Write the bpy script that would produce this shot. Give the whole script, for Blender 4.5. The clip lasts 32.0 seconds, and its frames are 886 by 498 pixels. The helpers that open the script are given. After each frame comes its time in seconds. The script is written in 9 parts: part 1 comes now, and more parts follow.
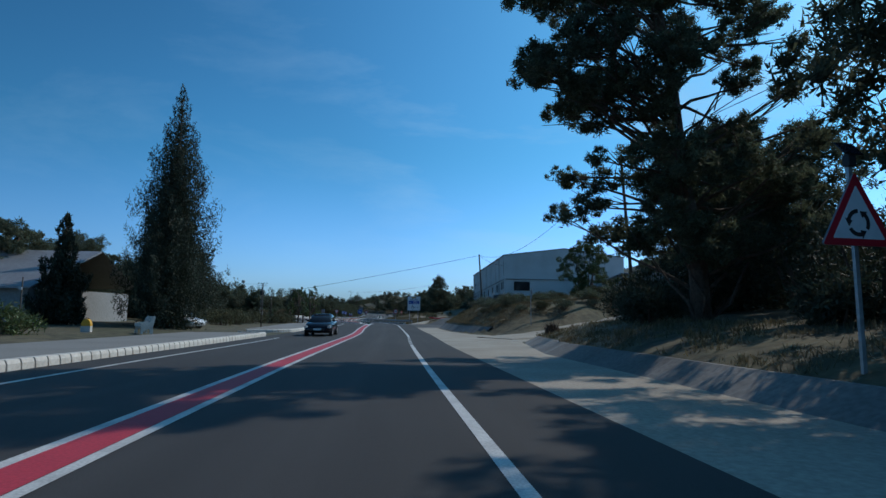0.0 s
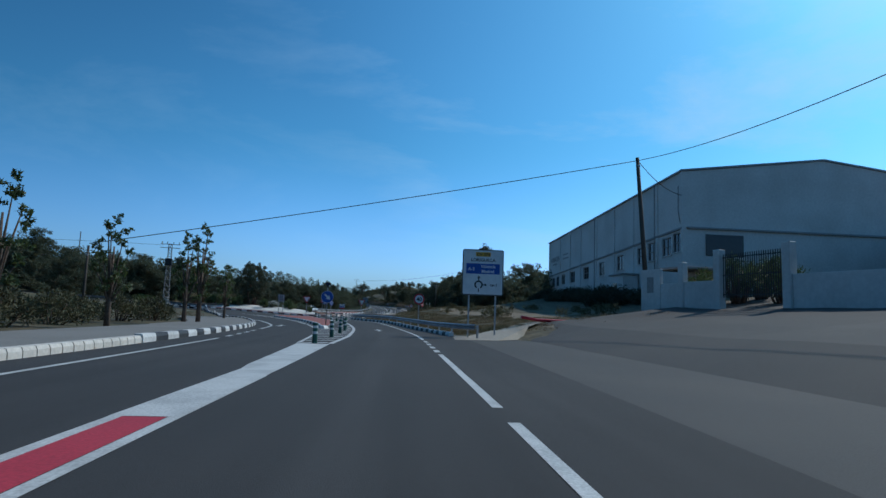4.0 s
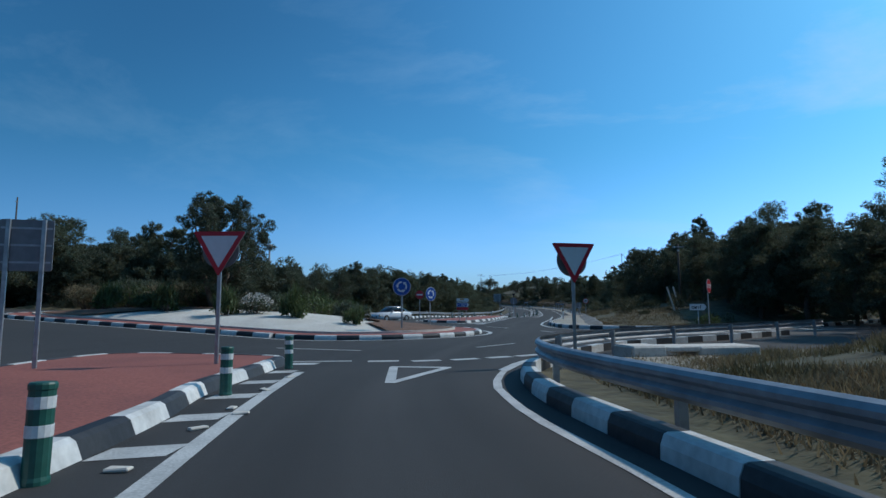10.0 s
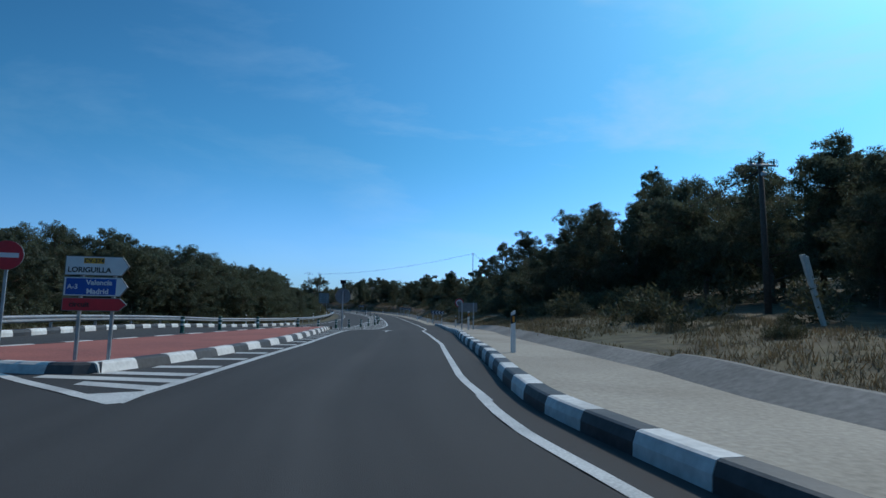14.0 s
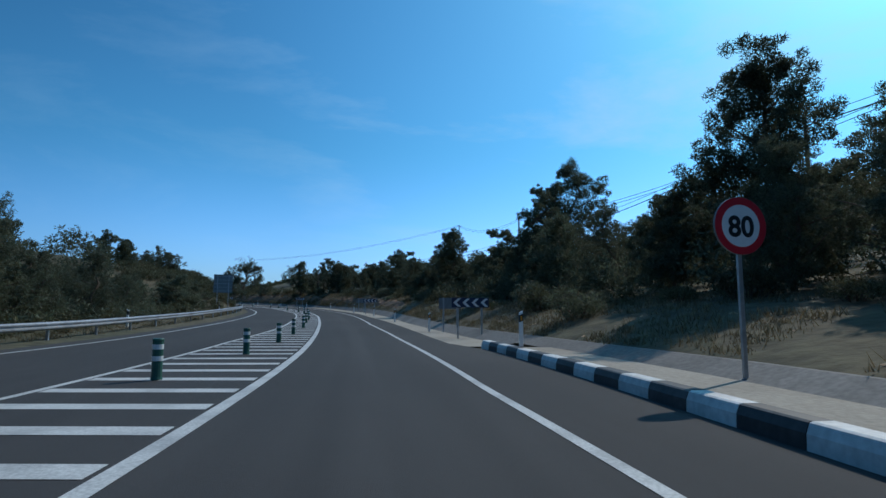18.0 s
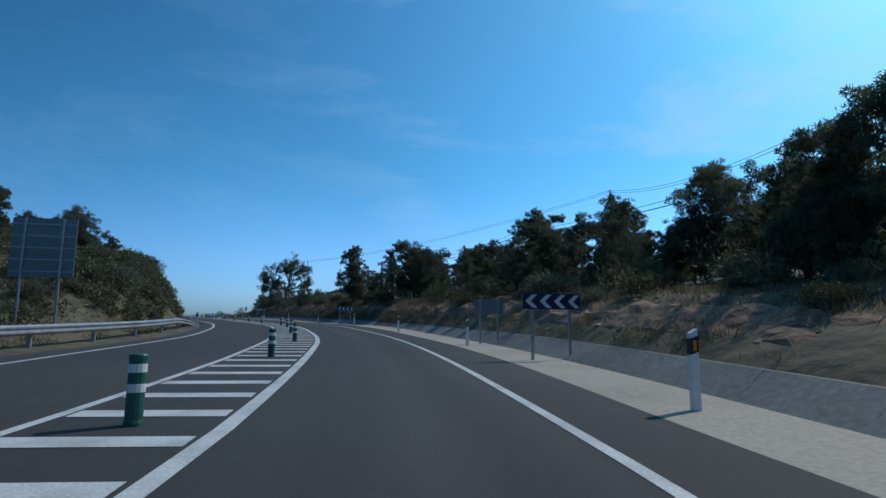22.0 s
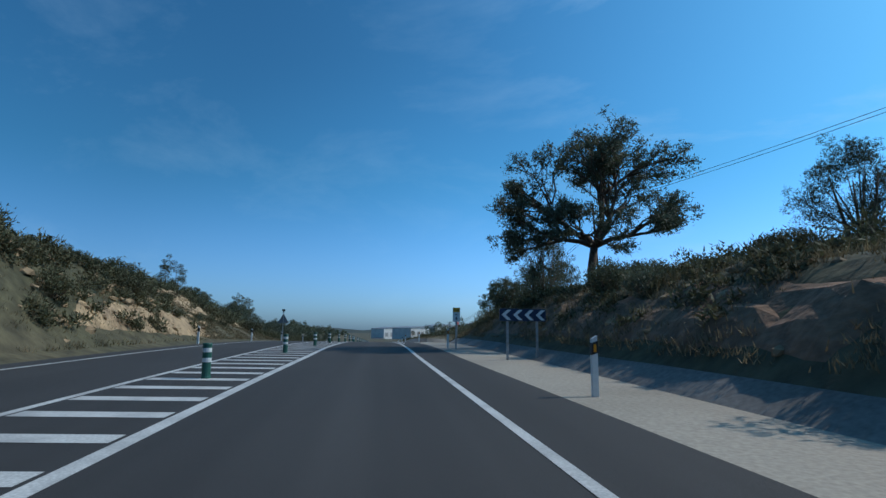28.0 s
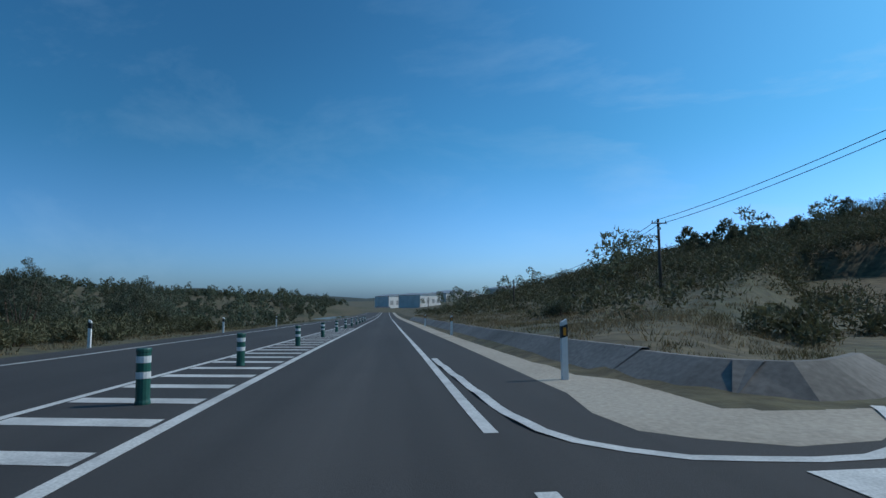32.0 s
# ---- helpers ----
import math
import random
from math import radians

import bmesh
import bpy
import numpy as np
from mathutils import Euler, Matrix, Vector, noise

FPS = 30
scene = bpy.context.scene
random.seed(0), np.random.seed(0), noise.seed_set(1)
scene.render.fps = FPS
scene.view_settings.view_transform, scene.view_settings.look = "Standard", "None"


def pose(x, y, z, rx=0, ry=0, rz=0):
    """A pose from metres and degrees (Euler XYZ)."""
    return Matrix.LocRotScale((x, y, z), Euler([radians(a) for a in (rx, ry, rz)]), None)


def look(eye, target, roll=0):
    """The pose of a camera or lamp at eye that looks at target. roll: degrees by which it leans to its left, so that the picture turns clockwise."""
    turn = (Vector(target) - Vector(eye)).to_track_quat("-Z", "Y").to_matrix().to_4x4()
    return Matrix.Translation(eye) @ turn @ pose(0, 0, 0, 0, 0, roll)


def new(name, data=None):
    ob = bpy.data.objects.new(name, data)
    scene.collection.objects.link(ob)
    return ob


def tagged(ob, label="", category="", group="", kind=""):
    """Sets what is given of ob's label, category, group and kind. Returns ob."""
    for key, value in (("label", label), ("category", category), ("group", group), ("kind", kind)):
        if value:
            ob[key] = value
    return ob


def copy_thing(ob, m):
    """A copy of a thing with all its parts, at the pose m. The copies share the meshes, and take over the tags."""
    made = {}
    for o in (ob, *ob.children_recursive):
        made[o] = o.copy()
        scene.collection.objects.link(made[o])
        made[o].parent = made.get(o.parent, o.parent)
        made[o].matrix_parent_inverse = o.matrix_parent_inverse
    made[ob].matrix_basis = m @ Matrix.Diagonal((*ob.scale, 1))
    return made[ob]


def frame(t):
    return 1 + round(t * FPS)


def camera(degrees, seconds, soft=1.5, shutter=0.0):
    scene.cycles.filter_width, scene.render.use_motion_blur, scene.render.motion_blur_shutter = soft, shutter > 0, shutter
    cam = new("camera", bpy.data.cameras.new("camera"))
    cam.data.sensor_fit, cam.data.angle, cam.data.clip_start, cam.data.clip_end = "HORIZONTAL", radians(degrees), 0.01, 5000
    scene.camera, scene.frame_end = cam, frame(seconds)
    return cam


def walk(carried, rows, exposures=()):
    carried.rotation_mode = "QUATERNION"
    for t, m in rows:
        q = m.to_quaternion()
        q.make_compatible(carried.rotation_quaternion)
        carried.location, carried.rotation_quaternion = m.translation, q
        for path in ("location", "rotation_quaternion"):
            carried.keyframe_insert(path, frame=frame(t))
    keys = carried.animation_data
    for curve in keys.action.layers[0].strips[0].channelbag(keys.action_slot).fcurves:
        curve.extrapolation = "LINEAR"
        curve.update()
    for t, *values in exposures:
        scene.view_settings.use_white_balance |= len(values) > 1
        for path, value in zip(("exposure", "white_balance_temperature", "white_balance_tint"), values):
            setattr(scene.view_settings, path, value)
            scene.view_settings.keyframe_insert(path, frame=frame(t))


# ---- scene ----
# ---- camera and its walk ----
EXPO, KELVIN, TINT = -0.47, 6000, 11
SKY, SUN = 0.155, 3.3
cam = camera(78.0, 32.0)
PATH = [
    (0, (0.00, -0.00, 1.25), (0.04, 19.86, 3.59), 0.66),
    (0.5, (-0.98, 9.77, 1.18), (-0.92, 29.63, 3.53), 0.96),
    (1, (-1.76, 18.96, 1.08), (-1.71, 38.83, 3.41), 0.54),
    (1.5, (-2.51, 27.67, 0.97), (-2.38, 47.54, 3.24), 0.61),
    (2, (-3.09, 36.07, 0.92), (-3.08, 55.94, 3.19), 0.60),
    (2.5, (-3.72, 43.93, 0.87), (-3.88, 63.80, 3.09), 0.73),
    (4.5, (-7.42, 74.42, 0.87), (-7.94, 94.30, 3.01), 2.46),
    (5, (-8.21, 80.83, 0.78), (-8.80, 100.71, 2.91), 2.52),
    (5.5, (-9.05, 87.04, 0.66), (-9.72, 106.91, 2.82), 2.17),
    (6, (-9.96, 93.56, 0.58), (-10.86, 113.42, 2.74), 2.11),
    (6.5, (-10.93, 99.94, 0.52), (-12.17, 119.79, 2.67), 1.96),
    (7, (-11.91, 105.84, 0.43), (-13.61, 125.66, 2.48), 1.92),
    (7.5, (-12.98, 111.16, 0.33), (-15.19, 130.91, 2.55), 1.62),
    (8, (-14.17, 116.53, 0.31), (-17.04, 136.20, 2.50), 0.85),
    (8.5, (-15.61, 121.98, 0.32), (-19.19, 141.54, 2.46), 1.19),
    (9, (-17.15, 127.20, 0.29), (-21.33, 146.63, 2.48), 1.18),
    (9.5, (-18.66, 132.27, 0.23), (-23.32, 151.61, 2.33), 0.69),
    (10, (-20.38, 137.20, 0.13), (-25.11, 156.51, 2.27), -0.30),
    (10.5, (-21.98, 141.96, 0.08), (-25.79, 161.47, 2.25), 0.07),
    (10.6, (-22.22, 142.92, 0.06), (-25.72, 162.50, 2.18), 0.30),
    (11, (-23.10, 146.73, -0.02), (-25.04, 166.52, 2.15), 0.88),
    (11.5, (-23.80, 151.59, -0.01), (-23.67, 171.47, 2.21), 1.26),
    (12, (-23.97, 156.25, -0.02), (-21.98, 176.02, 2.21), 0.92),
    (12.5, (-23.99, 160.51, -0.07), (-21.51, 180.23, 2.17), -0.47),
    (13, (-24.18, 164.76, -0.01), (-21.77, 184.48, 2.26), -0.15),
    (13.5, (-24.15, 169.42, -0.00), (-22.74, 189.25, 2.23), 0.07),
    (14, (-24.36, 174.47, -0.03), (-23.19, 194.30, 2.33), 0.87),
    (14.5, (-24.57, 179.75, 0.01), (-22.93, 199.54, 2.37), -0.75),
    (16.5, (-25.75, 204.64, 0.21), (-22.43, 224.26, 2.23), 0.55),
    (17, (-25.42, 211.53, 0.06), (-22.30, 231.18, 2.12), 0.72),
    (17.5, (-25.18, 218.11, -0.09), (-22.33, 237.79, 2.06), 0.64),
    (18, (-25.01, 224.63, -0.18), (-22.38, 244.33, 2.03), 0.13),
    (18.2, (-24.86, 227.13, -0.21), (-22.40, 246.84, 2.08), 0.03),
    (18.5, (-24.83, 231.06, -0.22), (-22.72, 250.80, 2.18), 0.01),
    (19, (-24.97, 237.69, -0.21), (-23.38, 257.48, 2.26), 0.44),
    (19.5, (-25.30, 244.11, -0.19), (-24.07, 263.91, 2.37), 0.26),
    (20, (-25.56, 250.34, -0.18), (-24.79, 270.15, 2.48), -0.03),
    (20.5, (-26.02, 256.68, -0.04), (-25.55, 276.50, 2.59), 0.11),
    (21, (-26.46, 262.71, 0.01), (-26.20, 282.53, 2.67), -0.37),
    (21.5, (-27.10, 268.88, 0.12), (-27.04, 288.70, 2.84), 0.39),
    (22, (-27.81, 275.36, 0.21), (-27.96, 295.17, 2.98), 0.49),
    (22.5, (-28.63, 281.83, 0.40), (-29.25, 301.62, 3.19), 0.63),
    (23, (-29.68, 288.36, 0.53), (-31.02, 308.12, 3.35), 1.01),
    (23.5, (-31.04, 295.19, 0.70), (-33.05, 314.88, 3.55), 1.92),
    (24, (-32.52, 301.88, 0.80), (-35.21, 321.50, 3.64), 1.31),
    (24.5, (-34.12, 308.30, 0.93), (-37.76, 327.75, 3.82), 1.91),
    (25, (-36.18, 314.14, 1.13), (-40.67, 333.42, 3.99), 1.02),
    (25.5, (-38.66, 320.60, 1.36), (-44.01, 339.65, 4.26), 0.84),
    (26, (-41.75, 327.70, 1.48), (-47.89, 346.51, 4.40), 1.84),
    (26.5, (-44.71, 334.29, 1.56), (-51.47, 352.88, 4.53), 0.09),
    (28.5, (-60.51, 362.41, 2.26), (-68.28, 380.58, 5.29), 0.92),
    (29, (-64.41, 369.32, 2.38), (-72.20, 387.51, 5.27), 0.69),
    (29.5, (-68.08, 375.97, 2.48), (-75.87, 394.18, 5.21), -0.01),
    (30, (-71.66, 382.43, 2.59), (-79.42, 400.69, 5.16), 0.00),
    (30.5, (-75.20, 388.80, 2.62), (-82.91, 407.09, 5.02), -0.02),
    (31, (-78.61, 395.04, 2.54), (-86.34, 413.35, 4.83), -0.39),
    (31.5, (-82.09, 401.37, 2.49), (-89.82, 419.70, 4.56), -0.28),
    (32, (-85.38, 407.19, 2.35), (-93.20, 425.50, 4.21), -0.39),
]
ROUTE_X = [8.32, 4.16, 0.00, -1.34, -2.52, -3.56, -5.15, -6.84, -8.58, -10.54, -12.98, -16.43, -20.68, -23.81, -24.17, -24.57, -25.23, -25.61, -25.09, -24.93, -25.53, -26.55, -28.08, -30.27, -33.29, -37.75, -43.28, -49.86, -56.71, -63.58, -70.37, -77.14, -83.92, -108.18, -151.81, -219.68, -365.12]
ROUTE_Y = [-89.61, -44.81, -0.00, 13.94, 27.89, 41.85, 55.75, 69.65, 83.54, 97.40, 111.19, 124.75, 138.09, 151.69, 165.69, 179.68, 193.66, 207.65, 221.64, 235.63, 249.62, 263.58, 277.49, 291.32, 304.98, 318.24, 331.10, 343.45, 355.65, 367.85, 380.10, 392.35, 404.60, 448.32, 527.04, 649.48, 911.87]
ROUTE_Z = [0.00, 0.00, 0.00, -0.12, -0.28, -0.36, -0.38, -0.38, -0.53, -0.71, -0.92, -0.95, -1.13, -1.26, -1.26, -1.24, -1.13, -1.10, -1.39, -1.46, -1.43, -1.23, -0.97, -0.65, -0.39, 0.02, 0.27, 0.54, 0.84, 1.11, 1.30, 1.32, 1.16, 0.07, -1.91, -3.67, -3.67]
walk(cam, [(t, look(eye, target, roll)) for t, eye, target, roll in PATH], exposures=[(t, EXPO + up, KELVIN, TINT) for t, up in ((0.0, -0.08), (2.5, -0.06), (6.0, 0.0), (21.0, 0.02), (24.0, 0.1), (26.5, 0.18), (29.0, 0.06), (32.0, 0.0))])

# ---- light ----
SUN_AZ, SUN_EL = 37.0, 44.0          # degrees: from +x towards +y, and above the horizon
world = bpy.data.worlds.new("sky")
scene.world = world
world.use_nodes = True
wn = world.node_tree.nodes
wl = world.node_tree.links
sky = wn.new("ShaderNodeTexSky")
sky.sky_type, sky.sun_disc = "NISHITA", False
sky.sun_elevation, sky.sun_rotation = radians(SUN_EL), radians(90 - SUN_AZ)
sky.air_density, sky.dust_density, sky.ozone_density = 1.0, 1.5, 2.6
geo = wn.new("ShaderNodeTexCoord")
stretch = wn.new("ShaderNodeMapping")
stretch.inputs["Scale"].default_value = (1.2, 3.4, 5.0)
stretch.inputs["Rotation"].default_value = (0.2, 0.5, 0.9)
wisp = wn.new("ShaderNodeTexNoise")
wisp.inputs["Scale"].default_value, wisp.inputs["Detail"].default_value, wisp.inputs["Roughness"].default_value = 1.3, 7.0, 0.62
wisp.inputs["Distortion"].default_value = 0.25
ramp = wn.new("ShaderNodeValToRGB")
ramp.color_ramp.elements[0].position, ramp.color_ramp.elements[1].position = 0.49, 0.86
thin = wn.new("ShaderNodeMath")
thin.operation, thin.inputs[1].default_value = "MULTIPLY", 0.46
tone = wn.new("ShaderNodeMix")
tone.data_type = "RGBA"
tone.inputs["B"].default_value = (4.2, 6.0, 7.4, 1)
wl.new(geo.outputs["Generated"], stretch.inputs["Vector"])
wl.new(stretch.outputs["Vector"], wisp.inputs["Vector"])
wl.new(wisp.outputs["Fac"], ramp.inputs["Fac"])
# more cirrus towards the north-east, and a deeper blue away from the sun
def toward(az, el, lo, hi, out_lo, out_hi):
    dot = wn.new("ShaderNodeVectorMath")
    dot.operation = "DOT_PRODUCT"
    a, e = radians(az), radians(el)
    dot.inputs[1].default_value = (math.cos(a) * math.cos(e), math.sin(a) * math.cos(e), math.sin(e))
    wl.new(geo.outputs["Generated"], dot.inputs[0])
    mr = wn.new("ShaderNodeMapRange")
    mr.interpolation_type = "SMOOTHSTEP"
    mr.inputs["From Min"].default_value, mr.inputs["From Max"].default_value = lo, hi
    mr.inputs["To Min"].default_value, mr.inputs["To Max"].default_value = out_lo, out_hi
    wl.new(dot.outputs["Value"], mr.inputs["Value"])
    return mr.outputs["Result"]


veil = wn.new("ShaderNodeMath")
veil.operation = "MULTIPLY"
wl.new(ramp.outputs["Color"], veil.inputs[0])
wl.new(toward(64, 28, 0.75, 0.98, 0.35, 1.6), veil.inputs[1])
wl.new(veil.outputs["Value"], thin.inputs[0])
wl.new(thin.outputs["Value"], tone.inputs["Factor"])
deep = wn.new("ShaderNodeMix")
deep.data_type, deep.blend_type = "RGBA", "MULTIPLY"
deep.inputs["Factor"].default_value = 1.0
# hazier, paler tint towards the horizon
high = wn.new("ShaderNodeSeparateXYZ")
lift = wn.new("ShaderNodeMapRange")
lift.interpolation_type = "SMOOTHSTEP"
lift.inputs["From Min"].default_value, lift.inputs["From Max"].default_value = 0.0, 0.3
haze = wn.new("ShaderNodeMix")
haze.data_type = "RGBA"
haze.inputs["A"].default_value = (0.66, 1.06, 1.6, 1)
haze.inputs["B"].default_value = (0.325, 0.86, 1.07, 1)
wl.new(geo.outputs["Generated"], high.inputs["Vector"])
wl.new(high.outputs["Z"], lift.inputs["Value"])
wl.new(lift.outputs["Result"], haze.inputs["Factor"])
wl.new(haze.outputs["Result"], deep.inputs["B"])
wl.new(sky.outputs["Color"], deep.inputs["A"])
shade = wn.new("ShaderNodeMix")
shade.data_type, shade.blend_type = "RGBA", "MULTIPLY"
shade.inputs["Factor"].default_value = 1.0
wl.new(deep.outputs["Result"], shade.inputs["A"])
wl.new(toward(SUN_AZ, 0, -0.15, 0.75, 0.72, 1.06), shade.inputs["B"])
glow = wn.new("ShaderNodeMix")
glow.data_type, glow.blend_type = "RGBA", "MULTIPLY"
glow.inputs["Factor"].default_value = 1.0
wl.new(shade.outputs["Result"], glow.inputs["A"])
wl.new(toward(121, 3, 0.9, 1.0, 1.0, 1.16), glow.inputs["B"])
wl.new(glow.outputs["Result"], tone.inputs["A"])
wl.new(tone.outputs["Result"], wn["Background"].inputs["Color"])
wn["Background"].inputs["Strength"].default_value = SKY
sun = new("sun", bpy.data.lights.new("sun", "SUN"))
sun.data.energy, sun.data.angle, sun.data.color = SUN, radians(0.55), (1.0, 0.9, 0.76)
away = Vector((math.cos(radians(SUN_AZ)) * math.cos(radians(SUN_EL)), math.sin(radians(SUN_AZ)) * math.cos(radians(SUN_EL)), math.sin(radians(SUN_EL))))
sun.matrix_world = look((0, 0, 60), Vector((0, 0, 60)) - away)


# ---- materials ----
def material(name, color, rough=0.8, metal=0.0, grain=8.0, vary=0.25, big=0.6, bump=0.15, coarse=0.0, second=None, amount=0.5, island=0.0, piece=0.0, translucent=0.0):
    """A surface with grain at one scale, stains at another, relief, and some change from piece to piece."""
    m = bpy.data.materials.new(name)
    m.use_nodes = True
    n, l = m.node_tree.nodes, m.node_tree.links
    b = n["Principled BSDF"]
    b.inputs["Roughness"].default_value, b.inputs["Metallic"].default_value = rough, metal
    co = n.new("ShaderNodeTexCoord")
    fine, wide = n.new("ShaderNodeTexNoise"), n.new("ShaderNodeTexNoise")
    fine.inputs["Scale"].default_value, fine.inputs["Detail"].default_value = grain, 5.0
    wide.inputs["Scale"].default_value, wide.inputs["Detail"].default_value = big, 4.0
    for t in (fine, wide):
        l.new(co.outputs["Object"], t.inputs["Vector"])
    span = n.new("ShaderNodeMapRange")
    span.inputs["From Min"].default_value, span.inputs["From Max"].default_value = 0.28, 0.72
    span.inputs["To Min"].default_value, span.inputs["To Max"].default_value = 1 - vary, 1 + vary
    l.new(fine.outputs["Fac"], span.inputs["Value"])
    base = n.new("ShaderNodeMix")
    base.data_type = "RGBA"
    base.inputs["A"].default_value = (*color, 1)
    base.inputs["B"].default_value = (*(second or [c * 0.72 for c in color]), 1)
    cut = n.new("ShaderNodeMapRange")
    cut.inputs["From Min"].default_value, cut.inputs["From Max"].default_value = 0.42, 0.68
    cut.inputs["To Max"].default_value = amount
    l.new(wide.outputs["Fac"], cut.inputs["Value"])
    l.new(cut.outputs["Result"], base.inputs["Factor"])
    out = n.new("ShaderNodeMix")
    out.data_type, out.blend_type = "RGBA", "MULTIPLY"
    out.inputs["Factor"].default_value = 1.0
    l.new(base.outputs["Result"], out.inputs["A"])
    l.new(span.outputs["Result"], out.inputs["B"])
    last = out.outputs["Result"]
    for kind, much in (("island", island), ("piece", piece)):
        if much:
            src = n.new("ShaderNodeNewGeometry").outputs["Random Per Island"] if kind == "island" else n.new("ShaderNodeObjectInfo").outputs["Random"]
            mr = n.new("ShaderNodeMapRange")
            mr.inputs["To Min"].default_value, mr.inputs["To Max"].default_value = 1 - much, 1 + much
            l.new(src, mr.inputs["Value"])
            mul = n.new("ShaderNodeMix")
            mul.data_type, mul.blend_type = "RGBA", "MULTIPLY"
            mul.inputs["Factor"].default_value = 1.0
            l.new(last, mul.inputs["A"])
            l.new(mr.outputs["Result"], mul.inputs["B"])
            last = mul.outputs["Result"]
    l.new(last, b.inputs["Base Color"])
    if bump:
        bp = n.new("ShaderNodeBump")
        bp.inputs["Strength"].default_value, bp.inputs["Distance"].default_value = bump, 0.02 if not coarse else coarse
        l.new(fine.outputs["Fac"], bp.inputs["Height"])
        l.new(bp.outputs["Normal"], b.inputs["Normal"])
    if translucent:
        tr = n.new("ShaderNodeBsdfTranslucent")
        l.new(last, tr.inputs["Color"])
        mx = n.new("ShaderNodeMixShader")
        mx.inputs["Fac"].default_value = translucent
        l.new(b.outputs["BSDF"], mx.inputs[1])
        l.new(tr.outputs["BSDF"], mx.inputs[2])
        l.new(mx.outputs["Shader"], n["Material Output"].inputs["Surface"])
    return m


M_asphalt = material("asphalt", (0.033, 0.032, 0.032), 0.92, grain=90, vary=0.3, big=0.12, bump=0.3, second=(0.046, 0.044, 0.043), amount=0.8)
M_old_asphalt = material("old_asphalt", (0.06, 0.058, 0.056), 0.9, grain=60, vary=0.25, big=0.2, bump=0.3, second=(0.088, 0.08, 0.072))
M_white = material("white_road_paint", (0.54, 0.54, 0.52), 0.6, grain=35, vary=0.25, big=1.5, bump=0.1, second=(0.34, 0.34, 0.33), amount=0.75)
M_redpaint = material("red_road_paint", (0.42, 0.03, 0.05), 0.7, grain=30, vary=0.2, big=0.8, second=(0.3, 0.02, 0.035))
M_redpave = material("red_paving", (0.3, 0.1, 0.075), 0.85, grain=22, vary=0.3, big=0.5, bump=0.25, second=(0.22, 0.075, 0.06), amount=0.8, piece=0.1)
M_concrete = material("pale_concrete", (0.34, 0.305, 0.25), 0.9, grain=14, vary=0.2, big=0.35, bump=0.25, second=(0.25, 0.22, 0.175), amount=0.8)
M_ditch = material("ditch_concrete", (0.19, 0.18, 0.165), 0.92, grain=9, vary=0.25, big=0.4, bump=0.25, second=(0.11, 0.105, 0.095), amount=0.9, piece=0.12)
M_sidewalk = material("pavement_concrete", (0.2, 0.19, 0.175), 0.9, grain=16, vary=0.15, big=0.3, bump=0.2, second=(0.14, 0.132, 0.12), piece=0.06)
M_kerbw = material("white_kerb_paint", (0.66, 0.66, 0.64), 0.65, grain=10, vary=0.15, big=1.2, bump=0.2, second=(0.45, 0.44, 0.42), amount=0.7, piece=0.1)
M_kerbb = material("black_kerb_paint", (0.025, 0.026, 0.03), 0.6, grain=10, vary=0.3, big=1.2, bump=0.2, second=(0.06, 0.06, 0.06), amount=0.7, piece=0.25)
M_green = material("green_plastic", (0.012, 0.085, 0.065), 0.5, grain=12, vary=0.15, big=3, bump=0.05, second=(0.03, 0.1, 0.085))
M_band = material("white_reflective_band", (0.62, 0.64, 0.64), 0.4, grain=25, vary=0.1, big=3, bump=0.02)
M_white_plastic = material("white_plastic", (0.75, 0.75, 0.73), 0.5, grain=10, vary=0.06, big=2, bump=0.02)
M_black_plastic = material("black_plastic", (0.015, 0.015, 0.017), 0.5, grain=10, vary=0.1, big=2, bump=0.02)
M_amber = material("amber_reflector", (0.7, 0.28, 0.02), 0.3, grain=60, vary=0.15, bump=0.05)
M_steel = material("galvanised_steel", (0.42, 0.43, 0.44), 0.45, 0.75, grain=7, vary=0.2, big=1.5, bump=0.04, second=(0.3, 0.31, 0.32), amount=0.8)
M_rail = material("guard_rail_steel", (0.3, 0.31, 0.33), 0.5, 0.45, grain=5, vary=0.2, big=0.8, bump=0.04, second=(0.2, 0.21, 0.23), amount=0.9)
M_signback = material("sign_back", (0.2, 0.21, 0.22), 0.55, 0.35, grain=6, vary=0.12, big=1, bump=0.03)
M_signwhite = material("sign_white", (0.72, 0.72, 0.72), 0.35, grain=8, vary=0.05, big=1.2, bump=0.0)
M_signred = material("sign_red", (0.5, 0.015, 0.03), 0.35, grain=8, vary=0.08, big=1.2, bump=0.0)
M_signblue = material("sign_blue", (0.01, 0.075, 0.36), 0.35, grain=8, vary=0.08, big=1.2, bump=0.0)
M_signblack = material("sign_black", (0.012, 0.012, 0.014), 0.4, grain=8, vary=0.1, bump=0.0)
M_signnavy = material("sign_navy", (0.015, 0.025, 0.07), 0.4, grain=8, vary=0.1, bump=0.0)
M_signyellow = material("sign_yellow", (0.72, 0.36, 0.02), 0.4, grain=8, vary=0.08, bump=0.0)
M_solar = material("solar_cell", (0.012, 0.014, 0.025), 0.2, grain=30, vary=0.3, bump=0.0)
M_pole = material("weathered_pole_wood", (0.075, 0.06, 0.048), 0.85, grain=14, vary=0.3, big=2, bump=0.4)
M_cable = material("black_cable", (0.02, 0.02, 0.022), 0.6, bump=0.0)
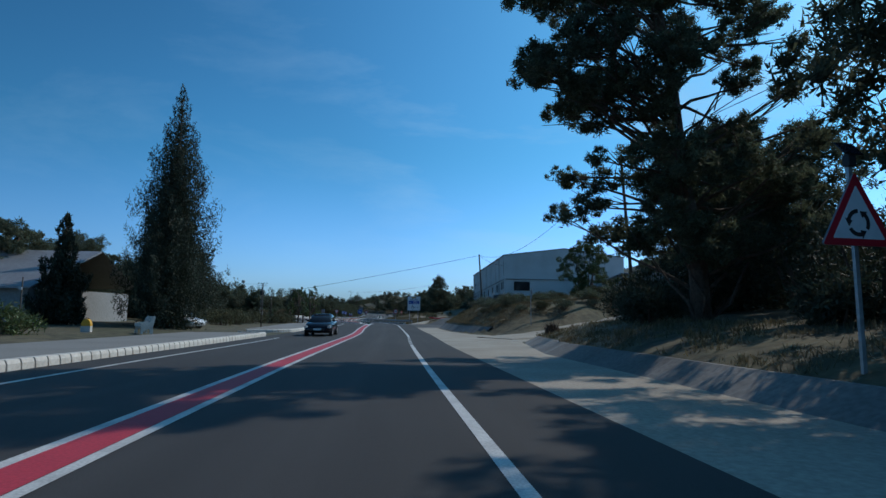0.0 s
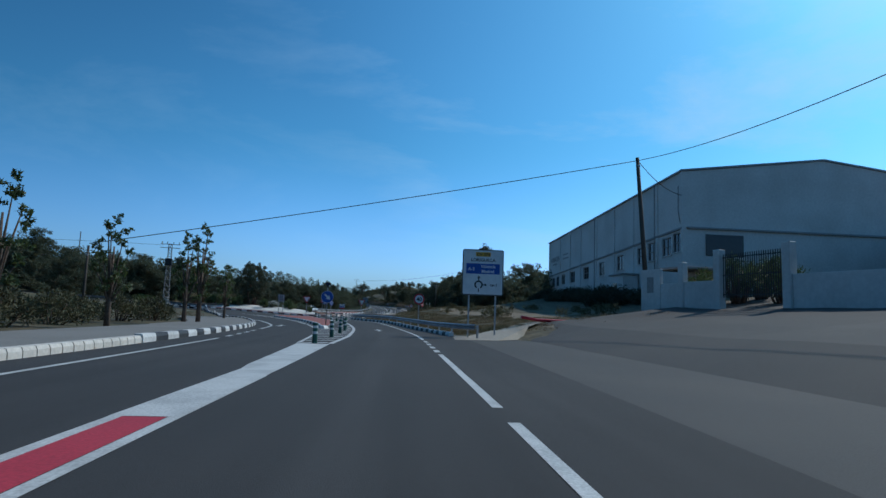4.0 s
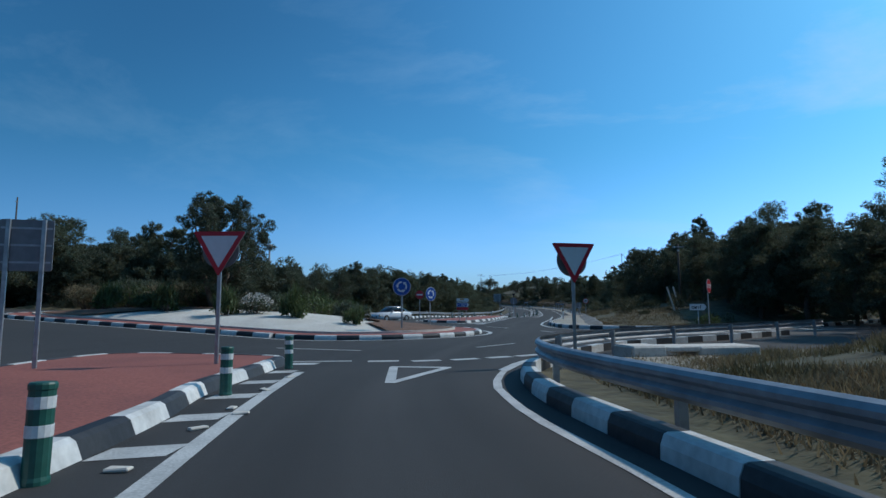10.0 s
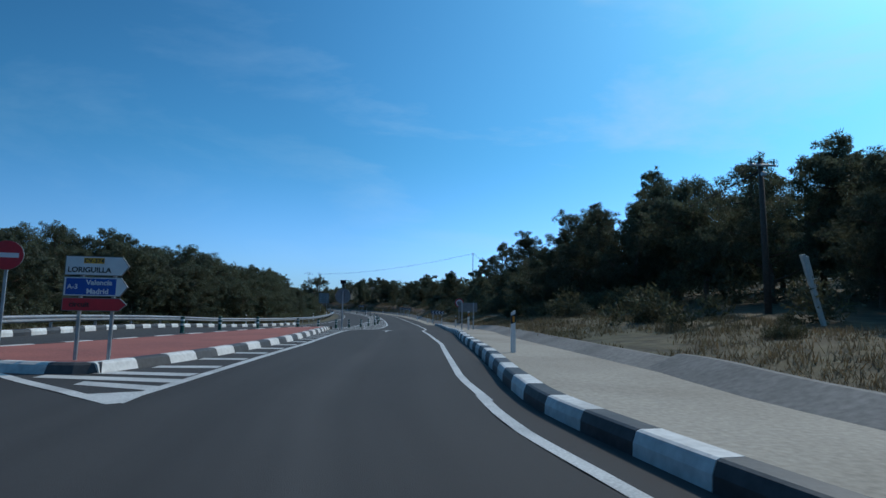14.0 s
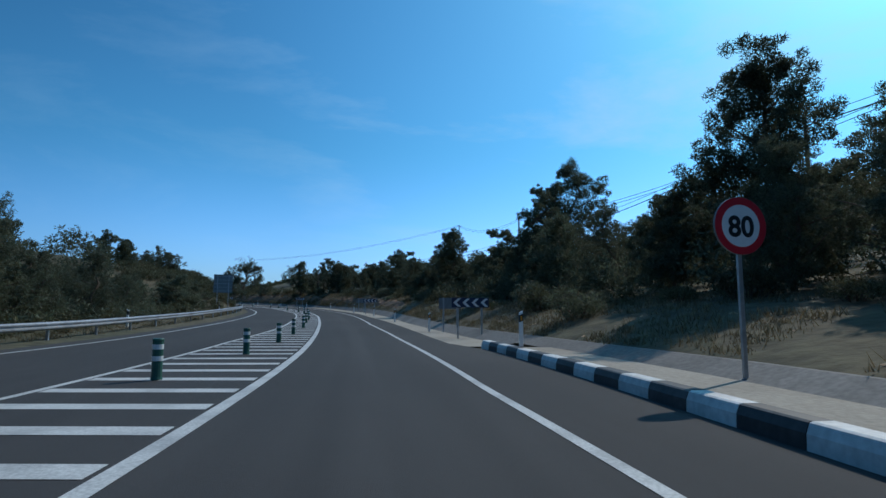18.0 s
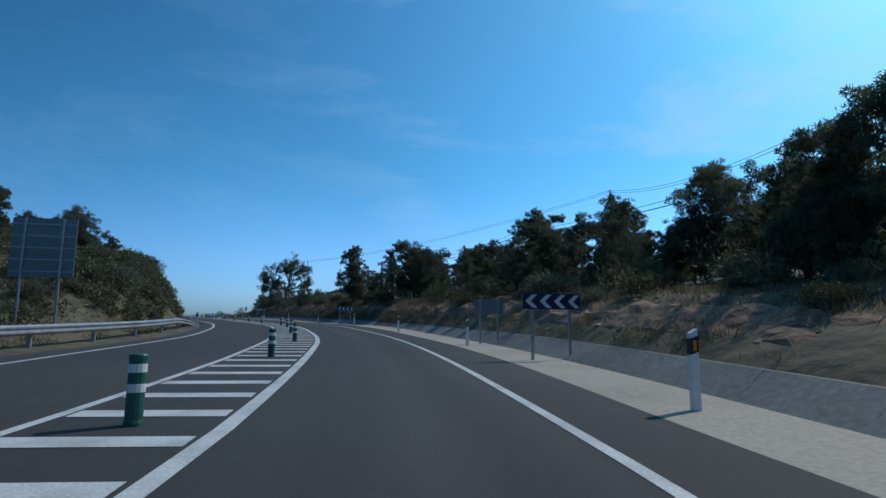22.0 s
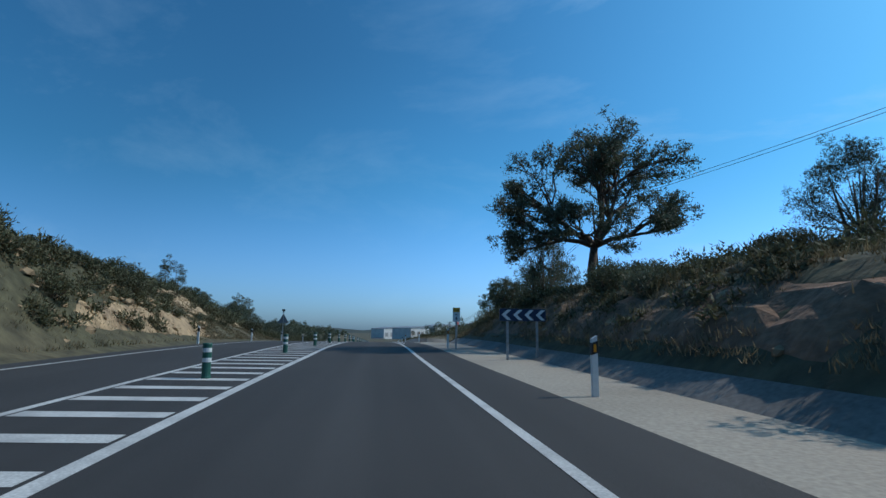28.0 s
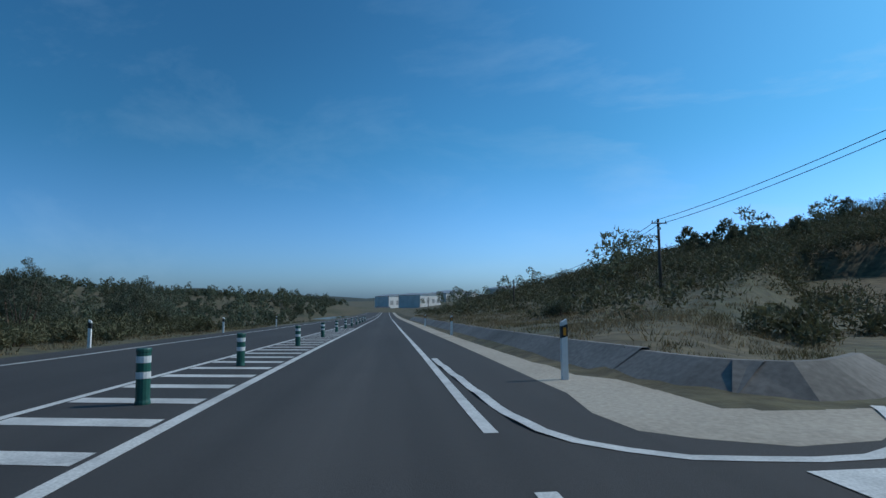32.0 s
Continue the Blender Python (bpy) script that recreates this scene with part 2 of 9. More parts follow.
M_bark = material("pine_bark", (0.13, 0.09, 0.065), 0.95, grain=9, vary=0.4, big=1.5, bump=0.8, second=(0.07, 0.05, 0.04), amount=0.9)
M_needle = material("pine_needles", (0.085, 0.098, 0.06), 0.7, grain=2.5, vary=0.3, big=0.5, bump=0.0, second=(0.105, 0.115, 0.065), amount=0.8, island=0.4, piece=0.25, translucent=0.45)
M_cypress = material("cypress_foliage", (0.04, 0.05, 0.03), 0.75, grain=2.5, vary=0.3, big=0.6, bump=0.0, second=(0.055, 0.065, 0.036), island=0.35, piece=0.15, translucent=0.25)
M_leaf = material("broad_leaves", (0.075, 0.105, 0.035), 0.6, grain=2.5, vary=0.3, big=0.5, bump=0.0, second=(0.11, 0.13, 0.05), island=0.4, piece=0.2, translucent=0.35)
M_olive = material("olive_leaves", (0.085, 0.1, 0.06), 0.6, grain=2.5, vary=0.3, big=0.5, bump=0.0, second=(0.13, 0.14, 0.085), island=0.4, piece=0.2, translucent=0.3)
M_shrub = material("dry_shrub", (0.085, 0.085, 0.042), 0.8, grain=3, vary=0.35, big=0.6, bump=0.0, second=(0.13, 0.115, 0.06), island=0.4, piece=0.25, translucent=0.25)
M_grass = material("dry_grass", (0.2, 0.155, 0.088), 0.8, grain=2, vary=0.35, big=0.22, bump=0.0, second=(0.1, 0.095, 0.045), amount=0.9, island=0.45, translucent=0.3)
M_soil = material("scrub_soil", (0.092, 0.076, 0.042), 0.95, grain=1.6, vary=0.5, big=0.09, bump=0.8, coarse=0.12, second=(0.055, 0.056, 0.026), amount=0.95)
M_rock = material("limestone", (0.36, 0.255, 0.145), 0.92, grain=3, vary=0.4, big=0.6, bump=0.7, coarse=0.08, second=(0.19, 0.13, 0.075), amount=0.9, island=0.2)
M_gravel = material("white_gravel", (0.62, 0.59, 0.53), 0.95, grain=30, vary=0.35, big=0.6, bump=0.6, coarse=0.03, second=(0.45, 0.42, 0.36))
M_dirt = material("pale_dirt", (0.2, 0.16, 0.105), 0.95, grain=6, vary=0.3, big=0.25, bump=0.4, second=(0.17, 0.135, 0.085), amount=0.9)
M_plaster = material("white_plaster", (0.62, 0.6, 0.57), 0.85, grain=5, vary=0.08, big=0.25, bump=0.08, second=(0.5, 0.48, 0.45), amount=0.8)
M_greywall = material("grey_stucco", (0.3, 0.29, 0.28), 0.9, grain=5, vary=0.15, big=0.3, bump=0.15, second=(0.2, 0.2, 0.19))
M_roof = material("sheet_roof", (0.3, 0.3, 0.31), 0.5, 0.4, grain=4, vary=0.15, big=0.4, bump=0.05)
M_glass = material("dark_window_glass", (0.02, 0.022, 0.026), 0.08, grain=3, vary=0.1, bump=0.0)
M_bench = material("cast_stone", (0.62, 0.58, 0.52), 0.85, grain=12, vary=0.12, big=2, bump=0.15)
M_carpaint = material("black_car_paint", (0.012, 0.013, 0.018), 0.15, 0.3, grain=4, vary=0.05, bump=0.0)
M_carwhite = material("white_car_paint", (0.75, 0.75, 0.76), 0.2, grain=4, vary=0.04, bump=0.0)
M_rubber = material("tyre_rubber", (0.012, 0.012, 0.012), 0.85, grain=20, vary=0.2, bump=0.1)
M_lamp = material("headlight_glass", (0.7, 0.7, 0.68), 0.1, 0.2, bump=0.0)
M_bed = material("brown_planting_soil", (0.17, 0.095, 0.062), 0.95, grain=14, vary=0.4, big=0.8, bump=0.7, coarse=0.05, second=(0.11, 0.065, 0.045), amount=0.9)
M_clay = material("red_clay", (0.22, 0.125, 0.075), 0.95, grain=3.5, vary=0.4, big=0.5, bump=0.8, coarse=0.1, second=(0.12, 0.085, 0.05), amount=0.9)
M_hill = material("wooded_hillside", (0.035, 0.047, 0.04), 0.95, grain=0.12, vary=0.5, big=0.02, bump=0.9, coarse=2.0, second=(0.055, 0.062, 0.05), amount=0.8)


def worn(m):
    """Lengthwise wear on the lane: a pale middle streak and two darker tyre tracks."""
    n, l = m.node_tree.nodes, m.node_tree.links
    b = n["Principled BSDF"]
    src = b.inputs["Base Color"].links[0].from_socket
    uv = n.new("ShaderNodeUVMap")
    uv.uv_map = "lane"
    fit = n.new("ShaderNodeMapping")
    fit.inputs["Scale"].default_value = (1.6, 0.05, 1)
    patchy = n.new("ShaderNodeTexNoise")
    patchy.inputs["Scale"].default_value, patchy.inputs["Detail"].default_value = 1.0, 6.0
    l.new(uv.outputs["UV"], fit.inputs["Vector"])
    l.new(fit.outputs["Vector"], patchy.inputs["Vector"])
    x = n.new("ShaderNodeSeparateXYZ")
    l.new(uv.outputs["UV"], x.inputs["Vector"])
    curve = n.new("ShaderNodeMapRange")
    curve.inputs["From Min"].default_value, curve.inputs["From Max"].default_value = -2.2, 2.2
    l.new(x.outputs["X"], curve.inputs["Value"])
    ramp = n.new("ShaderNodeValToRGB")
    stops = ramp.color_ramp.elements
    stops[0].position, stops[1].position = 0.0, 1.0
    for e in stops:
        e.color = (0.42, 0.42, 0.42, 1)
    for pos, g in ((0.14, 0.46), (0.27, 0.36), (0.4, 0.44), (0.485, 0.66), (0.53, 0.66), (0.61, 0.44), (0.74, 0.36), (0.87, 0.46)):
        stops.new(pos).color = (g, g, g, 1)
    l.new(curve.outputs["Result"], ramp.inputs["Fac"])
    both = n.new("ShaderNodeMath")
    both.operation = "MULTIPLY"
    l.new(ramp.outputs["Color"], both.inputs[0])
    l.new(patchy.outputs["Fac"], both.inputs[1])
    span = n.new("ShaderNodeMapRange")
    span.inputs["From Min"].default_value, span.inputs["From Max"].default_value = 0.1, 0.4
    span.inputs["To Min"].default_value, span.inputs["To Max"].default_value = 0.8, 1.4
    l.new(both.outputs["Value"], span.inputs["Value"])
    mul = n.new("ShaderNodeMix")
    mul.data_type, mul.blend_type = "RGBA", "MULTIPLY"
    mul.inputs["Factor"].default_value = 1.0
    l.new(src, mul.inputs["A"])
    l.new(span.outputs["Result"], mul.inputs["B"])
    l.new(mul.outputs["Result"], b.inputs["Base Color"])
    return m


M_road = worn(material("carriageway_asphalt", (0.032, 0.031, 0.031), 0.92, grain=90, vary=0.3, big=0.12, bump=0.3, second=(0.043, 0.041, 0.04), amount=0.8))


# ---- mesh helpers ----
def part(name, bm, mat, parent=None, label=""):
    """Links a bmesh, or a mesh that is ready, as one object under its thing."""
    if isinstance(bm, bmesh.types.BMesh):
        me = bpy.data.meshes.new(name)
        bm.to_mesh(me)
        bm.free()
    else:
        me = bm
    if mat and not me.materials:
        me.materials.append(mat)
    ob = new(name, me)
    if parent is not None:
        ob.parent = parent
    if label:
        ob["label"] = label
    return ob


def mesh(name, verts, faces, smooth=False):
    me = bpy.data.meshes.new(name)
    me.from_pydata([tuple(v) for v in verts], [], faces)
    if smooth:
        me.shade_smooth()
    me.update()
    return me


def thing(name, m=None, label="", category="", group="", kind=""):
    ob = new(name)
    ob.empty_display_size = 0.2
    if m is not None:
        ob.matrix_world = m
    return tagged(ob, label, category, group, kind)


def box(bm, x0, x1, y0, y1, z0, z1, bevel=0.0):
    r = bmesh.ops.create_cube(bm, size=1.0, matrix=Matrix.LocRotScale(((x0 + x1) / 2, (y0 + y1) / 2, (z0 + z1) / 2), None, (x1 - x0, y1 - y0, z1 - z0)))
    if bevel:
        es = list({e for v in r["verts"] for e in v.link_edges})
        bmesh.ops.bevel(bm, geom=es, offset=bevel, segments=1, affect="EDGES")
    return bm


def boxed(*a, bevel=0.0):
    return box(bmesh.new(), *a, bevel=bevel)


def tube(points, radii, sides=8, cap=True):
    """A tapered tube through points."""
    bm = bmesh.new()
    rings = []
    pts = [Vector(p) for p in points]
    for i, p in enumerate(pts):
        d = (pts[min(i + 1, len(pts) - 1)] - pts[max(i - 1, 0)]).normalized()
        a = d.orthogonal().normalized()
        if abs(d.z) > 0.9:
            a = (Vector((1, 0, 0)) - d * d.x).normalized()
        b = d.cross(a)
        r = radii[i] if isinstance(radii, (list, tuple)) else radii
        rings.append([bm.verts.new(p + (a * math.cos(2 * math.pi * k / sides) + b * math.sin(2 * math.pi * k / sides)) * r) for k in range(sides)])
    for q, w in zip(rings, rings[1:]):
        for k in range(sides):
            f = bm.faces.new((q[k], q[(k + 1) % sides], w[(k + 1) % sides], w[k]))
            f.smooth = True
    if cap:
        bm.faces.new(rings[0][::-1])
        bm.faces.new(rings[-1])
    return bm


def prism(outline, y0, y1):
    """An outline in x and z, given depth from y0 (front) to y1."""
    bm = bmesh.new()
    a = [bm.verts.new((x, y0, z)) for x, z in outline]
    b = [bm.verts.new((x, y1, z)) for x, z in outline]
    bm.faces.new(a)
    bm.faces.new(b[::-1])
    for i in range(len(a)):
        j = (i + 1) % len(a)
        bm.faces.new((a[j], a[i], b[i], b[j]))
    bmesh.ops.recalc_face_normals(bm, faces=bm.faces)
    return bm


def disc(r, n=32, cz=0.0, cx=0.0):
    return [(cx + r * math.cos(2 * math.pi * k / n), cz + r * math.sin(2 * math.pi * k / n)) for k in range(n)]


def lettering(body, height, y=0.0, x=0.0, z=0.0):
    """A mesh of built-in letters that stand in x and z, middle at x, foot at z."""
    cu = bpy.data.curves.new("letters", "FONT")
    cu.body, cu.size, cu.align_x, cu.extrude, cu.offset = body, height * 1.38, "CENTER", 0.002, height * 0.035
    ob = bpy.data.objects.new("letters", cu)
    scene.collection.objects.link(ob)
    me = bpy.data.meshes.new_from_object(ob.evaluated_get(bpy.context.evaluated_depsgraph_get()))
    bpy.data.objects.remove(ob)
    bpy.data.curves.remove(cu)
    me.transform(Matrix.Translation((x, y, z)) @ Matrix.Rotation(radians(90), 4, "X"))
    return me


# ---- the route: stations along the carriageway, offsets to its right ----
def curve_table(xs, ys):
    """A smooth function through points (monotone steps kept gentle)."""
    xs, ys = np.asarray(xs, float), np.asarray(ys, float)
    m = np.gradient(ys, xs)

    def f(x):
        x = min(max(x, xs[0]), xs[-1])
        i = int(min(max(np.searchsorted(xs, x) - 1, 0), len(xs) - 2))
        h = xs[i + 1] - xs[i]
        u = (x - xs[i]) / h
        return ((1 + 2 * u) * (1 - u) ** 2 * ys[i] + u * (1 - u) ** 2 * h * m[i] + u * u * (3 - 2 * u) * ys[i + 1] + u * u * (u - 1) * h * m[i + 1])
    return f


ROUTE_S = [-90, -45] + list(range(0, 434, 14)) + [470, 560, 700, 1000]
fx, fy, fz = curve_table(ROUTE_S, ROUTE_X), curve_table(ROUTE_S, ROUTE_Y), curve_table(ROUTE_S, ROUTE_Z)
STATION = np.arange(-90, 1000.1, 2.0)
LINE = np.array([(fx(s), fy(s), fz(s)) for s in STATION])
AHEAD = np.gradient(LINE[:, :2], axis=0)
AHEAD /= np.linalg.norm(AHEAD, axis=1)[:, None]


def spot(s):
    k = min(max((s + 90) / 2.0, 0), len(STATION) - 1.001)
    i = int(k)
    u = k - i
    d = AHEAD[i] * (1 - u) + AHEAD[i + 1] * u
    d = d / np.linalg.norm(d)
    return LINE[i] * (1 - u) + LINE[i + 1] * u, d


def at(s, o, h=0.0):
    p, d = spot(s)
    return Vector((p[0] + d[1] * o, p[1] - d[0] * o, p[2] + h))


def place(s, o, h=0.0, turn=0.0):
    """A pose on the route: x to the right, y ahead, z up."""
    d = spot(s)[1]
    return Matrix.Translation(at(s, o, h)) @ Matrix.Rotation(math.atan2(-d[0], d[1]) + radians(turn), 4, "Z")


def station_of(x, y):
    """Station and offset of a place."""
    d2 = (LINE[:, 0] - x) ** 2 + (LINE[:, 1] - y) ** 2
    i = int(np.argmin(d2))
    ox, oy = x - LINE[i, 0], y - LINE[i, 1]
    return STATION[i] + ox * AHEAD[i, 0] + oy * AHEAD[i, 1], ox * AHEAD[i, 1] - oy * AHEAD[i, 0], LINE[i, 2]


def table(*rows):
    a = np.array(rows, float)
    return lambda s: float(np.interp(s, a[:, 0], a[:, 1]))


# offsets of the painted lines, edges and toes along the route
lane_left = table((-90, -2.45), (57, -2.5), (70, -2.2), (79, -2.0), (89, -1.8), (95, -1.5), (102, -1.45), (126, -1.36), (132, -1.3), (137, -1.6), (143, -2.0), (147, -2.5), (151, -3.0), (184, -3.5), (190, -3.1), (196, -2.7), (204, -2.5), (212, -2.5), (217, -2.28), (227, -2.05), (245, -1.92), (262, -1.9), (276, -1.75), (284, -1.5), (300, -1.45), (318, -1.55), (336, -2.1), (346, -2.28), (384, -2.42), (393, -2.6), (413, -2.62), (425, -2.4), (1000, -2.4))
lane_right = table((-90, 1.1), (45, 1.0), (60, 1.3), (79, 1.67), (90, 1.95), (98, 2.15), (122, 2.25), (129, 2.4), (133, 2.42), (138, 2.2), (143, 1.8), (146, 1.28), (148.4, 1.12), (149.8, 1.2), (151.9, 1.52), (153.6, 1.98), (179, 2.4), (181.5, 1.95), (184, 1.45), (187, 1.42), (191, 1.7), (197, 2.1), (205, 2.2), (213, 2.08), (227, 2.15), (236, 1.8), (256, 1.75), (266, 1.65), (282, 2.15), (309, 2.3), (317, 2.08), (336, 2.05), (350, 2.1), (384, 1.6), (402, 1.5), (413, 1.22), (430, 1.0), (1000, 1.1))
hatch_left = table((79, -2.8), (89, -3.0), (95, -3.2), (102, -3.6), (109, -4.3), (118, -5.2), (211, -8.0), (219, -7.2), (225, -5.9), (236, -5.25), (250, -5.0), (262, -4.2), (272, -3.95), (285, -3.55), (293, -3.45), (312, -3.75), (321, -3.5), (340, -4.3), (352, -4.2), (388, -5.0), (400, -5.35), (421, -5.1), (427, -4.6), (440, -4.4), (600, -3.4))
far_left = table((-90, -6.9), (45, -6.8), (60, -5.9), (75, -6.0), (89, -6.2), (100, -6.8), (112, -7.6), (228, -12.6), (237, -10.9), (250, -9.9), (268, -8.9), (280, -8.3), (292, -7.8), (318, -7.45), (350, -8.2), (396, -9.1), (425, -9.9), (440, -9.2), (1000, -9.2))
road_left = table((-90, -8.1), (38, -8.2), (60, -7.3), (88, -7.4), (100, -8.0), (112, -9.0), (125, -12.5), (140, -15), (150, -17), (182, -17), (200, -16.4), (228, -13.8), (240, -11.6), (268, -9.9), (300, -8.7), (318, -8.3), (350, -9.1), (396, -10.2), (425, -11.0), (1000, -10.2))
road_right = table((-90, 2.82), (48, 2.82), (62, 3.2), (98, 4.6), (103, 3.85), (121, 3.35), (127, 3.32), (136, 3.05), (143, 2.15), (147, 1.66), (149.7, 1.66), (151.4, 1.9), (153, 2.4), (180, 2.6), (183, 2.05), (188, 2.25), (193, 2.7), (205, 3.6), (222, 3.8), (245, 4.0), (247, 3.3), (265, 3.45), (284, 3.5), (290, 3.7), (316, 3.95), (340, 3.9), (384, 3.15), (400, 3.2), (415, 3.02), (432, 2.6), (1000, 2.8))
toe = table((-90, 5.6), (20, 5.7), (30, 7.2), (34, 8.5), (41, 8.2), (44, 6.3), (50, 5.4), (60, 5.4), (63, 5.7), (66, 7.5), (98, 7.5), (101, 4.6), (121, 4.0), (150, 2.8), (154, 3.0), (178, 8), (183, 5.9), (186, 4.9), (200, 5.1), (214, 5.9), (227, 5.5), (236, 5.6), (258, 4.75), (268, 4.6), (283, 5.2), (297, 5.5), (313, 5.7), (340, 6.2), (350, 5.7), (387, 5.5), (397, 5.6), (405, 5.9), (411, 6.0), (416, 6.2), (427, 5.5), (431, 4.2), (436, 3.7), (445, 3.5), (470, 3.8), (1000, 4.0))
# the land to the right: height of the lip, a bank, and the ground beyond it
r_lip = table((-90, 0.3), (26, 0.3), (31, 0.25), (34, 0.02), (40, 0.02), (43, 0.5), (61, 0.45), (65, 0.02), (100, 0.03), (152, 0.1), (178, 0.02), (183, 0.25), (200, 0.32), (225, 0.34), (260, 0.22), (280, 0.3), (300, 0.38), (325, 0.24), (340, 0.34), (400, 0.26), (408, 0.3), (413, 0.3), (416, 0.02), (427, 0.02), (431, 0.4), (1000, 0.25))
r_bank = table((-90, 1.2), (26, 1.3), (34, 0.9), (40, 0.9), (46, 2.5), (58, 2.4), (65, 0.6), (98, 0.8), (104, 0.6), (150, 0.3), (180, 0.15), (200, 0.9), (250, 1.1), (285, 1.7), (300, 2.1), (345, 2.7), (392, 2.8), (406, 2.2), (414, 1.7), (424, 1.5), (432, 0.9), (440, 0.8), (1000, 0.8))
r_far = table((-90, 3.0), (20, 4.0), (60, 4.6), (75, 3.4), (95, 4.3), (110, 4.5), (150, 4.0), (165, 1.6), (180, 1.4), (215, 4.5), (260, 5.5), (340, 5.0), (380, 6.0), (395, 8.0), (410, 9.0), (422, 8.5), (434, 5.0), (446, 4.4), (470, 4.6), (525, 5.6), (600, 5.0), (1000, 2.0))
l_near = table((-90, 0.12), (60, 0.12), (75, 0.02), (300, 0.05), (312, 0.3), (395, 0.3), (427, 0.2), (440, 0.0), (1000, -0.1))
l_bank = table((-90, 0.2), (70, 0.1), (150, 0.0), (210, -0.4), (285, 0.4), (300, 0.9), (308, 2.3), (322, 3.9), (335, 5.0), (345, 5.4), (368, 5.2), (392, 3.9), (402, 3.4), (412, 3.8), (420, 3.4), (427, 2.6), (434, 1.3), (446, 0.0), (560, -2.0), (1000, -3.0))
l_cut = table((300, 5.5), (312, 3.4), (385, 2.6), (402, 3.0), (412, 5.0), (420, 6.0), (434, 6.5))
l_far = table((-90, 1.0), (100, 0.8), (180, 2.0), (240, 2.5), (290, 4.0), (315, 9.0), (350, 10.5), (385, 6.0), (410, 2.5), (440, 0.0), (560, -3.0), (1000, -6.0))


Z_CIRCUS = fz(167)
EAST = [(-20, 166, Z_CIRCUS), (-5, 177, Z_CIRCUS), (17, 195, Z_CIRCUS + 0.26), (54, 222, Z_CIRCUS + 0.7), (80, 240, Z_CIRCUS + 1.0)]
WEST = [(-60, 166, Z_CIRCUS), (-100, 158, Z_CIRCUS), (-200, 146, Z_CIRCUS)]
CIRCUS = [(-50, 167, Z_CIRCUS), (-28, 167, Z_CIRCUS)]
RAMP = [tuple(at(s, o, h)) for s, o, h in ((35.5, 6.5, 0.02), (37.5, 10, 0.2), (40.5, 15, 0.9), (45, 23, 2.0), (52, 36, 3.6), (56, 44, 4.6))]
TURNING = [tuple(at(s, o, h)) for s, o, h in ((421, 2, 0), (426, 6.5, 0), (436, 15, 0.3), (470, 44, 1.5))]


FAN = [tuple(at(s, o, 0)) for s, o in ((409, 3.6), (413, 4.0), (417, 4.9), (423, 7.9), (430, 13.4))]


def level(s, o, h):
    """Flattens the land where side roads and pavements lie."""
    p = at(s, o, 0)
    for pts, w, fade in ((EAST, 6.5, 7.0), (WEST, 11.0, 8.0), (CIRCUS, 18.0, 6.0), (TURNING, 4.0, 3.0), (FAN, 1.9, 1.6), (RAMP, 2.2, 2.0)):
        if abs(p.x - pts[0][0]) > 220 or abs(p.y - pts[0][1]) > 120:
            continue
        best, zt = 1e9, 0
        for a, c in zip(pts, pts[1:]):
            dx, dy = c[0] - a[0], c[1] - a[1]
            u = min(max(((p.x - a[0]) * dx + (p.y - a[1]) * dy) / (dx * dx + dy * dy), 0), 1)
            d = math.hypot(p.x - a[0] - u * dx, p.y - a[1] - u * dy)
            if d < best:
                best, zt = d, a[2] + (c[2] - a[2]) * u
        if best < w + fade:
            u = max(0.0, (best - w) / fade)
            u = u * u * (3 - 2 * u)
            h = (zt - 0.07 - p.z) * (1 - u) + h * u
    if -90 <= s < 126 and -19 < o < -8:
        u = min(1.0, max(0.0, (-13.6 - o) / 4.0))
        h = -0.06 * (1 - u) + h * u
    # a low grassy mound behind the rail at the corner
    if 132 < s < 166 and 3 < o < 30:
        h += 0.65 * math.exp(-((p.x + 9.5) ** 2 + (p.y - 150.5) ** 2) / 26.0)
    return h


def land(s, o):
    return level(s, o, raw_land(s, o))


def raw_land(s, o):
    """Height of the ground above the carriageway at a station and an offset."""
    bump = 0.22 * noise.noise((s * 0.17, o * 0.17, 3.1)) + 0.6 * noise.noise((s * 0.04, o * 0.04, 7.7))
    if o >= 0:
        t = toe(s)
        if o <= t:
            return -0.05
        lip, bank, far = r_lip(s), r_bank(s), r_far(s)
        w = 0.75
        if o <= t + w:
            return -0.05 + (lip + 0.02) * (o - t) / w
        b0 = t + 3.8
        if o <= b0:
            u = (o - t - w) / (b0 - t - w)
            return lip + (bank - lip) * (u ** 0.8) + bump * 0.5 * u
        u = min((o - b0) / 26.0, 1.0)
        knoll = 0.2 * max(0.0, min(o, 80) - 24) * math.exp(-((s - 500) / 42) ** 2)
        return bank + (far - bank) * u + bump * (0.5 + u) + knoll + max(0.0, o - 60) * 0.06 * min(1.0, max(0.0, (s + 60) / 60.0))
    t = -road_left(s)
    o = -o
    if o <= t + 0.3:
        return -0.05
    n, bank, far = l_near(s), l_bank(s), l_far(s)
    if o <= t + 1.5:
        return -0.05 + (n + 0.05) * (o - t - 0.3) / 1.2
    cut = l_cut(s)
    if o <= t + 1.5 + cut:
        u = (o - t - 1.5) / cut
        return n + (bank - n) * u + bump * 0.5 * u
    u = min((o - t - 1.5 - cut) / 32.0, 1.0)
    return bank + (far - bank) * u + bump * (0.5 + u)


def ground_at(s, o):
    return at(s, o, land(s, o))


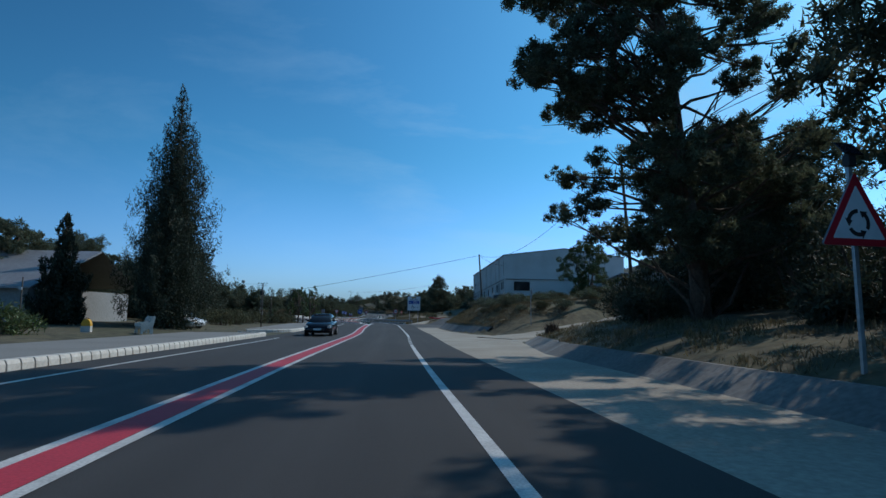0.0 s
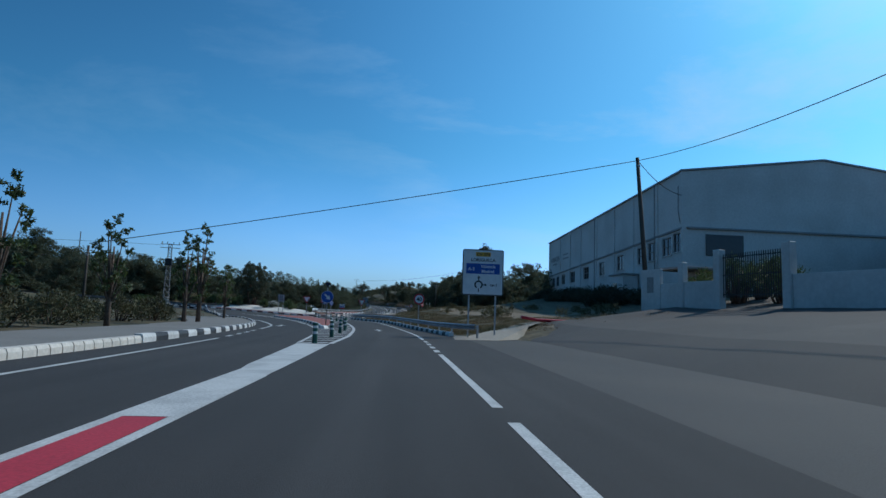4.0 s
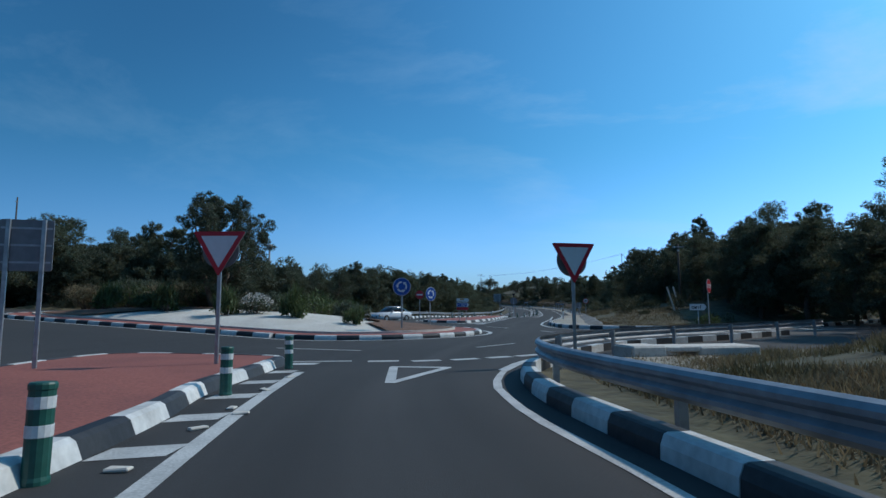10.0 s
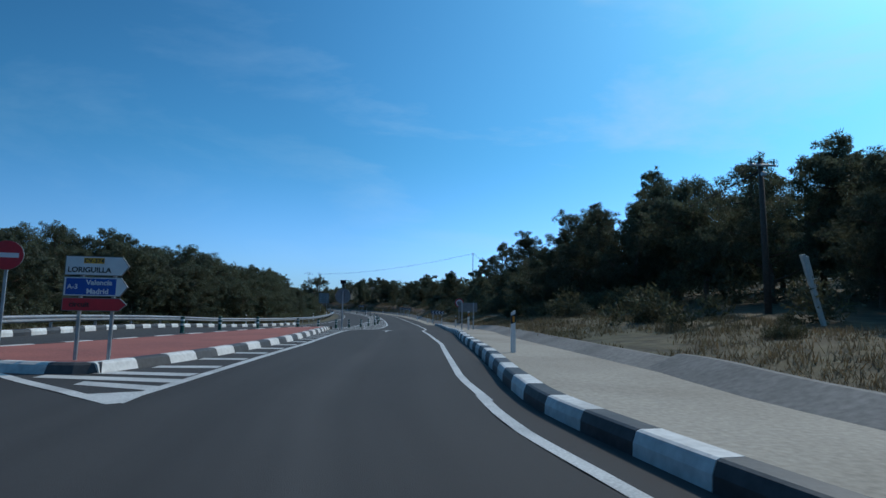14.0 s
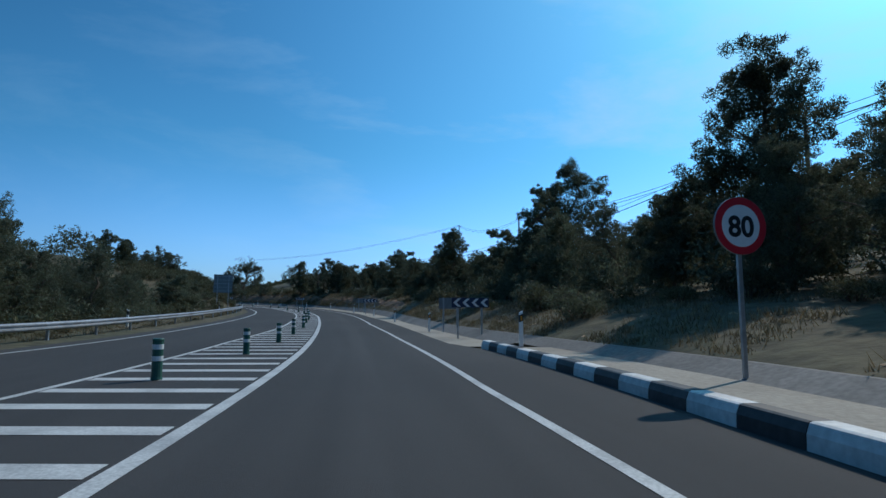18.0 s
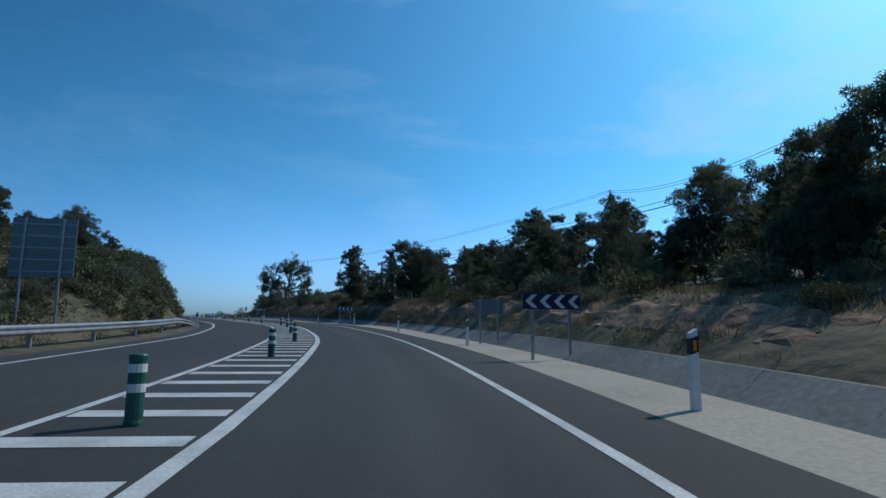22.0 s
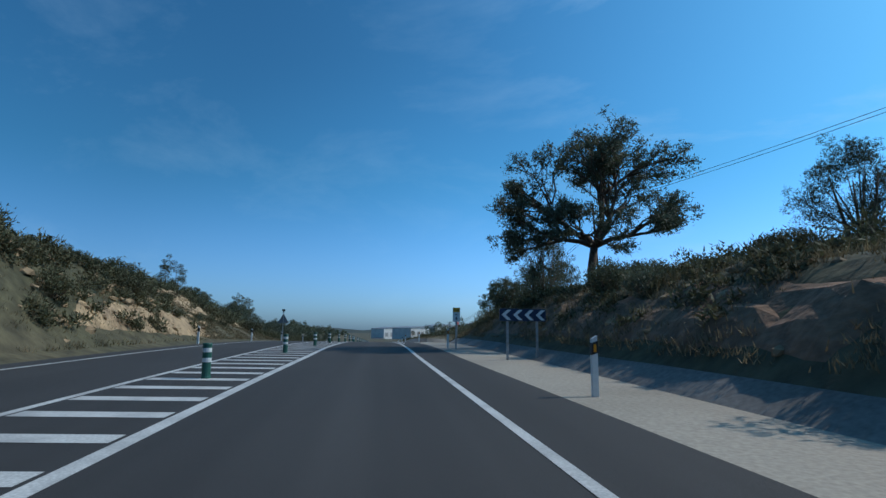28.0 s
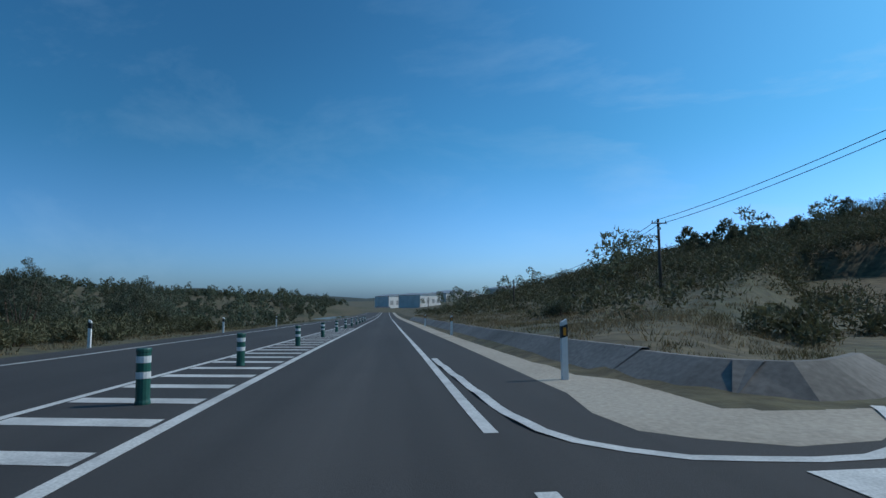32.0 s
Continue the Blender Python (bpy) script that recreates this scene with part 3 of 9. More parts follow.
def strip(s0, s1, left, right, h=0.0, step=2.0):
    """A sheet along the route between two offsets."""
    n = max(2, int(math.ceil((s1 - s0) / step)) + 1)
    v, f = [], []
    for k in range(n):
        s = s0 + (s1 - s0) * k / (n - 1)
        a, b = (left(s) if callable(left) else left), (right(s) if callable(right) else right)
        hh = h(s) if callable(h) else h
        v += [at(s, a, hh), at(s, b, hh)]
        if k:
            i = 2 * k
            f.append((i - 2, i - 1, i + 1, i))
    return v, f


def sweep(s0, s1, off, profile, step=2.0, closed=False):
    """A profile of (offset, height) carried along the route."""
    n = max(2, int(math.ceil((s1 - s0) / step)) + 1)
    m, v, f = len(profile), [], []
    for k in range(n):
        s = s0 + (s1 - s0) * k / (n - 1)
        o = off(s) if callable(off) else off
        v += [at(s, o + a, b) for a, b in profile]
        if k:
            for j in range(m if closed else m - 1):
                i0, i1 = (k - 1) * m + j, (k - 1) * m + (j + 1) % m
                f.append((i0, i1, i1 + m, i0 + m))
    return v, f


# ---- ground, carriageway and side roads ----
def ridge(s, o):
    """The low wooded ridge beyond the valley on the left."""
    return 22.0 * math.exp(-((s - 720) / 110) ** 2 - ((o + 215) / 105) ** 2) + 9.0 * math.exp(-((s - 760) / 90) ** 2 - ((o + 70) / 70) ** 2)


def build_ground():
    offs = sorted(set([-46, -40, -34, -29, -25, -22, -19.5, -17.6, -16, -14.5, -13, -12, -11, -10.2, -9.5, -8.8, -8.2, -7.4, -6] + [0, 2.5, 3.2, 4, 4.4, 4.8, 5.2, 5.6, 6, 6.4, 6.9, 7.5, 8.2, 9, 10, 11, 12.5, 14, 16, 18.5, 21, 24, 28, 32, 36, 41, 46]))
    st = np.arange(-90, 700.1, 3.0)
    v, f = [], []
    for s in st:
        for o in offs:
            v.append(at(s, o, land(s, o)))
    m = len(offs)
    for i in range(len(st) - 1):
        for j in range(m - 1):
            a = i * m + j
            f.append((a, a + 1, a + m + 1, a + m))
    base = len(v)
    beyond = (43.5, 50, 57, 64, 72, 80, 90)
    kn = np.arange(428, 644.1, 4.0)
    for s in kn:
        v += [at(s, o, land(s, o) - (0.12 if o < 46 else 0.0)) for o in beyond]
    for i in range(len(kn) - 1):
        f += [(a, a + 1, a + 8, a + 7) for a in range(base + 7 * i, base + 7 * i + 6)]
    base = len(v)
    gx, gy = np.r_[np.linspace(-3000, -460, 8), np.arange(-420, 361, 26), np.linspace(420, 3000, 8)], np.r_[np.linspace(-2500, -180, 7), np.arange(-150, 1001, 26), np.linspace(1060, 4500, 10)]
    for y in gy:
        for x in gx:
            s, o, z = station_of(x, y)
            far = abs(o)
            h = land(min(max(s, -90), 690), math.copysign(min(far, 60), o)) if far < 400 else 3.0
            sink = 3.0 if far < 40 or (430 < s < 640 and 0 < o < 86) else 0.0
            hill = 0.0
            if o > 60 and -60 < s < 640:
                hill = 14 * min(1, (o - 60) / 160) * (0.6 + 0.5 * noise.noise((x * 0.006, y * 0.006, 1.0)))
            if o < -60 and 60 < s < 560:
                hill = 7 * min(1, (-o - 60) / 160) * (0.6 + 0.5 * noise.noise((x * 0.007, y * 0.007, 2.0)))
            v.append((x, y, z + h + hill + ridge(s, o) - sink))
    w = len(gx)
    for i in range(len(gy) - 1):
        for j in range(w - 1):
            a = base + i * w + j
            cx, cy = (gx[j] + gx[j + 1]) / 2, (gy[i] + gy[i + 1]) / 2
            s, o, z = station_of(cx, cy)
            if abs(o) < 24 and -80 < s < 690:
                continue
            f.append((a, a + 1, a + w + 1, a + w))
    ob = part("ground", mesh("ground", v, f, True), M_soil)
    tagged(ob, "dry scrubland of brown soil, weeds and pale stones", "ground", kind="structure")


build_ground()


def sheet(name, v, f, mat, label, category):
    ob = part(name, mesh(name, v, f), mat)
    return tagged(ob, label, category, kind="structure")


v, f, COLS = [], [], 15
for k in range(546):
    s = -90 + 2.0 * k
    a, b = road_left(s), road_right(s)
    v += [at(s, a + (b - a) * j / (COLS - 1)) for j in range(COLS)]
    if k:
        f += [(i, i + 1, i + COLS + 1, i + COLS) for i in range((k - 1) * COLS, k * COLS - 1)]
road = sheet("road", v, f, M_road, "dark grey asphalt carriageway with worn wheel tracks", "road")
# plan coordinates for the wear: metres across from the lane's left line, and along
lay = road.data.uv_layers.new(name="lane")
for lp in road.data.loops:
    s, u = -90 + 2.0 * (lp.vertex_index // COLS), (lp.vertex_index % COLS) / (COLS - 1)
    o = road_left(s) + (road_right(s) - road_left(s)) * u
    lay.data[lp.index].uv = (o - (lane_left(s) + lane_right(s)) / 2, s)


def polygon_sheet(name, ring, z, mat, label, category):
    """A flat polygon on the plan; z is a height or a function of x and y."""
    bm = bmesh.new()
    vs = [bm.verts.new((x, y, z(x, y) if callable(z) else z)) for x, y in ring]
    bm.faces.new(vs)
    bmesh.ops.triangulate(bm, faces=bm.faces)
    bmesh.ops.recalc_face_normals(bm, faces=bm.faces)
    if bm.faces and sum(f.normal.z for f in bm.faces) < 0:
        bmesh.ops.reverse_faces(bm, faces=bm.faces)
    return tagged(part(name, bm, mat), label, category, kind="structure")


v, f = [], []
for j in range(13):
    v += [(-36 + 31 * j / 12 * math.cos(a), 166.5 + 17.5 * j / 12 * math.sin(a), Z_CIRCUS - 0.012) for a in np.linspace(0, 2 * math.pi, 64, endpoint=False)]
    if j:
        f += [((j - 1) * 64 + k, j * 64 + k, j * 64 + (k + 1) % 64, (j - 1) * 64 + (k + 1) % 64) for k in range(64)]
sheet("roundabout_road", v, f, M_asphalt, "dark grey asphalt of the roundabout", "road")
polygon_sheet("side_road_east", [(-24, 157.5), (-19.2, 158.6), (-14, 163.5), (0, 174), (30, 198), (80, 236), (78, 243), (26, 207), (8.4, 194), (-4.1, 180.2), (-13.7, 173.5), (-17, 172.4), (-19, 172.5), (-24, 180)], lambda x, y: Z_CIRCUS - 0.02 + max(0, x + 5) * 0.012, M_old_asphalt, "worn asphalt side road with a stop line", "road")
polygon_sheet("side_road_west", [(-60, 156), (-92, 151), (-200, 140), (-200, 149), (-92, 167), (-80, 175), (-62, 189)], Z_CIRCUS - 0.02, M_asphalt, "dark asphalt approach on the far side", "road")
n = 15
vv, ff = [], []
for k in range(n):
    s = 61 + 40.5 * k / (n - 1)
    inner = road_right(s) if s > 63.5 else 5.7
    for o in (inner, 8, 11, 14, 18, 24, 32):
        vv.append(at(s, max(o, inner), -0.006 if o <= 8 else land(s, o) + 0.14))
for k in range(n - 1):
    for j in range(6):
        a = k * 7 + j
        ff.append((a, a + 1, a + 8, a + 7))
sheet("yard_road", vv, ff, M_old_asphalt, "worn grey asphalt entry to the industrial yard", "road")
vv = [at(s, o, 0.012 + (0.0 if o < 8 else land(s, o) + 0.15)) for s, o in ((94.8, 3.75), (95.0, 6.0), (97.4, 7.9), (99.5, 8.9), (101.6, 10.5), (102.6, 9.4), (101.2, 7.0), (99.6, 5.2), (98.7, 4.2))]
sheet("apron", vv, [tuple(range(len(vv)))], M_concrete, "pale worn concrete at the corner of the yard entry", "driveway")
vv = [at(s, o, 0.006) for s, o in ((30.5, 2.82), (30.5, 7.3), (32.2, 8.3), (34.0, 8.7), (35.5, 9.4), (38.8, 8.6), (40.0, 7.6), (43.2, 6.6), (43.2, 2.82))]
sheet("driveway", vv, [tuple(range(len(vv)))], M_concrete, "pale concrete mouth of a driveway", "driveway")
vv, ff = [], []
for k in range(41):
    q = 5 * k / 40
    a = min(int(q), 4)
    p, n = Vector(RAMP[a]).lerp(Vector(RAMP[a + 1]), q - a), (Vector(RAMP[a + 1]) - Vector(RAMP[a])).normalized()
    r = Vector((n.y, -n.x, 0)).normalized() * 1.75
    vv += [p - r * 1.16 - Vector((0, 0, 0.25)), p - r + Vector((0, 0, 0.03)), p + r + Vector((0, 0, 0.03)), p + r * 1.16 - Vector((0, 0, 0.25))]
    if k:
        ff += [(a - 4, a - 3, a + 1, a) for a in range(4 * k, 4 * k + 3)]
sheet("ramp", vv, ff, M_concrete, "narrow pale concrete ramp that climbs beside the mound", "driveway")
for name, s0, s1 in (("shoulder", -90, 30.5), ("shoulder", 43, 62.5), ("shoulder", 246, 415), ("shoulder", 431, 700)):
    v, f = strip(s0, s1, road_right, lambda s: toe(s) + 0.05, 0.0, 1.5)
    sheet(name, v, f, M_concrete, "pale concrete verge strip with gritty stains", "verge")


def ditch(s0, s1):
    """A slanted concrete lining, cast in slabs."""
    base = thing("ditch_lining", None, "slanted grey concrete lining cast in stained slabs", "retaining slope", kind="structure")
    s = s0
    while s < s1 - 0.5:
        e = min(s + 4.0, s1)
        v, f = sweep(s + 0.01, e - 0.01, toe, [(0, -0.02), (0.72, 0), (0.86, 0), (0.95, -0.3)], 1.0)
        m, rows = 4, len(v) // 4
        for k in range(rows):
            q = s + (e - s) * k / (rows - 1)
            lip = r_lip(q) + 0.1
            base_h = 0.17 if 186 < q < 246 else 0.0
            v[k * m] = at(q, toe(q), base_h - 0.02)
            v[k * m + 1] = at(q, toe(q) + 0.78, lip)
            v[k * m + 2] = at(q, toe(q) + 0.92, lip)
            v[k * m + 3] = at(q, toe(q) + 1.0, -0.2)
        part("slab", mesh("slab", v, f), M_ditch, base)
        s = e


ditch(-60, 30.5)
ditch(43, 63)
ditch(186.5, 414)
ditch(433, 520)


# ---- painted markings ----
def line(name, s0, s1, off, w, label, mat=M_white, h=0.006, parent=None):
    v, f = strip(s0, s1, lambda s: off(s) - w / 2, lambda s: off(s) + w / 2, h, 1.0)
    ob = part(name, mesh(name, v, f), mat, parent)
    if parent is None:
        tagged(ob, label, "road marking", kind="structure")
    return ob


def dashes(s0, s1, off, w, dash, gap, label):
    base = thing("dashed_line", None, label, "road marking", kind="structure")
    s = s0
    while s + dash <= s1 + 0.01:
        line("dash", s, s + dash, off, w, "", parent=base)
        s += dash + gap


SOLID = "worn white painted edge line on asphalt"
line("edge_line", -60, 27, lane_right, 0.15, SOLID)
dashes(28.0, 35.2, lane_right, 0.18, 1.0, 1.0, "short white dashes across a driveway")
line("edge_line", 36, 74, lane_right, 0.15, SOLID)
line("edge_line", 75, 84.45, lane_right, 0.15, SOLID)
dashes(85.35, 92.6, lane_right, 0.18, 1.05, 0.93, "short white dashes across the yard entry")
line("edge_line", 93.5, 151.5, lane_right, 0.15, SOLID)
line("edge_line", 184.5, 414.4, lane_right, 0.15, SOLID)
dashes(415.2, 427.0, lane_right, 0.16, 1.0, 1.1, "short white dashes across a side road")
line("edge_line", 428.5, 700, lane_right, 0.15, SOLID)
line("centre_line", -60, 78, lambda s: lane_left(s) - 0.05, 0.14, "white line beside a red painted band")
line("red_band", -60, 74, lambda s: lane_left(s) - 0.36, 0.46, "bright red painted band down the middle of the road", M_redpaint)
line("centre_line", -60, 79, lambda s: lane_left(s) - 0.66, 0.14, "white line beside a red painted band")
v, f = strip(74, 88.0, lambda s: hatch_left(s) if s > 79 else lane_left(s) - 0.73, lane_left, 0.010, 1.0)
sheet("painted_wedge", v, f, M_white, "solid white painted wedge before the hatched median", "road marking")
line("median_line", 88.4, 151, lane_left, 0.2, SOLID)
line("median_line", 88.4, 117, hatch_left, 0.14, SOLID)
line("median_line", 184.3, 418.6, lane_left, 0.2, SOLID)
line("median_line", 214, 700, hatch_left, 0.15, SOLID)
dashes(419.6, 426.5, lane_left, 0.18, 1.0, 1.2, "short white dashes in a gap of the hatched median")
line("median_line", 427, 700, lane_left, 0.18, SOLID)
line("far_edge_line", -60, 34, far_left, 0.15, SOLID)
line("far_edge_line", 44, 90, far_left, 0.15, SOLID)
dashes(91.6, 101.5, far_left, 0.18, 1.1, 1.2, "short white dashes on the opposite lane")
line("far_edge_line", 102, 112, far_left, 0.15, SOLID)
line("far_edge_line", 226, 700, far_left, 0.15, SOLID)


def hatching(name, s0, s1, gap, wide, left, right, slant, label):
    base = thing(name, None, label, "road marking", kind="structure")
    s = s0
    while s < s1:
        a, b = left(s) + 0.12, right(s) - 0.16
        if b - a > 0.3:
            v = [at(s - slant, a, 0.006), at(s + slant, b, 0.006), at(s + slant + wide, b, 0.006), at(s - slant + wide, a, 0.006)]
            part("stripe", mesh("stripe", v, [(0, 1, 2, 3)]), M_white, base)
        s += gap


hatching("hatched_median", 88.5, 110, 1.83, 0.42, hatch_left, lane_left, 0.36, "white painted stripes across a narrow median")
hatching("hatched_strip", 110.45, 138, 1.83, 0.42, lambda s: -2.62, lane_left, 0.05, "white painted stripes beside a kerb")
hatching("hatched_strip", 139.05, 153, 1.68, 0.46, table((137, -2.72), (145, -3.1), (148, -3.55), (151.6, -3.8), (153.2, -4.5)), lane_left, 0.08, "worn white painted stripes beside a kerb")
for k, (s, o) in enumerate(((143.7, -2.45), (145.3, -2.5), (146.6, -2.62), (148.3, -2.75), (146.2, -2.35), (150.1, -2.9))):
    bm = boxed(-0.1, 0.1, -0.05, 0.05, 0.0, 0.035, bevel=0.012)
    for q in bm.verts:
        q.co += noise.noise_vector(q.co * 9 + Vector((k, 0, 0))) * 0.02
    chip = thing("debris", place(s, o, 0.001, 47 * k), "broken pale chip of kerb lying on the asphalt", "debris", "chips on the asphalt")
    part("chip", bm, M_bench, chip)
stripe_at = table((-4, 216.9), (0, 222.8), (26, 261.5), (52, 299.6), (70, 325.6), (80, 340.27), (123, 403.75), (135, 421.5))
lag = table((216, 0.26), (262, 0.2), (290, 0.06), (330, 0.06), (400, 0.22))
base = thing("hatched_median", None, "white painted stripes across the median", "road marking", kind="structure")
for k in range(-4, 134):
    s = stripe_at(k)
    a, b, q = max(hatch_left(s), lane_left(s) - 4.5) + 0.12, lane_left(s) - 0.16, 0.25 * (lane_left(s) - hatch_left(s)) * 4 * lag(s) / 2
    v = [at(s - 0.21 + q, a, 0.006), at(s - 0.21, b, 0.006), at(s + 0.21, b, 0.006), at(s + 0.21 + q, a, 0.006)]
    part("stripe", mesh("stripe", v, [(0, 1, 2, 3)]), M_white, base)
hatching("hatched_median", 428, 470, 1.5, 0.42, hatch_left, lane_left, -0.2, "white painted stripes across the median")


# ---- kerbs, islands and pavements ----
def smooth_path(pts, step=0.5):
    """A soft curve through plan points, cut at even steps."""
    p = [Vector((*q[:2], q[2] if len(q) > 2 else 0.0)) for q in pts]
    out = []
    for i in range(len(p) - 1):
        a, b, c, d = p[max(i - 1, 0)], p[i], p[i + 1], p[min(i + 2, len(p) - 1)]
        n = max(2, int((c - b).length / 0.25))
        for k in range(n):
            u = k / n
            out.append(0.5 * (2 * b + (c - a) * u + (2 * a - 5 * b + 4 * c - d) * u * u + (3 * b - a - 3 * c + d) * u ** 3))
    out.append(p[-1])
    ln = [0.0]
    for a, b in zip(out, out[1:]):
        ln.append(ln[-1] + (b - a).length)
    m = max(2, int(round(ln[-1] / step)) + 1)
    res = []
    for k in range(m):
        t = ln[-1] * k / (m - 1)
        i = min(max(int(np.searchsorted(ln, t)) - 1, 0), len(out) - 2)
        u = (t - ln[i]) / max(ln[i + 1] - ln[i], 1e-6)
        res.append(out[i].lerp(out[i + 1], u))
    return res


def along(rows, h=0.0):
    return [tuple(at(s, o, h)) for s, o in rows]


def side_of(path, i):
    d = path[min(i + 1, len(path) - 1)] - path[max(i - 1, 0)]
    d.z = 0
    d.normalize()
    return Vector((d.y, -d.x, 0))


def carried(path, profile, closed=True):
    """A profile of (to the right, up) carried along a path of points."""
    v, f, m = [], [], len(profile)
    for i, p in enumerate(path):
        r = side_of(path, i)
        v += [p + r * a + Vector((0, 0, b)) for a, b in profile]
        if i:
            for j in range(m if closed else m - 1):
                a, b = (i - 1) * m + j, (i - 1) * m + (j + 1) % m
                f.append((a, b, b + m, a + m))
    if closed:
        f += [tuple(range(m)), tuple(range(len(v) - m, len(v)))[::-1]]
    return v, f


def kerb(pts, back, label, tall=0.24, block=1.0, mats=None, gap=0.006, start=0, deep=0.3):
    """Kerb stones end to end on a path; back is +1 where the pavement lies to the right of the path."""
    mats = mats or (M_kerbw, M_kerbb)
    base = thing("kerb", None, label, "kerb", kind="structure")
    path = smooth_path(pts, block / 3.0)
    n = (len(path) - 1) // 3
    prof = [(0.0, -0.12), (0.012 * back, tall * 0.55), (0.05 * back, tall * 0.94), (0.085 * back, tall), (deep * back, tall), (deep * back, -0.12)]
    for k in range(n):
        seg = [q.copy() for q in path[3 * k:3 * k + 4]]
        r0, r1 = (seg[1] - seg[0]).normalized(), (seg[-1] - seg[-2]).normalized()
        seg[0] += r0 * gap
        seg[-1] -= r1 * gap
        v, f = carried(seg, prof)
        if back < 0:
            f = [q[::-1] for q in f]
        part("kerb_stone", mesh("kerb_stone", v, f), mats[(k + start) % 2], base)
    return base


BW = "kerb of concrete stones painted black and white in turn"
kerb(along([(99.4, 4.1), (103, 3.87), (107, 3.7), (121, 3.38), (127, 3.34), (136, 3.06), (140, 2.55), (143, 2.15), (147, 1.64), (149.7, 1.64), (151.4, 1.86), (152.8, 2.25), (154.6, 2.9), (156.6, 3.6), (159, 4.7), (161, 5.9), (165, 9.5), (170, 14)]), 1, BW, 0.23)
OUTER = [(22, 206, Z_CIRCUS + .3), (8.4, 194, Z_CIRCUS + .16), (-4.1, 180.2, Z_CIRCUS), (-13.7, 173.5, Z_CIRCUS), (-16.8, 172.5, Z_CIRCUS), (-18.7, 172.3, Z_CIRCUS), (-20.1, 173.5, Z_CIRCUS), (-21.6, 175.7, Z_CIRCUS), (-22.6, 180.7, Z_CIRCUS)]
OUT2 = [(185.5, 2.0), (188, 2.25), (192, 2.67), (200, 3.2), (206, 3.65), (222, 3.8), (236, 3.95), (245.5, 4.0)]
kerb(OUTER + along(OUT2), 1, BW, 0.25, start=1)
kerb(along([(86.5, -7.6), (92, -7.5), (98, -7.7), (106, -8.2), (114, -9.0), (121, -10.2), (127, -11.7)]) + [(-34.0, 132.5, Z_CIRCUS), (-36.2, 137.2, Z_CIRCUS), (-39.5, 142.2, Z_CIRCUS), (-42.4, 147.4, Z_CIRCUS), (-44.2, 151.3, Z_CIRCUS), (-46.5, 153.6, Z_CIRCUS), (-51, 155.0, Z_CIRCUS), (-60, 155.4, Z_CIRCUS)], -1, BW, 0.25)
kerb([(-62, 191, Z_CIRCUS), (-70, 186, Z_CIRCUS), (-80, 176, Z_CIRCUS), (-95, 168, Z_CIRCUS)], 1, BW, 0.25)
kerb([(-52, 189.5, Z_CIRCUS), (-46, 191.5, Z_CIRCUS)] + along([(196, -14.6), (199, -13.8), (206, -13.9), (216, -14.2), (224, -13.8), (232, -12.6), (240, -11.7)]), -1, BW, 0.25, start=1)
kerb(along([(-60, -8.25), (0, -8.25), (20, -8.3), (36, -8.4), (38.5, -9.0), (40.0, -11.0)]), -1, "kerb of pale concrete blocks with open joints", 0.22, 0.5, (M_bench, M_bench), 0.03)
kerb(along([(45.0, -11.5), (46.5, -8.9), (49, -8.0), (60, -7.55), (75, -7.5), (86.4, -7.6)]), -1, "kerb of pale concrete blocks with open joints", 0.2, 0.5, (M_bench, M_bench), 0.02)

# the pale pavement behind the outer kerb
pv, pf = [], []
edge = smooth_path(OUTER + along(OUT2), 1.0)
for i, p in enumerate(edge):
    r = side_of(edge, i)
    s, o, z = station_of(p.x, p.y)
    wide = max(0.9, toe(s) - o - 0.28) if s > 186 else float(np.interp(p.x, [-22.8, -21.6, -20.6], [2.55, 1.8, 0.35]))
    down = min(1.0, (len(edge) - 1 - i) / 3.0)
    pv += [p + r * 0.29 + Vector((0, 0, 0.2 * down + 0.005)), p + r * (0.29 + min(wide, 2.6)) + Vector((0, 0, 0.19 * down + 0.005))]
    if i:
        a = 2 * i
        pf.append((a - 2, a - 1, a + 1, a))
sheet("pavement", pv, pf, M_concrete, "raised pavement of pale sandy concrete behind a painted kerb", "pavement")
v, f = strip(-60, 37.5, lambda s: -13.6, lambda s: -8.56 if s < 36 else -8.56 - (s - 36) * 0.4, 0.2, 1.5)
sheet("pavement", v, f, M_sidewalk, "raised light grey concrete pavement beside the road", "pavement")
v, f = strip(46.8, 126, lambda s: road_left(s) - 4.6 if s > 100 else -12.2, lambda s: float(np.interp(s, [46.8, 49, 60, 98, 106, 114, 121, 126], [-9.2, -8.3, -7.86, -8.0, -8.5, -9.3, -10.5, -11.8])), 0.17, 1.5)
sheet("pavement", v, f, M_sidewalk, "raised light grey concrete pavement beside the road", "pavement")


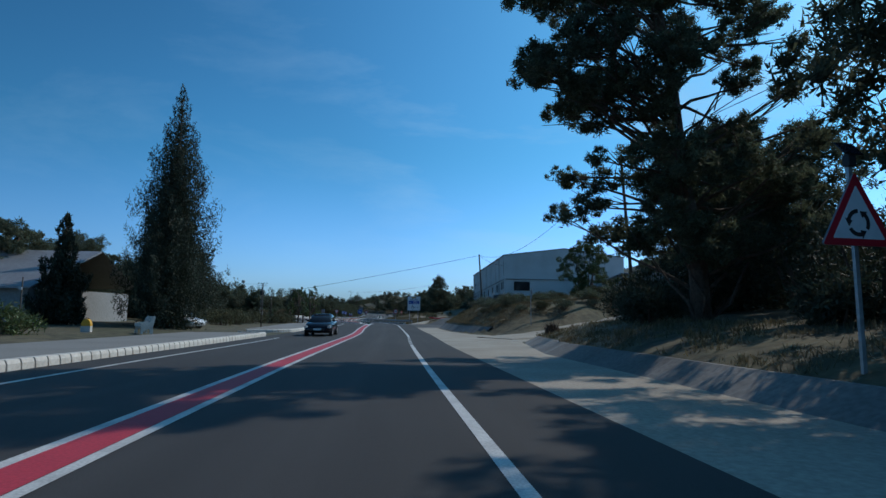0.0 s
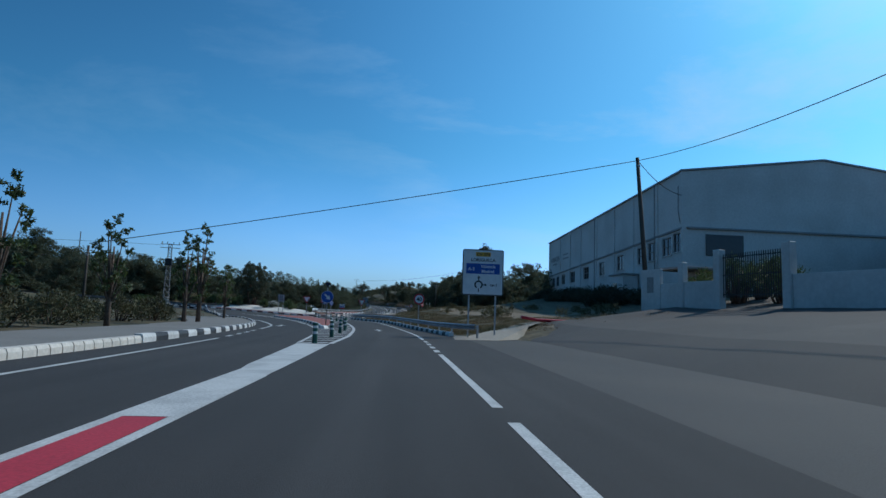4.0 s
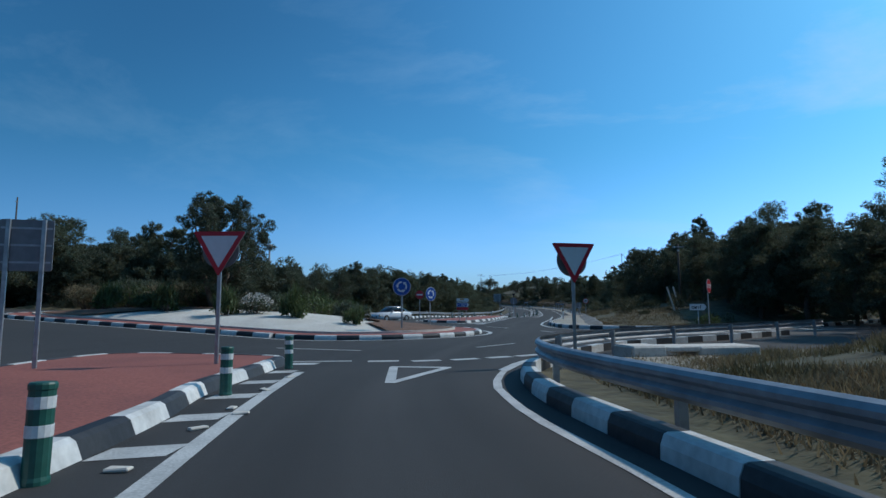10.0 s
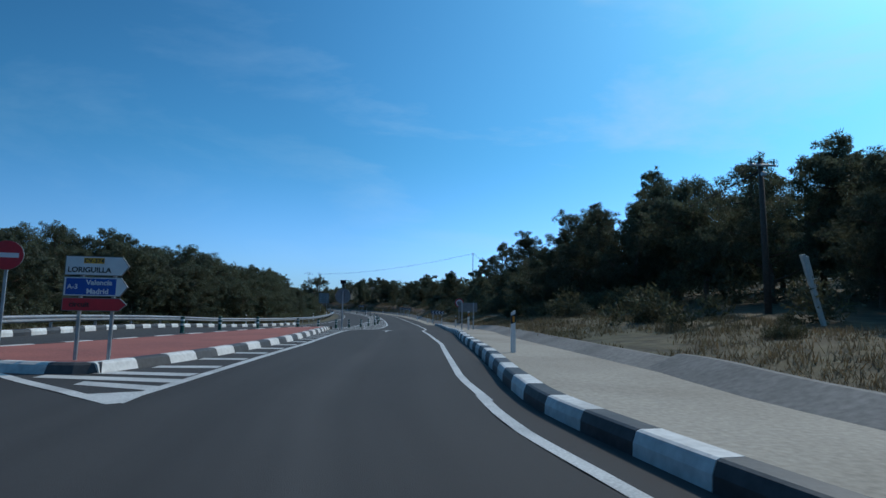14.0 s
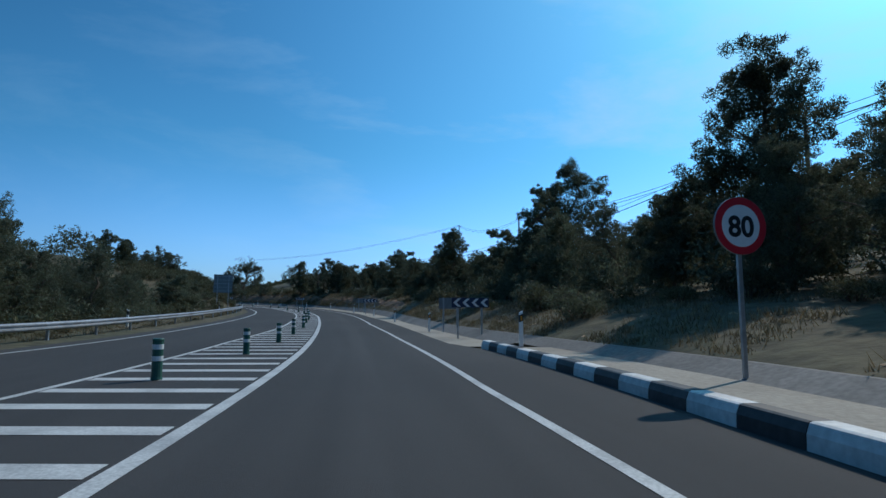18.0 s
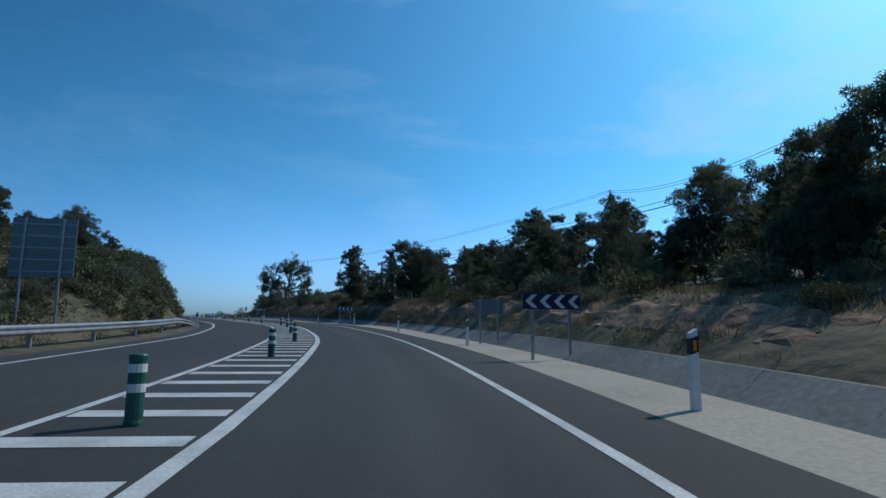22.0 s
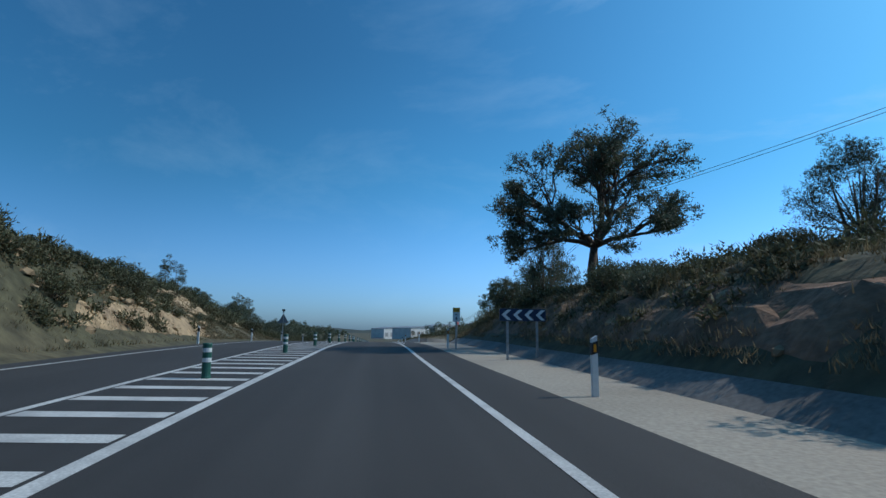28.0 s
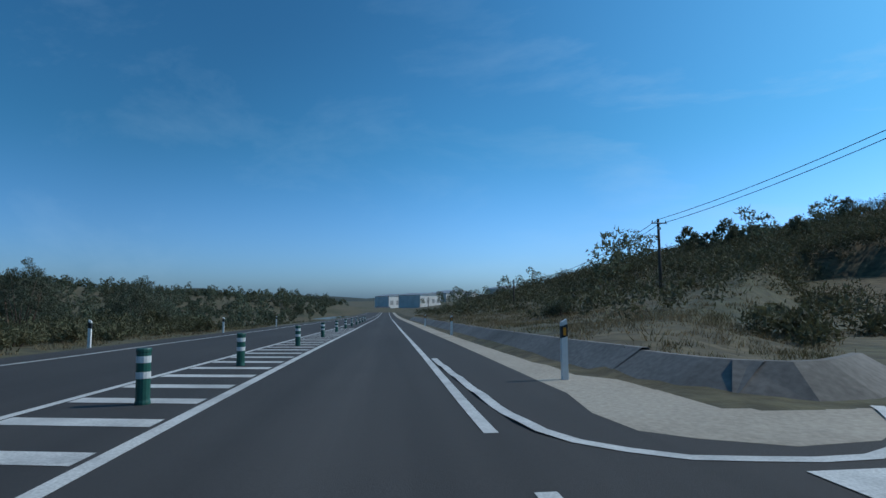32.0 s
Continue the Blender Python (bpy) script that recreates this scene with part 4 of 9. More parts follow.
def island(name, right, left, label, nose_white=0, tall=0.2, first=0):
    """A kerbed traffic island between two edges given as stations and offsets, both from tail to nose."""
    ring = right + left[::-1]
    pts = along(ring) + [tuple(at(*ring[0]))]
    base = thing(name, None, label, "traffic island", kind="structure")
    path = smooth_path(pts, 0.5)
    area = sum(a.x * b.y - b.x * a.y for a, b in zip(path, path[1:]))
    back = -1 if area > 0 else 1
    prof = [(0.0, -0.1), (0.10 * back, tall * 0.8), (0.16 * back, tall), (0.32 * back, tall), (0.32 * back, -0.1)]
    for k in range((len(path) - 1) // 2):
        v, f = carried(path[2 * k:2 * k + 3], prof)
        if back < 0:
            f = [q[::-1] for q in f]
        part("kerb_stone", mesh("kerb_stone", v, f), (M_kerbw, M_kerbb)[(k + first) % 2] if k >= nose_white else M_kerbw, base)
    bm = bmesh.new()
    vs = [bm.verts.new(p + side_of(path, i) * 0.3 * back + Vector((0, 0, tall - 0.012))) for i, p in enumerate(path[:-1])]
    bm.faces.new(vs)
    bmesh.ops.triangulate(bm, faces=bm.faces)
    if sum(q.normal.z for q in bm.faces) < 0:
        bmesh.ops.reverse_faces(bm, faces=bm.faces)
    part("paving", bm, M_redpave, base, "red brick paving")
    return base


island("traffic_island", [(106.9, -3.4), (108.6, -3.05), (112, -2.9), (118, -2.75), (122, -2.65), (128, -2.5), (137.5, -2.7), (145, -3.0), (148, -3.5), (151.6, -3.75), (153.2, -4.5)], [(107.2, -3.8), (110, -4.1), (114, -4.4), (118, -4.8), (128, -6.0), (136, -6.7), (144, -7.9), (149.5, -9.2), (153.4, -8.9)], "splitter island with red paving and a painted kerb", 0)
island("traffic_island", [(214, -4.05), (206, -3.35), (198, -3.4), (192, -4.0), (188.2, -4.9), (187.3, -5.6)], [(213.6, -4.4), (208, -5.9), (200, -7.4), (194, -8.6), (190, -9.4), (188.3, -9.0)], "splitter island with red paving and a painted kerb", 0)

# the central island: kerb, red apron, inner edging, gravel and planted soil
CX, CY = -42.0, 169.0
EAST_END, WEST_END, ROUND = Vector((-32.4, 166.4)), Vector((-52.0, 170.2)), 6.9


def oval(k, grow=0.0):
    """The island's outline: two round ends joined by straights, from the eastern nose against the clock."""
    d = (EAST_END - WEST_END).normalized()
    n = Vector((-d.y, d.x))
    r, span = ROUND + grow, (EAST_END - WEST_END).length
    arc = math.pi * r
    t = (k % 1.0) * 2 * (arc + span) - arc / 2
    if t < arc / 2:
        c, a = EAST_END, t / r
    elif t < arc / 2 + span:
        p = EAST_END - d * (t - arc / 2) + n * r
        return p.x, p.y
    elif t < arc * 1.5 + span:
        c, a = WEST_END, math.pi / 2 + (t - arc / 2 - span) / r
    else:
        p = WEST_END + d * (t - arc * 1.5 - span) - n * r
        return p.x, p.y
    p = c + d * (r * math.cos(a)) + n * (r * math.sin(a))
    return p.x, p.y


def bed_height(x, y, grow=-1.7, rise=0.75, z0=0.2):
    """Height of the gravel bed above the roundabout's road."""
    d = (EAST_END - WEST_END).normalized()
    lo, hi = 0.0, 1.0
    for _ in range(16):
        q = (lo + hi) / 2
        p = Vector((CX + (x - CX) / max(q, 1e-3), CY + (y - CY) / max(q, 1e-3)))
        u = min(max((p - WEST_END).dot(d), 0), (EAST_END - WEST_END).length)
        if (p - WEST_END - d * u).length > ROUND + grow:
            lo = q
        else:
            hi = q
    return z0 + rise * (1 - hi ** 2)


ring = [(*oval(k / 60), Z_CIRCUS) for k in range(61)]
kerb(ring, -1, BW, 0.2, 1.0)
central = thing("roundabout_island", None, "planted central island with red paving, white gravel and brown soil", "roundabout", kind="structure")


def dome(grow, rise, z0, n=72, rows=6, rough=0.0):
    v, f = [], []
    for j in range(rows):
        u = j / rows
        for k in range(n):
            x, y = oval(k / n, grow)
            x, y = CX + (x - CX) * (1 - u), CY + (y - CY) * (1 - u)
            z = Z_CIRCUS + z0 + rise * (1 - (1 - u) ** 2) + rough * noise.noise((x * 0.4, y * 0.4, 5))
            v.append((x, y, z))
    v.append((CX, CY, Z_CIRCUS + z0 + rise))
    for j in range(rows - 1):
        for k in range(n):
            f.append((j * n + k, j * n + (k + 1) % n, (j + 1) * n + (k + 1) % n, (j + 1) * n + k))
    for k in range(n):
        f.append(((rows - 1) * n + k, (rows - 1) * n + (k + 1) % n, len(v) - 1))
    return mesh("dome", v, f, True)


part("apron", dome(-0.28, 0.05, 0.19), M_redpave, central, "red brick apron")
part("gravel_bed", dome(-1.7, 0.75, 0.2, rough=0.12), M_gravel, central, "bright white gravel")
v, f = carried(smooth_path([(*oval(k / 60, -1.58), Z_CIRCUS) for k in range(61)], 0.6), [(-0.07, 0.1), (-0.07, 0.3), (0.07, 0.3), (0.07, 0.1)])
part("edging", mesh("edging", v, f), M_bench, central, "low pale stone edging")
# brown soil bed that fills the eastern nose inside the edging
v, f = [], []
for j in range(9):
    for k in range(33):
        r, a = 5.3 - 0.52 * j, radians(-52 + 158 * k / 32 + 3 * noise.noise((k * 0.5, j, 4)))
        x, y = EAST_END.x + r * math.cos(a), EAST_END.y + r * math.sin(a)
        v.append((x, y, Z_CIRCUS + bed_height(x, y) + 0.09 + 0.05 * noise.noise((x, y, 1))))
for j in range(8):
    for k in range(32):
        f.append((j * 33 + k, j * 33 + k + 1, (j + 1) * 33 + k + 1, (j + 1) * 33 + k))
part("soil_bed", mesh("soil_bed", v, f, True), M_bed, central, "bare brown soil")
# and the soil of the western half
v, f = [], []
for j in range(11):
    for k in range(49):
        q, p = 0.97 - 0.088 * j, Vector(oval(0.34 + 0.42 * k / 48, -1.75))
        x, y = CX + (p.x - CX) * q, CY + (p.y - CY) * q
        x = min(x, -41.2 + 0.6 * noise.noise((y * 0.5, 1.0, 3.0)))
        v.append((x, y, Z_CIRCUS + bed_height(x, y) + 0.07 + 0.05 * noise.noise((x, y, 2))))
for j in range(10):
    for k in range(48):
        f.append((j * 49 + k, j * 49 + k + 1, (j + 1) * 49 + k + 1, (j + 1) * 49 + k))
part("soil_bed", mesh("soil_bed", v, f, True), M_bed, central, "bare brown soil")


# ---- painted marks of the roundabout and arrows ----
def patch(name, rows, label, h=0.008, parent=None, world=False):
    v = [Vector((*q, Z_CIRCUS + h)) if world else at(*q, h) for q in rows]
    ob = part(name, mesh(name, v, [tuple(range(len(v)))]), M_white, parent)
    if parent is None:
        tagged(ob, label, "road marking", kind="structure")
    return ob


def path_line(name, pts, w, label, h=0.008, parent=None):
    p = smooth_path(pts, 0.5)
    for q in p:
        q.z = max(q.z, station_of(q.x, q.y)[2])
    v, f = carried(p, [(-w / 2, h), (w / 2, h)], False)
    ob = part(name, mesh(name, v, f), M_white, parent)
    if parent is None:
        tagged(ob, label, "road marking", kind="structure")


path_line("ring_line", [(*oval(k / 60, 0.46), Z_CIRCUS) for k in range(61)], 0.22, "white line round the central island")
path_line("edge_line", along([(151.4, 1.42), (152.7, 1.74), (153.6, 2.0), (154.6, 2.35), (156.6, 3.05), (158.9, 3.95), (160.9, 5.06), (165, 8.6), (170, 13)]), 0.25, SOLID)
path_line("edge_line", [(-4.6, 178.9, Z_CIRCUS), (-13.9, 172.6, Z_CIRCUS), (-16.8, 171.7, Z_CIRCUS), (-19.0, 171.75, Z_CIRCUS), (-20.5, 173.1, Z_CIRCUS), (-22.05, 175.5, Z_CIRCUS), (-23.1, 180.0, Z_CIRCUS)] + along([(185, 1.42)]), 0.16, SOLID)
tri = thing("painted_wedge", None, "white outlined wedge across the mouth of a side road", "road marking", kind="structure")
for a, b in (((-16.6, 171.3), (-15.7, 166.9)), ((-15.7, 166.9), (-3.8, 176.4)), ((-4.2, 177.9), (-16.4, 171.3))):
    path_line("stroke", [(*a, Z_CIRCUS), (*b, Z_CIRCUS)], 0.3, "", parent=tri)
for k in range(1, 5):
    a = Vector((-16.4, 170.6)).lerp(Vector((-4.4, 177.4)), k / 5.2)
    b = Vector((-15.6, 167.2)).lerp(Vector((-4.0, 176.5)), k / 5.2)
    path_line("stroke", [(*a, Z_CIRCUS), (*b, Z_CIRCUS)], 0.4, "", parent=tri)
give = thing("give_way_dashes", None, "broad white dashes of a give-way line", "road marking", kind="structure")
for a, b in (((153.45, -2.06), (153.6, -1.26)), ((153.55, -0.9), (153.9, -0.2)), ((154.0, 0.12), (154.45, 0.76)), ((154.65, 1.03), (155.2, 1.65)), ((155.35, 1.83), (156.0, 2.44))):
    path_line("dash", along([a, b]), 0.34, "", parent=give)
path_line("edge_line", along([(153.15, -4.7), (153.5, -2.5)]), 0.2, "white line across the tip of the splitter island")
yt = thing("painted_triangle", None, "white painted give-way triangle on the lane", "road marking", kind="structure")
for a, b in (((149.2, -0.78), (152.1, -1.12)), ((149.2, -0.78), (152.0, 0.17)), ((152.1, -1.2), (152.0, 0.24))):
    path_line("stroke", along([a, b]), 0.2, "", parent=yt)
ringd = thing("dashed_line", None, "long white dashes between the roundabout's lanes", "road marking", kind="structure")
for a, b in (((-22.6, 170.4), (-21.7, 168.7)), ((-26.9, 176.9), (-25.0, 174.4)), ((-21.06, 165.1), (-21.1, 163.5)), ((-23.9, 156.4), (-22.8, 158.8)), ((-30.8, 154.9), (-27.4, 154.3))):
    path_line("dash", [(*a, Z_CIRCUS), (*b, Z_CIRCUS)], 0.13, "", parent=ringd)


def road_arrow(s, o, label="straight white arrow painted on the lane", back=1):
    patch("road_arrow", [(s, o - 0.08), (s + 2.2 * back, o - 0.08), (s + 2.2 * back, o - 0.4), (s + 3.6 * back, o), (s + 2.2 * back, o + 0.4), (s + 2.2 * back, o + 0.08), (s, o + 0.08)], label)


road_arrow(105.0, 0.3)
road_arrow(208.6, -0.1)
road_arrow(113.5, -6.9, "white arrow painted on the opposite lane", -1)
path_line("edge_line", along([(112, -7.6), (118, -8.6), (124, -10.0)]) + [(-33.2, 132.8, Z_CIRCUS), (-35.4, 137.6, Z_CIRCUS), (-38.7, 142.7, Z_CIRCUS), (-41.6, 147.9, Z_CIRCUS), (-43.4, 151.8, Z_CIRCUS), (-46, 154.4, Z_CIRCUS), (-51, 155.9, Z_CIRCUS), (-60, 156.3, Z_CIRCUS)], 0.18, SOLID)
path_line("edge_line", along([(117, -5.2), (128.8, -6.7), (135.8, -7.5), (144.4, -9.4), (150.1, -11.6), (153.6, -14.4)]), 0.2, SOLID)
small = thing("hatched_strip", None, "white painted stripes beside a kerb", "road marking", kind="structure")
for k in range(17):
    s = 120 + 1.9 * k
    a = float(np.interp(s, [117, 128.8, 135.8, 144.4, 152], [-5.2, -6.7, -7.5, -9.4, -12.6])) + 0.15
    b = float(np.interp(s, [118, 128, 136, 144, 149.5], [-4.6, -6.0, -6.7, -7.9, -9.2])) - 0.1
    if b - a > 0.25:
        patch("stripe", [(s, a), (s + 0.1, b), (s + 0.5, b), (s + 0.4, a)], "", parent=small)
nose = thing("painted_nose", None, "white outlined and striped nose before an island", "road marking", kind="structure")
path_line("stroke", along([(184.3, -3.4), (188.0, -7.5), (190.5, -10.4), (196, -10.0)]), 0.2, "", parent=nose)
patch("stroke", [(184.3, -3.3), (185.4, -3.35), (185.0, -4.35)], "", parent=nose)
for k in range(1, 4):
    s = 184.6 + 0.85 * k
    patch("stripe", [(s, -3.45), (s + 0.42, -3.4), (s + 1.0, -3.8 - 1.05 * k), (s + 0.6, -3.7 - 1.1 * k)], "", parent=nose)
for k in range(14):
    s = 188.5 + 1.75 * k
    b = float(np.interp(s, [188, 192, 198, 206, 214], [-4.8, -4.05, -3.45, -3.4, -4.1])) + 0.1
    patch("stripe", [(s, b), (s, lane_left(s) - 0.15), (s + 0.42, lane_left(s) - 0.15), (s + 0.42, b)], "", parent=nose)
# the turning on the right
vv = [at(s, o, 0.002) for s, o in ((413, 2.9), (416.4, 3.2), (420.5, 5.7), (424.9, 9.0), (430, 13.2), (440, 21.5), (452, 31), (458, 27), (446, 18.5), (436, 11.2), (431, 7.3), (428.6, 5.8), (427.7, 4.5), (427.6, 3.6), (428, 2.9), (428.4, 2.5), (429.4, 2.4))]
sheet("side_road", vv, [tuple(range(len(vv)))], M_asphalt, "asphalt side road that leaves at an angle", "road")
vv = [at(s, o, 0.004) for s, o in ((411, 3.1), (411, 6.05), (414, 6.2), (417, 6.8), (420, 8.2), (423, 10.2), (429, 15.0), (430, 13.2), (424.9, 9.0), (420.5, 5.7), (416.4, 3.2))]
sheet("verge", vv, [tuple(range(len(vv)))], M_concrete, "pale gritty verge at the mouth of a side road", "verge")
path_line("edge_line", along([(402.6, 1.8), (412.8, 1.65), (415.4, 1.66), (416.6, 2.1), (418.7, 3.72), (424.9, 8.6)]), 0.15, SOLID)
path_line("edge_line", along([(434, 8.9), (429, 5.8), (427.3, 4.2), (427.3, 2.8), (427.5, 2.3), (428.2, 1.64), (429.5, 1.4), (432, 1.3), (437, 1.18)]), 0.15, SOLID)
patch("painted_wedge", [(429.6, 8.0), (433.5, 11.4), (432.2, 12.2), (428.6, 8.6)], "white painted wedge further up a side road")
patch("painted_wedge", [(423.6, 3.0), (426.9, 3.1), (426.9, 3.9), (426.2, 5.6)], "white painted wedge in a side road")


def lining(pts, lift, rising=False, label="slanted grey concrete lining that curves away"):
    path = smooth_path(pts, 1.0)
    base = thing("ditch_lining", None, label, "retaining slope", kind="structure")
    for k in range(0, len(path) - 1, 4):
        v, f = carried(path[k:k + 5], [(0, -0.05), (0.78, lift), (0.92, lift), (1.05, -0.4)], False)
        if rising:
            for i, q in enumerate(v):
                if i % 4 in (1, 2):
                    q.z -= lift * 0.85 * max(0.0, 1 - 1.1 * (k + i // 4) / (len(path) - 1))
        part("slab", mesh("slab", v, f), M_ditch, base)


lining([tuple(p + side_of(edge, i) * float(np.interp(p.x, [-22.8, -21.6, -20.6], [2.8, 2.1, 0.62])) + Vector((0, 0, 0.2))) for i, p in enumerate(edge) if i % 2 == 0 and p.x < -18.9 and station_of(p.x, p.y)[0] < 186.6] + [tuple(at(187.2, 4.95, .17))], 0.3, True)
lining([tuple(at(s, o, 0)) for s, o in ((414, 6.1), (417, 6.7), (420, 8.1), (423, 10.1), (429, 15.0), (434, 19.2))], 0.45)
lining([tuple(at(s, o, h)) for s, o, h in ((430.8, 8.3, 0), (430.2, 7.5, 0), (429.5, 6.2, 0), (429.7, 5.0, 0), (431.0, 4.22, 0), (433.2, 3.95, 0))], 0.45)
vv = [at(s, o, 0.004) for s, o in ((427.7, 4.5), (427.6, 3.6), (428, 2.9), (428.4, 2.5), (429.4, 2.4), (431, 2.62), (431.05, 4.25), (429.75, 5.1), (429.55, 6.3), (430.5, 7.9), (436, 12.9), (436, 11.2), (431, 7.3), (428.6, 5.8))]
sheet("verge", vv, [tuple(range(len(vv)))], M_concrete, "pale gritty verge at the mouth of a side road", "verge")


# ---- posts and bollards ----
def bollard(m):
    b = thing("bollard", m, "dark green flexible bollard with two white bands on the hatched median", "bollard", "bollards along the median")
    n = 14

    def ringed(z):
        bm = bmesh.new()
        rows = [[bm.verts.new((r * math.cos(2 * math.pi * k / n), r * math.sin(2 * math.pi * k / n), h)) for k in range(n)] for r, h in z]
        for p, q in zip(rows, rows[1:]):
            for k in range(n):
                bm.faces.new((p[k], p[(k + 1) % n], q[(k + 1) % n], q[k]))
        bm.faces.new(rows[0][::-1])
        bm.faces.new(rows[-1])
        return bm
    part("body", ringed([(0.1, 0.0), (0.1, 0.03), (0.092, 0.06), (0.092, 0.69), (0.099, 0.7), (0.099, 0.735), (0.09, 0.75), (0.05, 0.752)]), M_green, b)
    part("band", ringed([(0.0945, 0.345), (0.0955, 0.35), (0.0955, 0.43), (0.0945, 0.435)]), M_band, b, "white reflective band")
    part("band", ringed([(0.0945, 0.555), (0.0955, 0.56), (0.0955, 0.64), (0.0945, 0.645)]), M_band, b, "white reflective band")
    return b


rng = random.Random(7)
SPOTS = ((88.4, -2.4), (93.6, -2.2), (99.1, -2.1), (104.1, -2.0), (109.2, -2.0), (114.2, -1.95), (119.3, -1.9), (123.5, -1.85), (128.5, -1.95), (133.5, -2.02), (138.3, -2.15), (143.4, -2.9), (147.8, -3.2), (151.7, -3.5),
         (224.8, -5.6), (228.8, -5.0), (232.8, -4.3), (237.8, -3.9), (243.7, -3.4), (249.3, -3.1), (255.4, -3.0), (261.8, -2.8), (269.5, -2.8))
MORE = ((276, -2.6), (284.3, -2.5), (293.4, -2.4), (302, -2.4), (311.9, -2.7), (320.2, -2.5), (326.7, -2.4), (337.6, -2.9), (346.9, -2.8), (357, -2.9), (366, -3.2), (376, -3.5), (386.3, -3.6), (395.2, -3.5), (403.8, -3.5), (412.2, -3.5), (418.9, -3.4), (426.2, -3.4), (430.9, -3.3), (436.3, -3.4))
first = bollard(place(*SPOTS[0]))
for s, o in SPOTS[1:] + MORE + tuple((444 + 8 * k, -3.3) for k in range(9)) + ((216.5, -6.9), (220.6, -6.3), (203.5, -9.4), (207.5, -9.0), (212.0, -8.3)):
    copy_thing(first, place(s, o, 0, rng.uniform(0, 360)) @ Matrix.Rotation(radians(rng.uniform(-1.5, 1.5)), 4, "X"))


def delineator(m):
    d = thing("delineator", m, "white plastic roadside post with a black band and an amber reflector", "delineator post", "delineators along the verge")
    outline = [(-0.055, 0), (0.055, 0), (0.055, 1.08), (-0.055, 1.0)]
    body = prism([(-0.055, 0.0), (0.055, 0.0), (0.05, 1.06), (-0.05, 1.0)], -0.045, 0.045)
    part("body", body, M_white_plastic, d)
    part("band", prism([(-0.057, 0.72), (0.057, 0.76), (0.0565, 0.97), (-0.0565, 0.93)], -0.05, 0.05), M_black_plastic, d, "black band")
    part("reflector", boxed(-0.025, 0.025, -0.056, -0.049, 0.77, 0.91, bevel=0.004), M_amber, d, "amber reflector")
    return d


first = None
for s, o, h in ((190.5, 3.25, .2), (208, 4.6, .2), (227.4, 4.9, .2), (243, 4.6, .2), (257.1, 4.15, 0), (270.5, 4.0, 0), (284.7, 4.25, 0), (298.9, 4.3, 0), (313.8, 4.2, 0), (327.1, 3.9, 0), (343.5, 4.4, 0), (356.6, 4.0, 0), (373, 3.95, 0), (393.5, 3.8, 0), (413, 3.5, 0), (432.5, 3.1, 0), (452, 3.4, 0), (472, 3.4, 0)):
    first = copy_thing(first, place(s, o, h, 0)) if first else delineator(place(s, o, h, 0))
for s in (232, 262, 291):
    copy_thing(first, place(s, road_left(s) - 2.4, land(s, road_left(s) - 2.4), 180))
for s in (318, 336, 356, 376, 397, 412, 428, 445, 462, 480):
    copy_thing(first, place(s, road_left(s) - 0.15, -0.02, 180))


# ---- guard rails ----
BEAM = [(0.0, 0.43), (0.05, 0.45), (0.085, 0.49), (0.085, 0.53), (0.03, 0.57), (0.03, 0.61), (0.085, 0.65), (0.085, 0.69), (0.05, 0.73), (0.0, 0.75)]


def guard_rail(pts, side, label, every=4.0, drop=0.0):
    """A rail whose corrugated face looks to one side of the path (+1: to the right)."""
    base = thing("guard_rail", None, label, "guard rail", kind="structure")
    path = smooth_path(pts, 0.5)
    if drop:
        for i in range(len(path)):
            left = (len(path) - 1 - i) * 0.5
            if left < drop:
                path[i].z -= 0.62 * (1 - left / drop) ** 1.3
    prof = [(a * side, z) for a, z in BEAM] + [((a - 0.006) * side, z) for a, z in BEAM[::-1]]
    n = int(every / 0.5)
    for k in range(0, len(path) - 1, n):
        seg = path[k:k + n + 1]
        if len(seg) < 2:
            continue
        v, f = carried(seg, prof)
        part("beam", mesh("beam", v, f), M_rail, base)
        p = seg[0] + side_of(path, k) * (-0.11 * side)
        bm = bmesh.new()
        box(bm, -0.05, 0.05, -0.04, 0.04, -0.3, 0.72)
        ob = part("post", bm, M_steel, base)
        r = side_of(path, k)
        ob.matrix_world = Matrix.Translation(p) @ Matrix.Rotation(math.atan2(r.y, r.x), 4, "Z")
        bm = bmesh.new()
        box(bm, -0.03, 0.03, -0.05, 0.05, 0.5, 0.68)
        sp = part("spacer", bm, M_steel, base)
        sp.matrix_world = Matrix.Translation(p + r * 0.07 * side) @ Matrix.Rotation(math.atan2(r.y, r.x), 4, "Z")
    return base


RAIL = "galvanised corrugated steel guard rail on posts"
guard_rail(along([(97.0, 5.2), (99.0, 4.6), (103, 4.25), (107, 4.08), (121, 3.76), (127, 3.72), (136, 3.44), (140, 2.95), (143, 2.55), (147, 2.05), (149.7, 2.03), (151.5, 2.3), (152.6, 2.72), (153.7, 3.2), (155, 3.8), (157, 4.9), (160, 6.9), (164.5, 10.6), (170, 15.6)]), -1, RAIL)
guard_rail(along([(192, -16.5), (199, -15.0), (206, -15.2), (215, -15.5), (224, -15.2), (232, -13.9), (240, -12.9), (252, -12.0), (264, -11.5), (276, -11.0), (290, -10.2), (304, -9.4), (314, -9.0), (325, -8.9)]), 1, RAIL, drop=12)
guard_rail([(-60, 192.6, Z_CIRCUS), (-71, 187.5, Z_CIRCUS), (-81, 177.5, Z_CIRCUS), (-98, 169, Z_CIRCUS)], 1, RAIL)
guard_rail([(-44.3, 151.0, Z_CIRCUS + .1), (-42.9, 147.6, Z_CIRCUS + .05), (-40.4, 143.2, Z_CIRCUS)], -1, RAIL, drop=4)
